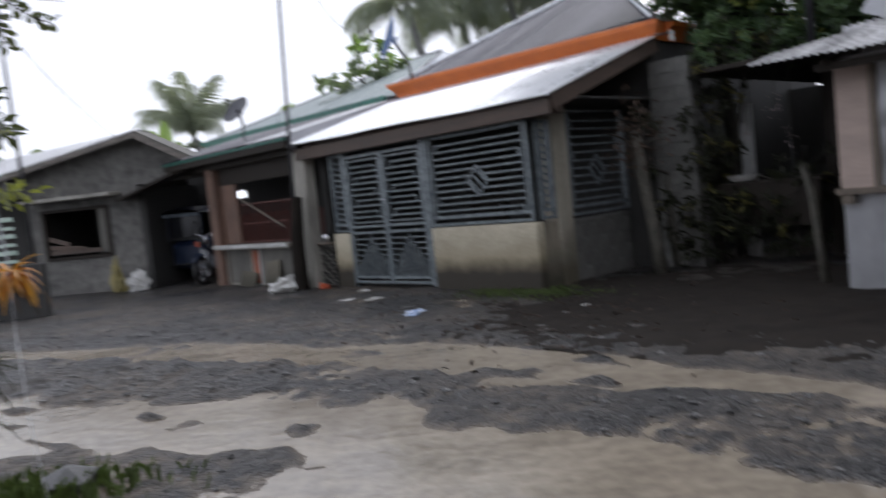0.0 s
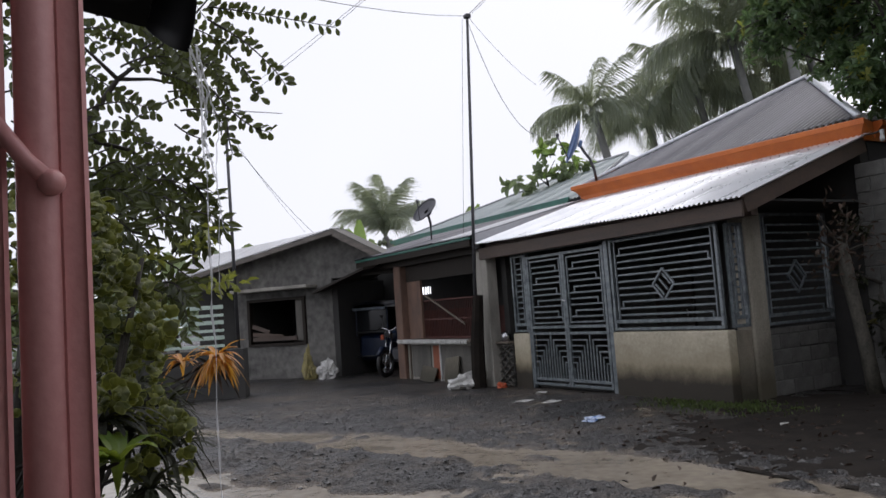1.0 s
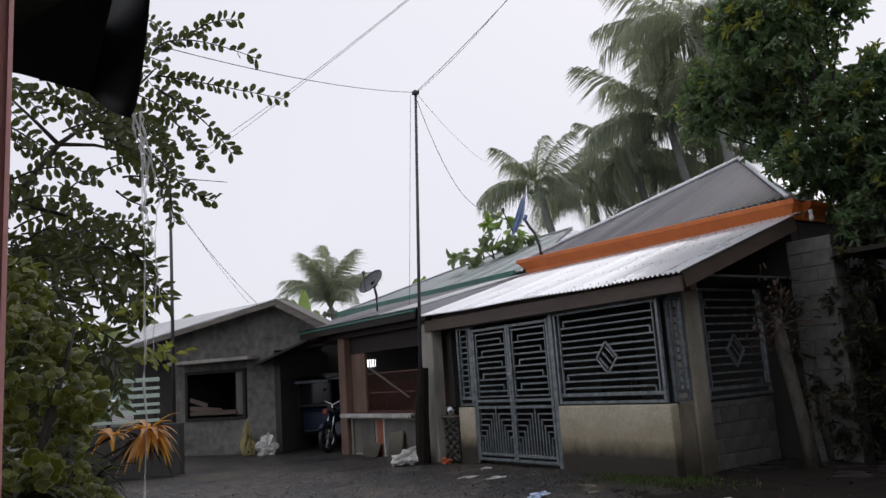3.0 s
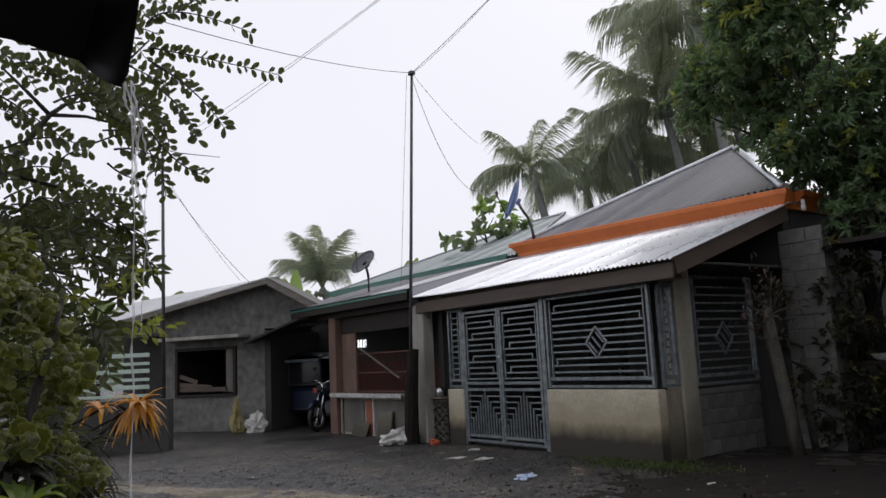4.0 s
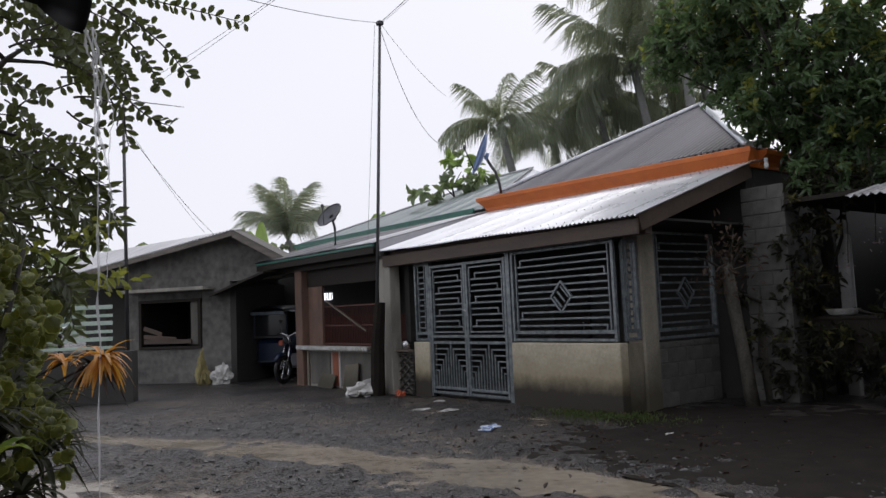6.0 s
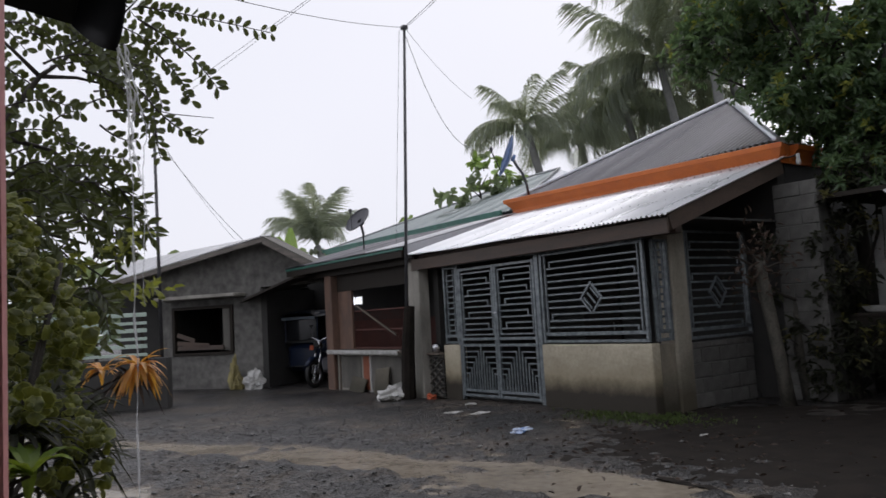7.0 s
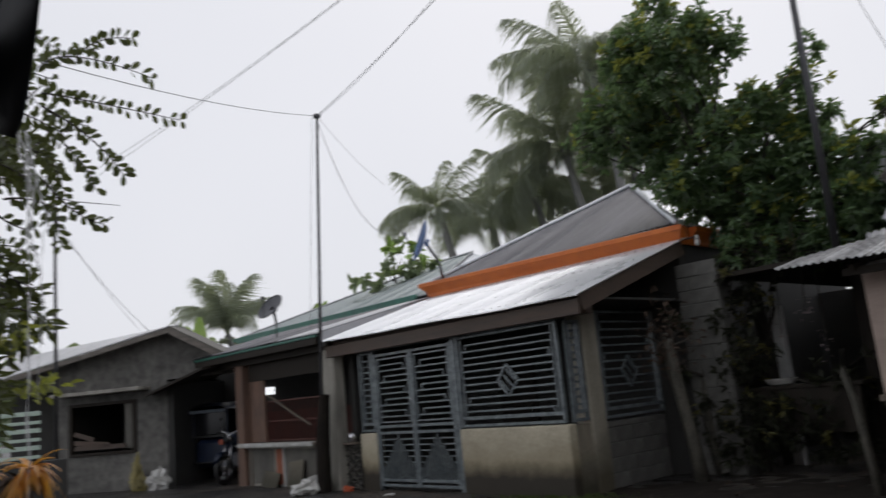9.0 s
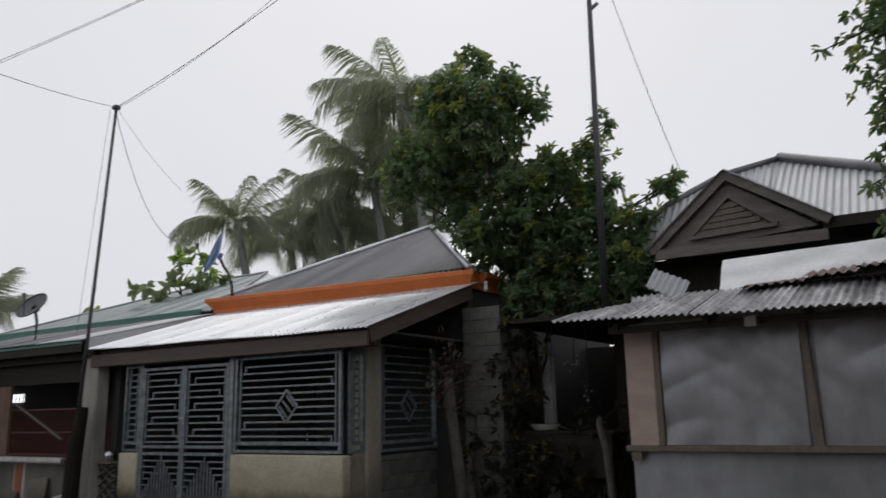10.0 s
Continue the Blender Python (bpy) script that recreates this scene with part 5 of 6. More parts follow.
wire("overhead_wire", eye_dir(-1.5, 31.2, 9), eye_dir(-24.3, 16.5, 14), 0.05, "thin overhead wire against the sky", 0.0036)
wire("overhead_wire", wt + Vector((0, 0, -0.1)), eye_dir(-3.4, 12.2, 15), 0.5, "slack drop wire to the house roof", 0.0054)
wire("overhead_wire", wt, eye_dir(-3.3, 15.8, 18), 0.1, "thin wire behind the pole", 0.0036)
wire("overhead_wire", lp_top + Vector((0, 0, -0.4)), eye_dir(-20.6, 6.2, 18.2), 0.1, "guy wire from the thin pole", 0.0054)
wire("overhead_wire", lp_top + Vector((0, 0, -0.3)), eye_dir(-21.2, 6.3, 18.4), 0.1, "guy wire from the thin pole", 0.0036)
wire("overhead_wire", rp_top + Vector((0.25, 0.0, 0.1)), eye_dir(34.2, 15.5, 13), 0.1, "thin wire down to the gabled house", 0.0054)
wire("overhead_wire", wt + Vector((-0.1, 0.05, -0.02)), H @ Vector((-4.98, -0.5, 2.7)), -0.03, "lead running down the pole", 0.0036)


def dish(name, centre, normal, rad, material, label, mast):
    d = empty(name, pose(0, 0, 0), label, "satellite dish")
    q = Vector(normal).normalized().to_track_quat("Z", "Y").to_matrix().to_4x4()
    mt = Matrix.Translation(centre) @ q
    bm = bmesh.new()
    rings = []
    for k in range(7):
        r = rad * k / 6
        rings.append([bm.verts.new(mt @ Vector((r * math.cos(2 * math.pi * i / 28), r * math.sin(2 * math.pi * i / 28), 0.22 * r * r / rad))) for i in range(28)])
    for a, b in zip(rings[1:], rings[2:]):
        for i in range(28):
            bm.faces.new((a[i], a[(i + 1) % 28], b[(i + 1) % 28], b[i]))
    bm.faces.new(rings[1])
    e = bmesh.ops.extrude_face_region(bm, geom=bm.faces[:])
    off = (mt.to_3x3() @ Vector((0, 0, -0.015)))
    for v in [g for g in e["geom"] if isinstance(g, bmesh.types.BMVert)]:
        v.co += off
    part("reflector", bm, material, d, smooth=True)
    part("rim", tube([mt @ Vector((rad * math.cos(2 * math.pi * i / 28), rad * math.sin(2 * math.pi * i / 28), 0.22 * rad)) for i in range(29)], 0.012, 6), material, d, smooth=True)
    tip = mt @ Vector((0, 0, rad * 0.95))
    part("feed_arm", tube([mt @ Vector((0, -rad * 0.9, 0.15 * rad)), tip], 0.012), M_POLE, d)
    part("feed_horn", tube([tip, tip + Vector((0, 0, 0.07))], 0.03), M_POLE, d)
    back = mt @ Vector((0, 0, -0.03))
    part("mast", tube([Vector(q) for q in mast] + [back], 0.028), M_POLE, d, smooth=True)
    part("bracket", tube([back, back + off * 4], 0.07, 8), material, d)
    return d


c = eye_dir(-12.2, 7.3, 16.6)
dish("satellite_dish", c, (-0.49, -0.62, 0.61), 0.31, M_DISH, "dark grey satellite dish on the green roof", [(c.x + 0.05, c.y + 0.1, c.z - 0.7), (c.x + 0.05, c.y + 0.1, c.z - 0.25)])
c = eye_dir(-0.67, 11.38, 14.6)
dish("satellite_dish", c, (-0.93, -0.16, 0.34), 0.4, M_BLUEDISH, "blue satellite dish seen edge on above the cornice", [H @ Vector((-4.59, 2.35, 3.58)), eye_dir(0.4, 9.3, 14.75), eye_dir(0.14, 10.15, 14.72), eye_dir(-0.18, 10.6, 14.68)])


# ---- plants ----
def flat_leaves(name, centres, dirs, normals, length, width, rng, material, parent, tip=0.0, cup=0.1):
    """Oval leaves that lie across the given normals; tip 0 is blunt, 1 is drawn out."""
    c, d, n = np.asarray(centres, float), np.asarray(dirs, float), np.asarray(normals, float)
    d = d / np.linalg.norm(d, axis=1)[:, None]
    s = np.cross(n, d)
    s /= np.linalg.norm(s, axis=1)[:, None] + 1e-9
    n = np.cross(d, s)
    m = len(c)
    L = (length * rng.uniform(0.7, 1.2, m))[:, None]
    W = (width * rng.uniform(0.75, 1.15, m))[:, None]
    rows = [c]
    for u, v in ((0.28, 0.36), (0.58 - 0.12 * tip, 0.5), (0.85 - 0.1 * tip, 0.4 - 0.14 * tip)):
        rows.append(c + d * L * u + s * W * v + n * W * cup)
    rows.append(c + d * L - n * L * 0.08)
    for u, v in ((0.85 - 0.1 * tip, 0.4 - 0.14 * tip), (0.58 - 0.12 * tip, 0.5), (0.28, 0.36)):
        rows.append(c + d * L * u - s * W * v + n * W * cup)
    v = np.stack(rows, 1).reshape(-1, 3)
    b = np.arange(m)[:, None] * 8
    f = np.concatenate([b + np.array([[0, 1, 2, 3, 4]]), b + np.array([[0, 4, 5, 6, 7]])], 0)
    return raw(name, v.tolist(), f.tolist(), material, parent)


def leaf_cloud(centres, ups, length, width, rng, droop=0.3, curl=0.15, jitter=0.9, blunt=0.0):
    """Arrays of pointed leaves (six corners, folded along the rib) at centres, growing along ups."""
    n = len(centres)
    d = ups + rng.normal(0, jitter, (n, 3)) * 0.6
    d[:, 2] -= droop
    d /= np.linalg.norm(d, axis=1)[:, None]
    s = np.cross(d, rng.normal(0, 1, (n, 3)) + np.array([0, 0, 1.6]))
    s /= np.linalg.norm(s, axis=1)[:, None] + 1e-9
    nn = np.cross(s, d)
    L = length * rng.uniform(0.65, 1.25, n)[:, None]
    W = width * rng.uniform(0.7, 1.2, n)[:, None]
    p0 = centres
    p1 = centres + d * L * 0.35 + s * W * 0.5 + nn * L * curl
    p2 = centres + d * L * (0.75 + 0.12 * blunt) + s * W * (0.38 + 0.1 * blunt) + nn * L * curl * 0.6
    p3 = centres + d * L - nn * L * curl * 0.6
    p4 = centres + d * L * (0.75 + 0.12 * blunt) - s * W * (0.38 + 0.1 * blunt) + nn * L * curl * 0.6
    p5 = centres + d * L * 0.35 - s * W * 0.5 + nn * L * curl
    v = np.stack([p0, p1, p2, p3, p4, p5], 1).reshape(-1, 3)
    b = np.arange(n)[:, None] * 6
    f = np.concatenate([b + np.array([[0, 1, 2, 3]]), b + np.array([[0, 3, 4, 5]])], 0)
    return v, f


def leaves(name, centres, ups, length, width, rng, material, parent, **kw):
    v, f = leaf_cloud(np.asarray(centres, float), np.asarray(ups, float), length, width, rng, **kw)
    return raw(name, v.tolist(), f.tolist(), material, parent)


def broad_tree(name, base, trunk_pts, blobs, n_twigs, per, length, width, mat_main, mat_tip, label, seed, droop=0.35, tip_share=0.2):
    """Trunk, limbs to every foliage mass, twigs with leaves through the masses."""
    rng = np.random.RandomState(seed)
    t = empty(name, pose(0, 0, 0), label, "tree")
    fork = Vector(trunk_pts[-1])
    part("trunk", tube(trunk_pts, [0.13 - 0.05 * i / max(1, len(trunk_pts) - 1) for i in range(len(trunk_pts))], 9), M_BARK, t, smooth=True)
    vols = np.array([b[3] ** 3 for b in blobs])
    share = vols ** 0.7 / (vols ** 0.7).sum()
    tw = bmesh.new()
    C, U, CT, UT = [], [], [], []
    for (x, y, z, r), sh in zip(blobs, share):
        c = Vector((x, y, z))
        midp = fork.lerp(c, 0.55) + Vector((rng.normal(0, 0.15), rng.normal(0, 0.15), 0.2))
        part("limb", tube([fork, midp, c], [0.04, 0.022, 0.008], 7), M_BARK, t, smooth=True)
        for _ in range(int(n_twigs * sh)):
            d = rng.normal(0, 1, 3)
            d[2] += 0.25
            d /= np.linalg.norm(d)
            bulge = 1 + 0.75 * noise.noise(Vector(d * 2.3) + c * 3)
            rad = r * rng.uniform(0.35, 1.12) ** 0.75 * bulge
            end = np.array([x, y, z]) + d * rad * np.array([1, 1, 0.9])
            st = np.array([x, y, z]) + d * rad * 0.5 + rng.normal(0, 0.06, 3)
            out = d * 0.7 + np.array([0, 0, 0.35]) + rng.normal(0, 0.3, 3)
            end = end + out * rng.uniform(0.0, 0.12)
            if rng.rand() < 0.4:
                tube([Vector(st), Vector(end)], [0.01, 0.005], 4, tw)
            tip = rng.rand() < tip_share and d[2] > -0.1 and rad > r * 0.7
            turn = rng.uniform(0, 6.28)
            side = np.cross(out, (0.3, 0.2, 1.0))
            side /= np.linalg.norm(side) + 1e-6
            up2 = np.cross(side, out)
            up2 /= np.linalg.norm(up2) + 1e-6
            for k in range(per):
                a = turn + 2.4 * k
                dirn = (side * math.cos(a) + up2 * math.sin(a)) * 0.95 + out * (0.25 + 0.5 * (k % 3) / 2)
                (CT if tip else C).append(end - out * 0.02 * (k % 4) + rng.normal(0, 0.012, 3))
                (UT if tip else U).append(dirn)
    tagged(part("twigwork", tw, M_BARK, t), kind="stuff")
    tagged(leaves("crown", C, U, length, width, rng, mat_main, t, droop=droop), kind="stuff")
    if CT:
        tagged(leaves("young_growth", CT, UT, length * 0.9, width, rng, mat_tip, t, droop=droop * 0.5), kind="stuff")
    return t


MANGO = [(15, 17.5, .6), (18.2, 21.4, .6), (18.8, 25.0, .26), (16.0, 22.6, .32), (20.6, 23.4, .28), (21.4, 20.6, .24), (21.9, 23.2, .2), (22.9, 22.0, .26), (24.6, 17.8, .28), (27.3, 18.2, .25), (28.5, 20.3, .14), (19.5, 17.2, .6), (17.3, 15.2, .32), (20.9, 12.8, .5),
         (25.3, 15.0, .5), (27.2, 12.8, .5), (30.4, 13.2, .27), (32.4, 15.2, .2), (33.4, 16.1, .12), (24, 10, .5), (29, 10, .42), (13.2, 18.6, .24), (12.9, 16.4, .18), (28, 16.0, .25), (22.4, 15.6, .4), (17.6, 14.0, .22), (18.5, 12.8, .26), (19.3, 11.4, .26), (29.3, 8.6, .34), (30.4, 10.6, .28), (24.2, 12.4, .42), (22.3, 8.2, .33), (21.6, 9.8, .3), (25.5, 8, .36), (27, 7.6, .3)]
broad_tree("mango_tree", None, [Vector((4.9, 11.6, -0.1)), Vector((4.85, 11.6, 1.2)), Vector((4.75, 11.55, 2.4)), Vector((4.6, 11.4, 3.3))],
           [(*eye_dir(a, e, 11.8 + 0.45 * math.sin(a * 3)), r * 1.07) for a, e, r in MANGO], 3000, 9, 0.132, 0.054, M_LEAF_MANGO, M_LEAF_YOUNG,
           "dense dark green mango tree with pale young growth", 3, tip_share=0.26)
stump = empty("dead_tree", pose(0, 0, 0), "mossy dead tree stem with dry brown sprouts", "tree")
part("stem", tube([(3.2, 10.35, -0.1), (3.14, 10.33, 0.5), (3.08, 10.32, 0.95), (3.0, 10.3, 1.5), (2.97, 10.3, 1.95)], [0.1, 0.085, 0.08, 0.085, 0.06], 9), M_MOSSBARK, stump, smooth=True)
for q in ((-0.25, -0.1, 0.35), (0.28, 0.0, 0.3), (0.05, -0.2, 0.45), (-0.4, 0.05, 0.12), (0.35, -0.1, -0.05)):
    part("branch", tube([(2.98, 10.3, 1.75), (2.98 + q[0] * 0.6, 10.3 + q[1] * 0.6, 1.85 + q[2] * 0.5), (2.98 + q[0], 10.3 + q[1], 1.85 + q[2])], [0.025, 0.015, 0.006], 6), M_BARK, stump)
rng = np.random.RandomState(77)
tagged(leaves("dry_foliage", np.array([2.98, 10.28, 1.85]) + rng.normal(0, 1, (170, 3)) * np.array([0.2, 0.12, 0.24]), rng.normal(0, 1, (170, 3)), 0.1, 0.04, rng, M_DRY, stump), kind="stuff")
# second stem, climbing shoots and undergrowth at its foot, coloured dark for alley shade
ob = obj("tree_stem", tube([(3.62, 10.9, -0.1), (3.55, 10.9, 0.7), (3.6, 10.95, 1.4), (3.75, 11.0, 2.4)], [0.07, 0.065, 0.06, 0.05]), M_MOSSBARK, smooth=True)
tagged(ob, "slim mossy stem beside the mango trunk", "trunk")
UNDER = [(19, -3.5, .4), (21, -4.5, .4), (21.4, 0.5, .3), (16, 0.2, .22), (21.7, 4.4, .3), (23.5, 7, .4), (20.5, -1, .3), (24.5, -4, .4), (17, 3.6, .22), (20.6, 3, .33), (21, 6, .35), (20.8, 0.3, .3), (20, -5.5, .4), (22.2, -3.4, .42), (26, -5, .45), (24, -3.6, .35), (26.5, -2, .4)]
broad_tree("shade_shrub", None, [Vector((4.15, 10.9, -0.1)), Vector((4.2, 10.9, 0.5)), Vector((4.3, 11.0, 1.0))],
           [(*eye_dir(a, e, 11.4), r) for a, e, r in UNDER], 460, 8, 0.12, 0.045, M_LEAF_DARK, M_LEAF_VINE, "shrub with shade put in its leaf colour and yellowed climbers in the alley", 5, tip_share=0.3)
for a, e, s in ((25.3, 3.4, 7), (26.2, 1.2, 9), (23.6, 2.0, 11)):
    rng = np.random.RandomState(s)
    c = eye_dir(a, e, 11.2)
    o = empty("orchid", pose(0, 0, 0), "pale hanging orchid with thin roots", "plant", group="hanging orchids")
    cs = np.array(c) + rng.normal(0, 0.05, (15, 3)) * np.array([1, 1, 1.8])
    leaves("blossom", cs, rng.normal(0, 1, (15, 3)), 0.045, 0.03, rng, M_FLOWER, o)
    part("stem", tube([c + Vector((0, 0, 1.2)), c + Vector((0.03, 0, 0.5)), c], 0.008, 5), M_BARK, o)

# first eight masses are unseen crown, added to shade the right side
RIGHT = [(51.7, 21, .7), (53, 26, 0.9), (57, 18, 0.9), (61, 30, 1.2), (67, 20, 1.1), (55, 36, 0.9), (64, 40, 1.1), (73, 30, 1.2), (48.4, 20.4, .34), (49.8, 24.4, .5), (47.6, 15.2, .22), (46.4, 14.2, .12), (50.2, 18, .45), (48.0, 24.6, .2), (48.2, 11.6, .2)]
broad_tree("garden_tree", None, [Vector((7.0, 5.6, -0.1)), Vector((6.8, 5.5, 1.0)), Vector((6.4, 5.4, 2.2))],
           [(*eye_dir(a, e, 7.2), r) for a, e, r in RIGHT], 1900, 9, 0.1, 0.042, M_LEAF_MANGO, M_LEAF_YOUNG, "leafy green tree leaning over the shed roof, unseen side enlarged for shade", 8)


def frond_mesh(seed, length, sag, width):
    """A coconut frond: arched rib with two rows of drooping leaflets."""
    rng = np.random.RandomState(seed)
    V, F = [], []
    n = 84
    P = []
    for i in range(n + 1):
        f = i / n
        P.append(np.array([length * (f - 0.2 * sag * f ** 2.6), 0.05 * sag * f * f * length, length * (0.5 * f - sag * 0.72 * f ** 1.9)]))
    for i in range(n):
        r0, r1 = 0.016 * (1 - i / n) + 0.003, 0.016 * (1 - (i + 1) / n) + 0.003
        b = len(V)
        V += [P[i] + (0, r0, 0), P[i] - (0, r0, 0), P[i + 1] - (0, r1, 0), P[i + 1] + (0, r1, 0)]
        F.append((b, b + 1, b + 2, b + 3))
        if i < 10:
            continue
        f = i / n
        ll = width * (math.sin(math.pi * min(1, 0.16 + f * 0.8)) ** 0.6)
        t = (P[i + 1] - P[i]) / np.linalg.norm(P[i + 1] - P[i])
        for s in (-1, 1):
            if rng.rand() < 0.07:
                continue
            d = np.array([0, s * 0.68, -0.3]) + t * 0.75 + rng.normal(0, 0.12, 3)
            d /= np.linalg.norm(d)
            lk = ll * rng.uniform(0.65, 1.1)
            mid = P[i] + d * lk * 0.45
            end = mid + (d * 0.55 + np.array([0, 0, -1.0 - 0.5 * sag])) * lk * 0.55
            w = t * 0.0062
            b = len(V)
            V += [P[i] - w * 0.6, P[i] + w * 0.6, mid + w, mid - w, end]
            F += [(b, b + 1, b + 2, b + 3), (b + 3, b + 2, b + 4)]
    me = bpy.data.meshes.new("frond")
    me.from_pydata([tuple(v) for v in V], [], F)
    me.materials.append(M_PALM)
    return me


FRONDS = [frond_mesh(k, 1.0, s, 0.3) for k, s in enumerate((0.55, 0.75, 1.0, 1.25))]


def palm(az, el, d, size, n, seed, label, up=0.0):
    rng = np.random.RandomState(seed)
    c = eye_dir(az, el, d)
    p = empty("coconut_palm", pose(0, 0, 0), label, "palm tree", group="palms behind the houses")
    foot = Vector((c.x + 0.8, c.y + 0.3, -0.1))
    pts = [foot.lerp(c, f) + Vector((0.25 * math.sin(f * 2.5), 0, 0)) for f in (0, 0.25, 0.5, 0.75)] + [c]
    part("trunk", tube(pts, [0.2, 0.16, 0.15, 0.14, 0.12], 9), M_PALMBARK, p, smooth=True)
    for i in range(n):
        a = 360 * i / n * 1.0 + rng.uniform(-14, 14)
        tier = rng.rand()
        me = FRONDS[min(3, int(tier * 4))]
        o = new("frond", me)
        o.parent = p
        k = size * rng.uniform(0.82, 1.1)
        o.matrix_basis = pose(c.x, c.y, c.z, 0, 0, a) @ pose(0, 0, 0, rng.uniform(-22, 22), (tier - 0.62 - up) * 66, 0) @ Matrix.Scale(k, 4)
    for i in range(4):
        a = 2 * math.pi * i / 4
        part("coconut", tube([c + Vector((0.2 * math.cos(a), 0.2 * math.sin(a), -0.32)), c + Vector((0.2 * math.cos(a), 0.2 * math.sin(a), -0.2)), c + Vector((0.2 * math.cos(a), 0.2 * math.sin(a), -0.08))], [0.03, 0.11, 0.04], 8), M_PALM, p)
    return p


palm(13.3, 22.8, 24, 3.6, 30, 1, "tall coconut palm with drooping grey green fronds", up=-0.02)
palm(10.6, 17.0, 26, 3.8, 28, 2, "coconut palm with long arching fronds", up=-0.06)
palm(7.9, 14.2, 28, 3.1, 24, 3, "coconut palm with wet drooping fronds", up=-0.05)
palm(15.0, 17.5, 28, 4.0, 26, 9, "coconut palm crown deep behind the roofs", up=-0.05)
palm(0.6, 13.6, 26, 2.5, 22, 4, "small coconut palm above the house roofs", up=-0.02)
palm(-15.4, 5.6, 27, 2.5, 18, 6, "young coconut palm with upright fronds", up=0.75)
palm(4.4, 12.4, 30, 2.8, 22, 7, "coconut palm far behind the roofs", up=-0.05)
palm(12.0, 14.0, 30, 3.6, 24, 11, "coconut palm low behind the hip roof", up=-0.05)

BREAD = [(-3.7, 9.2, .34), (-2.4, 10.3, .4), (-5.2, 8.5, .3), (-1.2, 9.6, .4)]
broad_tree("breadfruit_tree", None, [Vector((-0.9, 20, -0.1)), Vector((-0.9, 20, 2.5)), Vector((-0.9, 20, 3.6))],
           [(*eye_dir(a, e, 19.5), r) for a, e, r in BREAD], 30, 6, 0.3, 0.17, M_FARLEAF, M_BANANA, "broad leaved tree rising behind the green roof", 12, tip_share=0.6)
rng = np.random.RandomState(4)
far = empty("tree_line", pose(0, 0, 0), "tree line far behind the houses, haze put in its leaf colour", "trees", kind="stuff")
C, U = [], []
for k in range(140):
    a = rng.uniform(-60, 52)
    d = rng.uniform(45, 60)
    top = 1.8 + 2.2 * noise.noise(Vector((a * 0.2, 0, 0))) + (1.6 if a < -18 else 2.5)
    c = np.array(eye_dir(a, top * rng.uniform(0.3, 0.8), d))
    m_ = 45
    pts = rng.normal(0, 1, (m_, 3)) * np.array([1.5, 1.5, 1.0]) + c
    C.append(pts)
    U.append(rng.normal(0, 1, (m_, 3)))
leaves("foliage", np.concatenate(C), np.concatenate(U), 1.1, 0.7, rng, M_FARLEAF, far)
for a, e, s in ((-17.3, 5.9, 1.5), (-9.2, 8.2, 1.0), (-8.4, 8.3, 0.9), (-23.0, 5.2, 1.2), (-24.6, 5.0, 1.1), (-10.4, 8.0, .8)):
    c = eye_dir(a, e - 4, 23)
    o = empty("banana_plant", pose(0, 0, 0), "pale banana leaves rising behind the roof", "plant", group="banana plants")
    part("stem", tube([(c.x, c.y, -0.1), (c.x, c.y, c.z - 0.2)], [0.1, 0.06]), M_BANANA, o)
    for k in range(4):
        rngk = np.random.RandomState(k + int(s * 10) + int(a) + 90)
        L, W = s * rngk.uniform(0.9, 1.3), 0.17 * s
        dr = rngk.uniform(-0.5, 0.5)
        V, F = [], []
        for i in range(9):
            f = i / 8
            w = W * math.sin(math.pi * min(0.98, f * 0.9 + 0.08)) ** 0.6
            x = dr * f * f * L
            V += [(c.x + x - w, c.y + k * 0.1, c.z + L * 1.2 * (f - 0.25 * f * f * abs(dr))), (c.x + x, c.y + k * 0.1 + 0.05, c.z + L * 1.2 * (f - 0.25 * f * f * abs(dr)) - 0.03), (c.x + x + w, c.y + k * 0.1, c.z + L * 1.2 * (f - 0.25 * f * f * abs(dr)))]
            if i:
                b = 3 * i
                F += [(b - 3, b - 2, b + 1, b), (b - 2, b - 1, b + 2, b + 1)]
        raw("leaf", V, F, M_BANANA, o)

# ---- tree, shrub and crotons by the window ----
rng = np.random.RandomState(21)
lt = empty("star_apple_tree", pose(0, 0, 0), "slender tree with rows of glossy oval leaves", "tree")
TD = 4.0
tb = eye_dir(-41, 0, TD)
part("trunk", tube([(tb.x, tb.y, -0.1), (tb.x + 0.05, tb.y, 0.9), eye_dir(-39, 6, TD)], [0.05, 0.042, 0.034]), M_BARK, lt, smooth=True)
fork = eye_dir(-39, 6, TD)
limb_fork = eye_dir(-33.64, 17.1, TD)
for pts, rad in (([fork, eye_dir(-36.4, 13.2, TD), limb_fork, eye_dir(-31.5, 18.8, TD)], [0.026, 0.018, 0.013, 0.006]),
                 ([limb_fork, eye_dir(-31.4, 17.2, TD), eye_dir(-28.6, 16.7, TD + 0.1)], [0.011, 0.008, 0.004]),
                 ([limb_fork, eye_dir(-35.0, 18.4, TD), eye_dir(-36.6, 19.8, TD)], [0.012, 0.009, 0.005]),
                 ([eye_dir(-31.5, 18.8, TD), eye_dir(-29.2, 20.6, TD), eye_dir(-27.3, 22.6, TD)], [0.009, 0.007, 0.004]),
                 ([eye_dir(-31.5, 18.8, TD), eye_dir(-29.4, 18.9, TD), eye_dir(-27.3, 18.2, TD)], [0.009, 0.006, 0.003]),
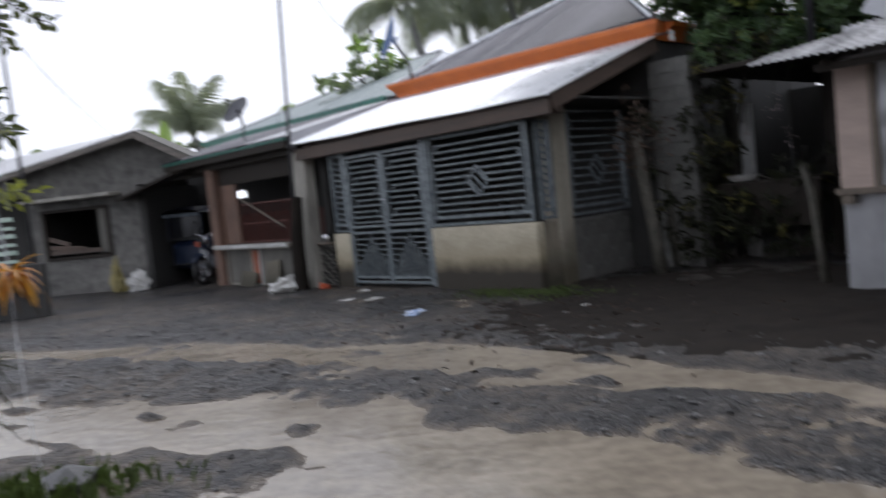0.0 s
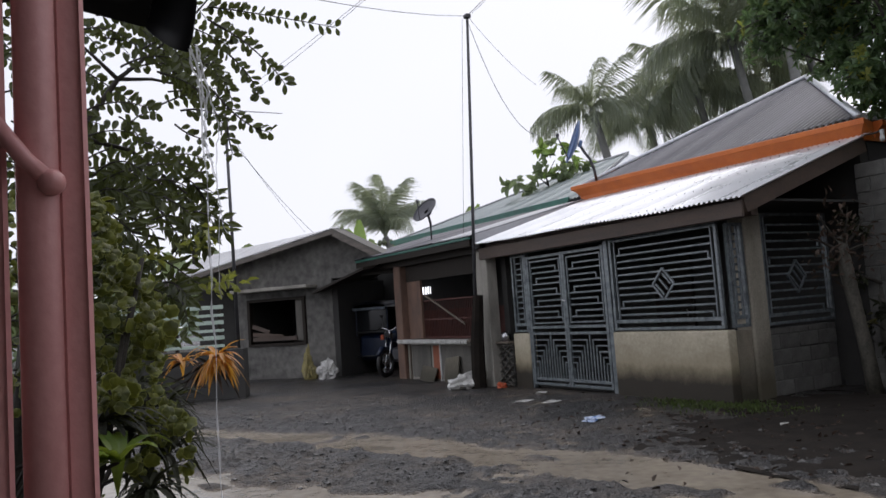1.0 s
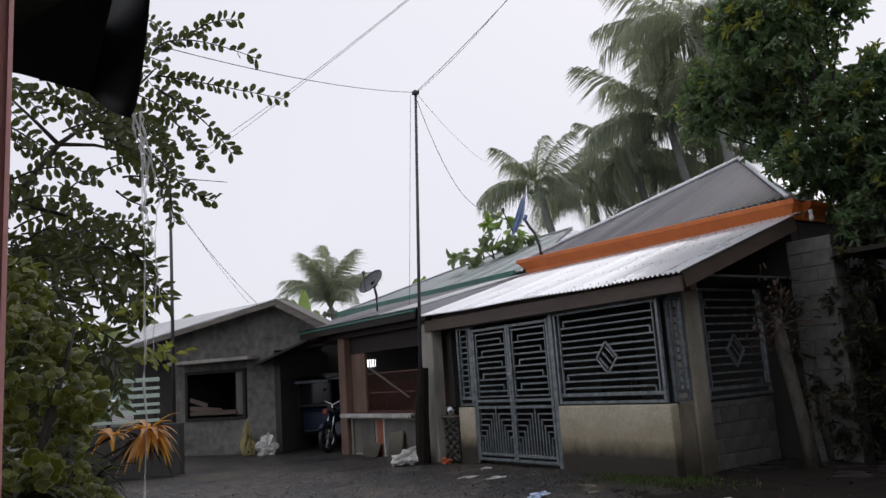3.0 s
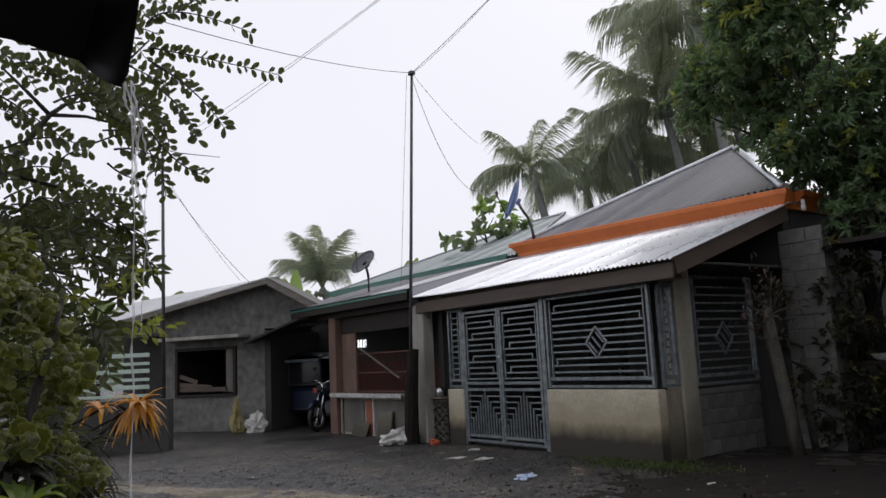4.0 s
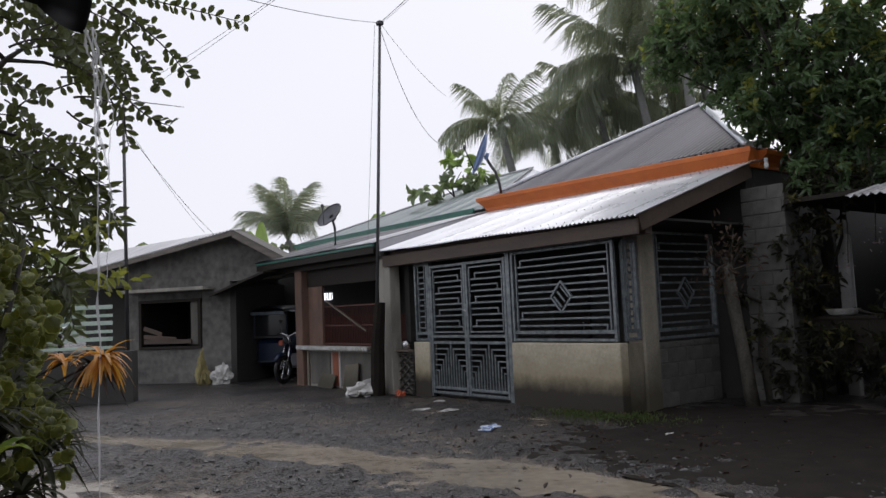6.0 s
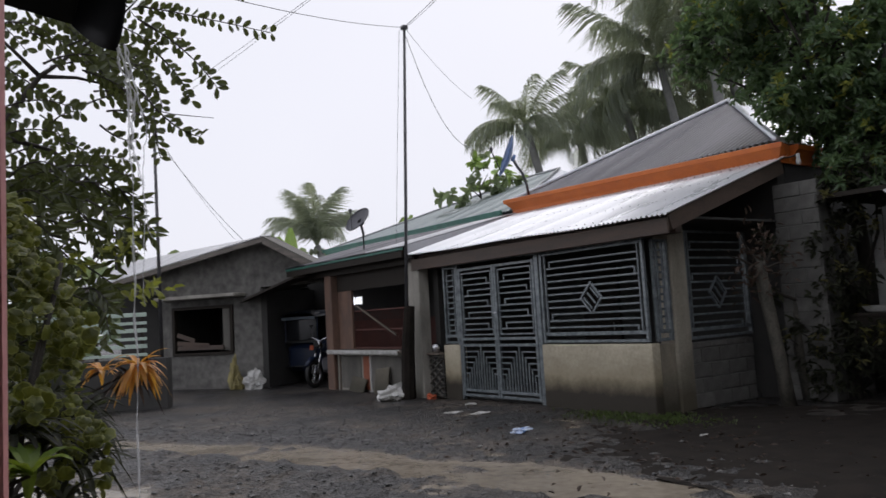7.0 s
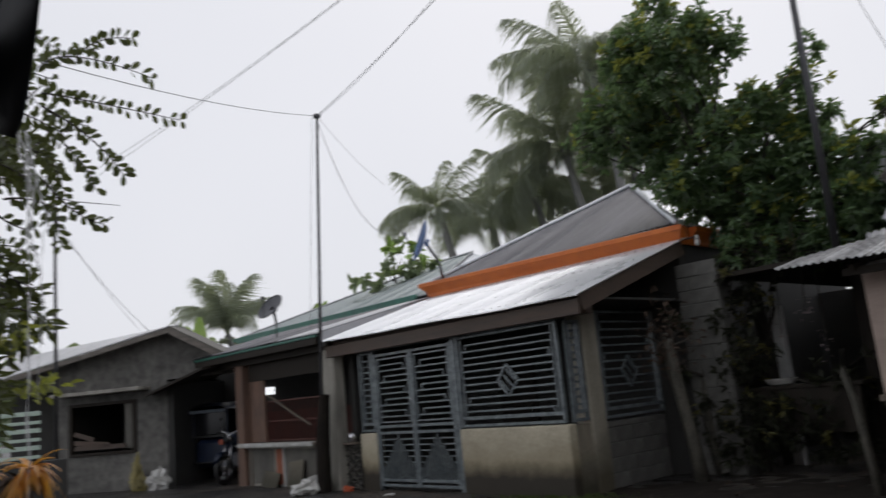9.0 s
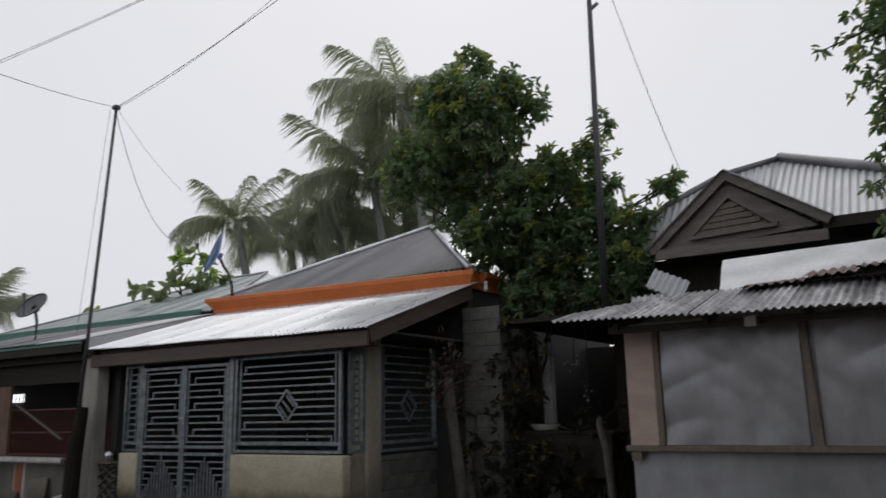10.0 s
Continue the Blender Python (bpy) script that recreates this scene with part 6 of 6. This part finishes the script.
                 ([eye_dir(-36.4, 13.2, TD), eye_dir(-33.0, 12.4, TD + 0.1), eye_dir(-29.4, 9.4, TD)], [0.014, 0.01, 0.005]),
                 ([fork, eye_dir(-35.6, 7.6, TD - 0.1), eye_dir(-31.0, 6.2, TD)], [0.02, 0.013, 0.006]),
                 ([fork, eye_dir(-36, 4.2, TD - 0.1), eye_dir(-32.6, 2.6, TD)], [0.016, 0.011, 0.005]),
                 ([eye_dir(-27.3, 15.5, TD), eye_dir(-25.2, 15.1, TD), eye_dir(-22.4, 14.9, TD)], [0.003, 0.0025, 0.0015])):
    part("limb", tube(pts, rad, 7), M_BARK, lt, smooth=True)
SPRAYS = [((-27.5, 23.6), (-25.1, 24.6), (-20.1, 23.6)), ((-25.1, 24.7), (-23.5, 25.8), (-21.4, 26.1)), ((-27.4, 22.1), (-24.2, 21.8), (-18.1, 20.8)), ((-27.4, 21.3), (-24.3, 19.4), (-22.1, 17.0)),
          ((-27.4, 20.0), (-25.1, 18.1), (-24.0, 16.1)), ((-27.2, 16.5), (-25.3, 14.5), (-23.4, 13.6)), ((-26.4, 14.6), (-26.3, 13.2), (-26.1, 12.1)), ((-29.2, 10.0), (-28.2, 9.6), (-27.4, 8.9)),
          ((-29.6, 8.2), (-28.1, 7.9), (-26.9, 7.3)), ((-29.6, 6.8), (-28.0, 7.0), (-26.6, 6.4)), ((-31.0, 21.4), (-28.2, 20.6), (-26.0, 19.6)), ((-30.0, 18.8), (-28.0, 18.2), (-26.2, 16.8)),
          ((-31.0, 24.0), (-29.0, 23.6), (-26.6, 23.0)), ((-29.4, 20.2), (-28.0, 19.2), (-26.8, 17.4)), ((-28.6, 16.8), (-27.4, 15.4), (-26.4, 13.6)), ((-27.0, 21.0), (-25.6, 20.4), (-24.4, 20.2)),
          ((-27.6, 19.0), (-26.6, 17.6), (-25.9, 15.6)), ((-30.4, 12.0), (-29.2, 11.2), (-28.0, 10.8)), ((-30.0, 14.2), (-28.8, 13.4), (-27.6, 13.2))]
C, U, N, C_LONG, U_LONG, N_LONG, tw = [], [], [], [], [], [], bmesh.new()


def spray(pts3, leaf_gap, seed):
    """A twig bent through three places, with leaves in two ranks."""
    r2 = np.random.RandomState(seed)
    a, m3, b = (Vector(p) for p in pts3)
    n = max(5, int(((m3 - a).length + (b - m3).length) / leaf_gap))
    pts = []
    for i in range(n + 1):
        f = i / n
        q = m3 * 2 - (a + b) / 2
        pts.append(a * (1 - f) ** 2 + q * 2 * f * (1 - f) + b * f * f)
    tube(pts, [0.005 * (1 - 0.75 * i / n) + 0.0008 for i in range(n + 1)], 4, tw)
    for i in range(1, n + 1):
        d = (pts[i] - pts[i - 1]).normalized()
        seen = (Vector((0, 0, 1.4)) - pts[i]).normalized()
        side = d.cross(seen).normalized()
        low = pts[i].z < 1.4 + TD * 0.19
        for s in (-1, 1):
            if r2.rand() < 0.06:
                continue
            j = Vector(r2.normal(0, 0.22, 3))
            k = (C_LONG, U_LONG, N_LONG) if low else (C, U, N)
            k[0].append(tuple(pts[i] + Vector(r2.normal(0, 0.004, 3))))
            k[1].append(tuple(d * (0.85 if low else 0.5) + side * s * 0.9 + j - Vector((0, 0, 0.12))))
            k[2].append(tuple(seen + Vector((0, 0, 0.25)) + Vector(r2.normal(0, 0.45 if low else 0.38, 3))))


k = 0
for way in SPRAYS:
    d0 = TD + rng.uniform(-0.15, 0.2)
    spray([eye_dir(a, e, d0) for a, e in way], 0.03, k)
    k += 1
for i in range(620):
    a0, e0 = rng.uniform(-42, -29.0), rng.uniform(-4, 26)
    d0 = TD + rng.uniform(-0.3, 0.6)
    lim = (-27.3 if e0 > 12 else -28.7) + 1.0 * math.sin(e0 * 1.3)
    if rng.rand() > (0.34 if e0 > 13 else 0.75 if a0 < -32.5 else 0.5 if e0 > 6 else 0.7) or (e0 < 2.5 and a0 > -35):
        continue
    if noise.noise(Vector((a0 * 0.45, e0 * 0.45, 4.0))) < -0.12:
        continue
    a1 = min(a0 + rng.uniform(2.0, 5.5), lim)
    e1 = e0 + rng.uniform(-4.0, 1.5)
    d1_ = d0 + rng.uniform(-0.25, 0.25)
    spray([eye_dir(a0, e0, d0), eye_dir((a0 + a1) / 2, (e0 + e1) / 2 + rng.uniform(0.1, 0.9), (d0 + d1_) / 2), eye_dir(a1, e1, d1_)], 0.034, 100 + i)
tagged(part("twigwork", tw, M_BARK, lt), kind="stuff")
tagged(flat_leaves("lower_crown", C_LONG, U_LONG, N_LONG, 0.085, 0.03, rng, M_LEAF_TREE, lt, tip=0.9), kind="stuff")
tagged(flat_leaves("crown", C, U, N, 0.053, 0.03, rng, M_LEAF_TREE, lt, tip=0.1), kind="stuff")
# bright low sprigs
C, U = [], []
for a, e in ((-27.5, 2.6), (-27.0, 3.0), (-28.2, 6.4), (-33, 3), (-34, 4.5), (-29.5, 5.8), (-32, 5)):
    for i in range(16):
        C.append(tuple(eye_dir(a + rng.normal(0, 0.55), e + rng.normal(0, 0.35), 3.8 + rng.normal(0, 0.08))))
        U.append((rng.normal(0.4, 0.5), rng.normal(0, 0.5), rng.normal(0, 0.4)))
tagged(leaves("young_growth", C, U, 0.055, 0.032, rng, M_LEAF_YOUNG, lt, droop=0.2), kind="stuff")


def round_leaf_mesh(seed, r):
    """A broad scalloped leaf, cupped, with a pale margin."""
    rr = np.random.RandomState(seed)
    V, F, margin = [(0, 0, 0)], [], []
    n = 24
    lean = rr.uniform(-0.2, 0.2)
    for ring, q in enumerate((0.5, 0.88, 1.0)):
        for i in range(n):
            a = 2 * math.pi * i / n
            notch = 1 - 0.4 * math.exp(-((math.pi - abs(a - math.pi)) / 0.35) ** 2)
            w = r * q * notch * (1 + 0.07 * math.sin(a * 7 + seed) * (ring > 0))
            V.append((w * math.cos(a), w * math.sin(a) * (0.95 + lean), -0.26 * r * q * q + 0.1 * r * math.sin(3 * a + seed) * q + 0.05 * r * math.sin(7 * a) * q))
    for i in range(n):
        j = (i + 1) % n
        F.append((0, 1 + i, 1 + j))
        F.append((1 + i, 1 + n + i, 1 + n + j, 1 + j))
        F.append((1 + n + i, 1 + 2 * n + i, 1 + 2 * n + j, 1 + n + j))
        margin += [0, 0, 1]
    me = bpy.data.meshes.new("leaf")
    me.from_pydata(V, [], F)
    me.materials.append(M_LEAF_BROAD)
    me.materials.append(M_LEAF_MARGIN)
    for p, k in zip(me.polygons, margin):
        p.use_smooth = True
        p.material_index = k
    return me


M_LEAF_BROAD = leaf_mat("broad_shrub_leaf", (0.14, 0.15, 0.027), (0.02, 0.031, 0.008), 0.4, 0.2)
M_LEAF_MARGIN = leaf_mat("pale_leaf_margin", (0.2, 0.21, 0.055), (0.1, 0.115, 0.03), 0.45, 0.25)
for m in (M_LEAF_BROAD, M_LEAF_MARGIN):
    m.node_tree.nodes["Principled BSDF"].inputs["Specular IOR Level"].default_value = 0.25
info = M_LEAF_BROAD.node_tree.nodes.new("ShaderNodeObjectInfo")
for nd_ in M_LEAF_BROAD.node_tree.nodes:
    if nd_.bl_idname == "ShaderNodeMapRange" and nd_.outputs[0].links and nd_.outputs[0].links[0].to_node.bl_idname == "ShaderNodeHueSaturation":
        M_LEAF_BROAD.node_tree.links.new(info.outputs["Random"], nd_.inputs["Value"])
ROUND = [round_leaf_mesh(s, 0.0255) for s in range(6)]
shrub = empty("broad_leaf_shrub", pose(0, 0, 0), "yellow green shrub with broad scalloped leaves", "shrub")
sb = eye_dir(-38, 0, 3.1)
for i in range(6):
    e = eye_dir(-36 + i * 0.7, -8 + i * 2.6, 3.0)
    part("stem", tube([(sb.x, sb.y, -0.1), (sb.x + 0.05, sb.y, 0.5), e], [0.02, 0.017, 0.008], 6), M_BARK, shrub, smooth=True)
for i in range(1700):
    e = rng.uniform(-15, 9.5)
    if e < -4 and rng.rand() < 0.12 * (-4 - e):
        continue
    lim = -32.3 + 1.2 * math.sin(e * 0.6 + 0.9) + (0.26 * (3 - e) if e < 3 else -0.12 * (e - 3))
    lim = min(lim, -29.9)
    if e > 7:
        lim -= 0.8 * (e - 7)
    a = lim - abs(rng.normal(0, 3.6))
    if a < -43 or (noise.noise(Vector((a * 0.6, e * 0.6, 8.0))) < -0.04 and rng.rand() < 0.8):
        continue
    o = new("leaf", ROUND[i % 6])
    o.parent = shrub
    deep = 0.4 * noise.noise(Vector((a * 0.35, e * 0.35, 2.0)))
    p = eye_dir(a, e, 3.0 + deep + rng.uniform(-0.12, 0.26))
    s = rng.uniform(0.45, 1.3)
    o.matrix_basis = Matrix.Translation(p) @ pose(0, 0, 0, 0, 0, -a + rng.normal(0, 34)) @ pose(0, 0, 0, 62 + rng.normal(0, 26), 0, 0) @ pose(0, 0, 0, 0, 0, rng.uniform(0, 360)) @ Matrix.Scale(s, 4)


def croton(name, c, n, length, width, material, label, seed, spread=1.0, stalk=True, lean=0.0):
    r2 = np.random.RandomState(seed)
    c = Vector(c)
    o = empty(name, pose(0, 0, 0), label, "plant", group="strap leaved plants")
    if stalk:
        part("stem", tube([(c.x - 0.75, c.y - 0.25, -0.08), (c.x - 0.62, c.y - 0.2, c.z * 0.45), (c.x - 0.36, c.y - 0.1, c.z * 0.85), c], [0.013, 0.011, 0.009, 0.007], 6), M_DARKWOOD, o)
    for i in range(n):
        a = r2.uniform(-1.9, 1.9) if r2.rand() < lean else r2.uniform(0, 2 * math.pi)
        up = r2.uniform(0.0, 1.0)
        L = length * r2.uniform(0.7, 1.2)
        V, F = [], []
        for k in range(7):
            f = k / 6
            rad = L * spread * (0.75 * f)
            z = L * (0.95 * up * f - (0.5 + 0.45 * (1 - up)) * f ** 2.0)
            w = width * math.sin(math.pi * min(0.97, 0.15 + f * 0.82)) * 0.5
            x, y = rad * math.cos(a), rad * math.sin(a)
            tx, ty = -math.sin(a) * w, math.cos(a) * w
            V += [(c.x + x - tx, c.y + y - ty, c.z + z + w * 0.3), (c.x + x, c.y + y, c.z + z), (c.x + x + tx, c.y + y + ty, c.z + z + w * 0.3)]
            if k:
                b = 3 * k
                F += [(b - 3, b - 2, b + 1, b), (b - 2, b - 1, b + 2, b + 1)]
        raw("leaf", V, F, material, o)
    return o


croton("croton", eye_dir(-27.9, -2.3, 4.6), 42, 0.2, 0.032, M_LEAF_CROTON, "orange strap leaved croton dripping with rain", 1, lean=0.75)
croton("croton", eye_dir(-30.2, -2.4, 4.7), 20, 0.16, 0.028, M_LEAF_CROTON, "orange and red croton among dark leaves", 2)
croton("croton", eye_dir(-28.3, -3.0, 4.7), 30, 0.24, 0.03, M_DRY, "withered brown croton leaves", 3)
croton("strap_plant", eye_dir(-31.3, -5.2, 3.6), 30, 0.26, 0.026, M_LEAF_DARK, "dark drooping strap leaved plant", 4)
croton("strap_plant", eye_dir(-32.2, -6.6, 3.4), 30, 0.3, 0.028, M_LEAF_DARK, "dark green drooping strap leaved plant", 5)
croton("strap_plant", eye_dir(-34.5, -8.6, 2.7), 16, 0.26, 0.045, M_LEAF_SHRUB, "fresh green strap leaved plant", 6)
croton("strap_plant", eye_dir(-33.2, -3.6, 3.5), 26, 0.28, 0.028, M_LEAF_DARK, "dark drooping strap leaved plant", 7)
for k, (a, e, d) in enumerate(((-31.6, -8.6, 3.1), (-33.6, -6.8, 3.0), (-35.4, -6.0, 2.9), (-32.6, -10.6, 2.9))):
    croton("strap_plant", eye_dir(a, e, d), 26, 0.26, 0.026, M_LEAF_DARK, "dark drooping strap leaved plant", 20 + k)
# low grass and stones at the yard edge
C, U = [], []
for i in range(520):
    C.append((rng.normal(-2.2, 0.26), rng.normal(4.2, 0.15), -0.02))
    U.append((rng.normal(0, 0.3), rng.normal(0, 0.3), 1.3))
g = empty("grass", pose(0, 0, 0), "low wet grass at the yard edge", "grass", kind="stuff")
leaves("blades", C, U, 0.1, 0.012, rng, M_GRASS, g, droop=0.0, jitter=0.3)
C, U = [], []
for i in range(1300):
    q = H @ Vector((rng.normal(0.0, 0.5), rng.normal(-0.15, 0.22), -0.01))
    C.append(tuple(q))
    U.append((rng.normal(0, 0.3), rng.normal(0, 0.3), 1.2))
g = empty("grass", pose(0, 0, 0), "moss and short grass at the porch corner", "grass", kind="stuff")
leaves("blades", C, U, 0.06, 0.012, rng, M_GRASS, g, droop=0.0, jitter=0.4)


def stone_mesh(seed):
    bm = bmesh.new()
    bmesh.ops.create_icosphere(bm, subdivisions=1, radius=1.0)
    for v in bm.verts:
        v.co *= 1 + 0.35 * noise.noise(v.co * 1.3 + Vector((seed * 5.0, 0, 0)))
        v.co.z *= 0.6
    me = bpy.data.meshes.new("stone")
    bm.to_mesh(me)
    bm.free()
    me.materials.append(M_ROCK)
    return me


# fallen leaves and twigs about the mango tree
C, U = [], []
for i in range(420):
    q = H @ Vector((rng.normal(1.2, 1.3), rng.normal(-1.0, 1.0), 0.0))
    C.append((q.x, q.y, 0.012))
    U.append((rng.normal(0, 1), rng.normal(0, 1), 0.12))
g = empty("leaf_litter", pose(0, 0, 0), "fallen brown leaves on the wet ground", "leaves", kind="stuff")
leaves("litter", C, U, 0.07, 0.03, rng, M_DRY, g, droop=0.0, jitter=0.1)
STONES = [stone_mesh(s) for s in range(6)]
gravel = empty("gravel", pose(0, 0, 0), "scattered dark wet stones in the yard", "gravel", kind="stuff")
for i in range(700):
    f = rng.rand()
    px, py = -4.5 + 6.5 * f + rng.normal(0, 0.5), 8.2 - 4.2 * f + rng.normal(0, 1.1)
    if i % 3 == 0:
        px, py = rng.uniform(-5, 2.5), rng.uniform(7, 13)
        if (Hi @ Vector((px, py, 0))).y > -0.4:
            continue
    if min(polyline_d(np.array([px]), np.array([py]), STREAM_1)[0] - 0.6, polyline_d(np.array([px]), np.array([py]), STREAM_2)[0] - 1.0) < 0:
        continue
    o = new("stone", STONES[i % 6])
    o.parent = gravel
    s = rng.uniform(0.012, 0.03)
    o.matrix_basis = pose(px, py, 0.0, rng.uniform(-20, 20), 0, rng.uniform(0, 360)) @ Matrix.Scale(s, 4)
peb = np.random.RandomState(61)
OCT = np.array([(1, 0, 0), (0, 1, 0), (-1, 0, 0), (0, -1, 0), (0, 0, 0.7), (0, 0, -0.7)], float)
OCT_F = [(0, 1, 4), (1, 2, 4), (2, 3, 4), (3, 0, 4), (1, 0, 5), (2, 1, 5), (3, 2, 5), (0, 3, 5)]
PV, PF = [], []
ax_x, ax_y = gx[:, 0], gy[0, :]
for i in range(16000):
    px, py = peb.uniform(-7, 4.2), peb.uniform(3.2, 12.5)
    qi, qj = np.searchsorted(ax_x, px), np.searchsorted(ax_y, py)
    if dip[qi, qj] > 0.1 or (Hi @ Vector((px, py, 0))).y > -0.35 or peb.rand() > 0.12 + 0.8 * gritty[qi, qj]:
        continue
    s = 0.008 + 0.02 * peb.rand() ** 2.5
    v = OCT * (1 + peb.normal(0, 0.22, (6, 1))) * s * np.array([peb.uniform(0.8, 1.6), 1, peb.uniform(0.6, 1)])
    a = peb.uniform(0, 6.28)
    v = np.stack([v[:, 0] * math.cos(a) - v[:, 1] * math.sin(a), v[:, 0] * math.sin(a) + v[:, 1] * math.cos(a), v[:, 2]], 1)
    b = len(PV)
    PV += (v + np.array([px, py, gz[qi, qj] + 0.1 * s])).tolist()
    PF += [(p + b, q + b, r + b) for p, q, r in OCT_F]
tagged(raw("pebbles", PV, PF, M_PEBBLE, gravel), kind="stuff")
for p, s in (((-2.1, 4.25, 0.02), 0.16), ((-2.45, 4.1, 0.0), 0.12)):
    o = new("boulder", stone_mesh(int(s * 100)))
    o.matrix_world = pose(*p, 10, 0, 40) @ Matrix.Scale(s, 4)
    tagged(o, "black wet stone in the grass", "stone")

# ---- the viewer's own house: pink window steel, eave, walls ----
pink = empty("window_bars", pose(0, 0, 0), "glossy pink painted steel window bars", "window bars")
pd = 0.5


def upright_bar(az0, az1, depth, z0=0.85, z1=2.06, d=pd):
    a, b = eye_dir(az0, 0, d), eye_dir(az1, 0, d)
    w = (b - a).length
    mid = (a + b) / 2
    bm = bar((mid.x, mid.y, z0), (mid.x, mid.y, z1), w, depth, bev=min(w, depth) * 0.22)
    ang = math.atan2(b.y - a.y, b.x - a.x)
    bmesh.ops.rotate(bm, verts=bm.verts, cent=(mid.x, mid.y, 0), matrix=Matrix.Rotation(ang, 3, "Z"))
    return bm


part("flat_bar", upright_bar(-37.35, -36.0, 0.012), M_PINK, pink)
tc_ = eye_dir(-38.7, 0, pd)
part("round_bar", tube([(tc_.x, tc_.y, 0.85), (tc_.x, tc_.y, 2.06)], 0.0125, 20), M_PINK, pink, smooth=True)
part("flat_bar", upright_bar(-42.5, -40.9, 0.012), M_PINK, pink)
kn = eye_dir(-38.0, 10.2, pd - 0.014)
k2 = eye_dir(-41.8, 14.6, pd - 0.014)
part("scroll_bar", tube([k2, k2.lerp(kn, 0.6) + Vector((0, 0, -0.003)), kn], 0.005, 8), M_PINK, pink, smooth=True)
bm = bmesh.new()
bmesh.ops.create_icosphere(bm, subdivisions=2, radius=0.008)
bmesh.ops.translate(bm, verts=bm.verts, vec=kn)
part("weld_knob", bm, M_PINK, pink, smooth=True)

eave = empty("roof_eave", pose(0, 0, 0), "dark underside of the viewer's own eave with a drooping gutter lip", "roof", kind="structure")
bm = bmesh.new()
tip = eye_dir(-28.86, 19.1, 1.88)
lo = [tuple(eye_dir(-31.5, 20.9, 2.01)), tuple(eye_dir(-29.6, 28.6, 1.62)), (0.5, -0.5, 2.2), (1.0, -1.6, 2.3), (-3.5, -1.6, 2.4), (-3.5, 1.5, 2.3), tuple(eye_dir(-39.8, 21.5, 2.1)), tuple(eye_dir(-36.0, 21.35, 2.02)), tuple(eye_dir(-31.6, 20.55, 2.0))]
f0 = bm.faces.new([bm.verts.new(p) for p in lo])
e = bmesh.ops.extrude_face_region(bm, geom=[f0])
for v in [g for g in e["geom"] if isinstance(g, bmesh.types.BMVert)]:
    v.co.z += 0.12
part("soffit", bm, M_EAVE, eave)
# gutter lip: a curled sheet that hangs at the corner, drawn to a drip point
lip = bmesh.new()
n = 12
grid = {}
for j in range(n + 1):
    v = j / n
    left_az, right_az = -31.65 - 0.2 * v, -28.86 + 1.8 * v ** 0.62
    left_el, right_el = 20.5 + 12.0 * v, 19.08 + 13.0 * v
    for i in range(n + 1):
        u = i / n
        az = left_az + (right_az - left_az) * u
        el = left_el + (right_el - left_el) * u - 0.3 * math.sin(math.pi * u) * (1 - v) ** 2
        grid[i, j] = lip.verts.new(eye_dir(az, el, 1.97 - 0.09 * math.sin(math.pi * 0.5 * u) ** 2 - 0.2 * v * u))
for i in range(n):
    for j in range(n):
        lip.faces.new((grid[i, j], grid[i + 1, j], grid[i + 1, j + 1], grid[i, j + 1]))
skin = bmesh.ops.extrude_face_region(lip, geom=lip.faces[:])
for v in [g for g in skin["geom"] if isinstance(g, bmesh.types.BMVert)]:
    v.co += Vector((-0.002, 0.004, 0.001))
bmesh.ops.recalc_face_normals(lip, faces=lip.faces[:])
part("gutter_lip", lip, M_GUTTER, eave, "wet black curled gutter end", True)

structure("wall_own_west", box(-3.4, -0.34, 0.36, 0.48, -0.1, 0.86), M_ROOM, "plain wall below the viewer's window", "wall", m=pose(0, 0, 0))
# long back wall is unseen, added to hold sky light off the fronts
structure("wall_back_light_block", box(-9.0, 9.0, -1.9, -1.65, -0.1, 4.2), M_ROOM, "unseen plain wall behind the viewer, added to block light", "wall", m=pose(0, 0, 0))
structure("wall_own_far", box(-3.5, -3.36, -1.54, 0.5, -0.1, 2.3), M_ROOM, "plain painted side wall", "wall", m=pose(0, 0, 0))
structure("floor_own", box(-3.35, 1.0, -1.54, 0.35, -0.1, 0.05), M_DARKCEM, "cement floor of the viewer's porch", "floor", m=pose(0, 0, 0))

# rain water pouring off the gutter corner
rain = empty("roof_runoff", pose(0, 0, 0), "thin stream of rain water falling from the gutter corner", "water")
for s, off, r, zend in ((1, 0.0, 0.0016, 0.0), (2, 0.006, 0.0016, 1.45), (3, -0.012, 0.0022, 1.8), (4, 0.016, 0.0013, 1.6), (5, -0.005, 0.002, 1.7)):
    r3 = np.random.RandomState(s)
    pts, rad = [], []
    n = 26
    for i in range(n + 1):
        f = i / n
        z = tip.z + 0.012 - (tip.z - zend) * f
        pts.append((tip.x + 0.01 + off + 0.045 * f ** 0.5 + 0.008 * math.sin(f * 9 + s) + r3.normal(0, 0.003), tip.y + r3.normal(0, 0.002), z))
        rad.append(r * (1.9 - 1.5 * f) * r3.uniform(0.35, 1.3) + 0.0004)
    part("stream", tube(pts, rad, 6), M_WATER, rain, smooth=True)

# ---- concrete block pieces, last ----
block_wall("wall_side", -0.12, 0.03, 0.8, 2.2, 0.0, 0.86, "y", "unrendered concrete block wall below the side grille")
block_wall("wall_pillar", 0.52, 1.16, 2.2, 2.5, 0.0, 2.93, "x", "rough concrete block pier at the house corner")
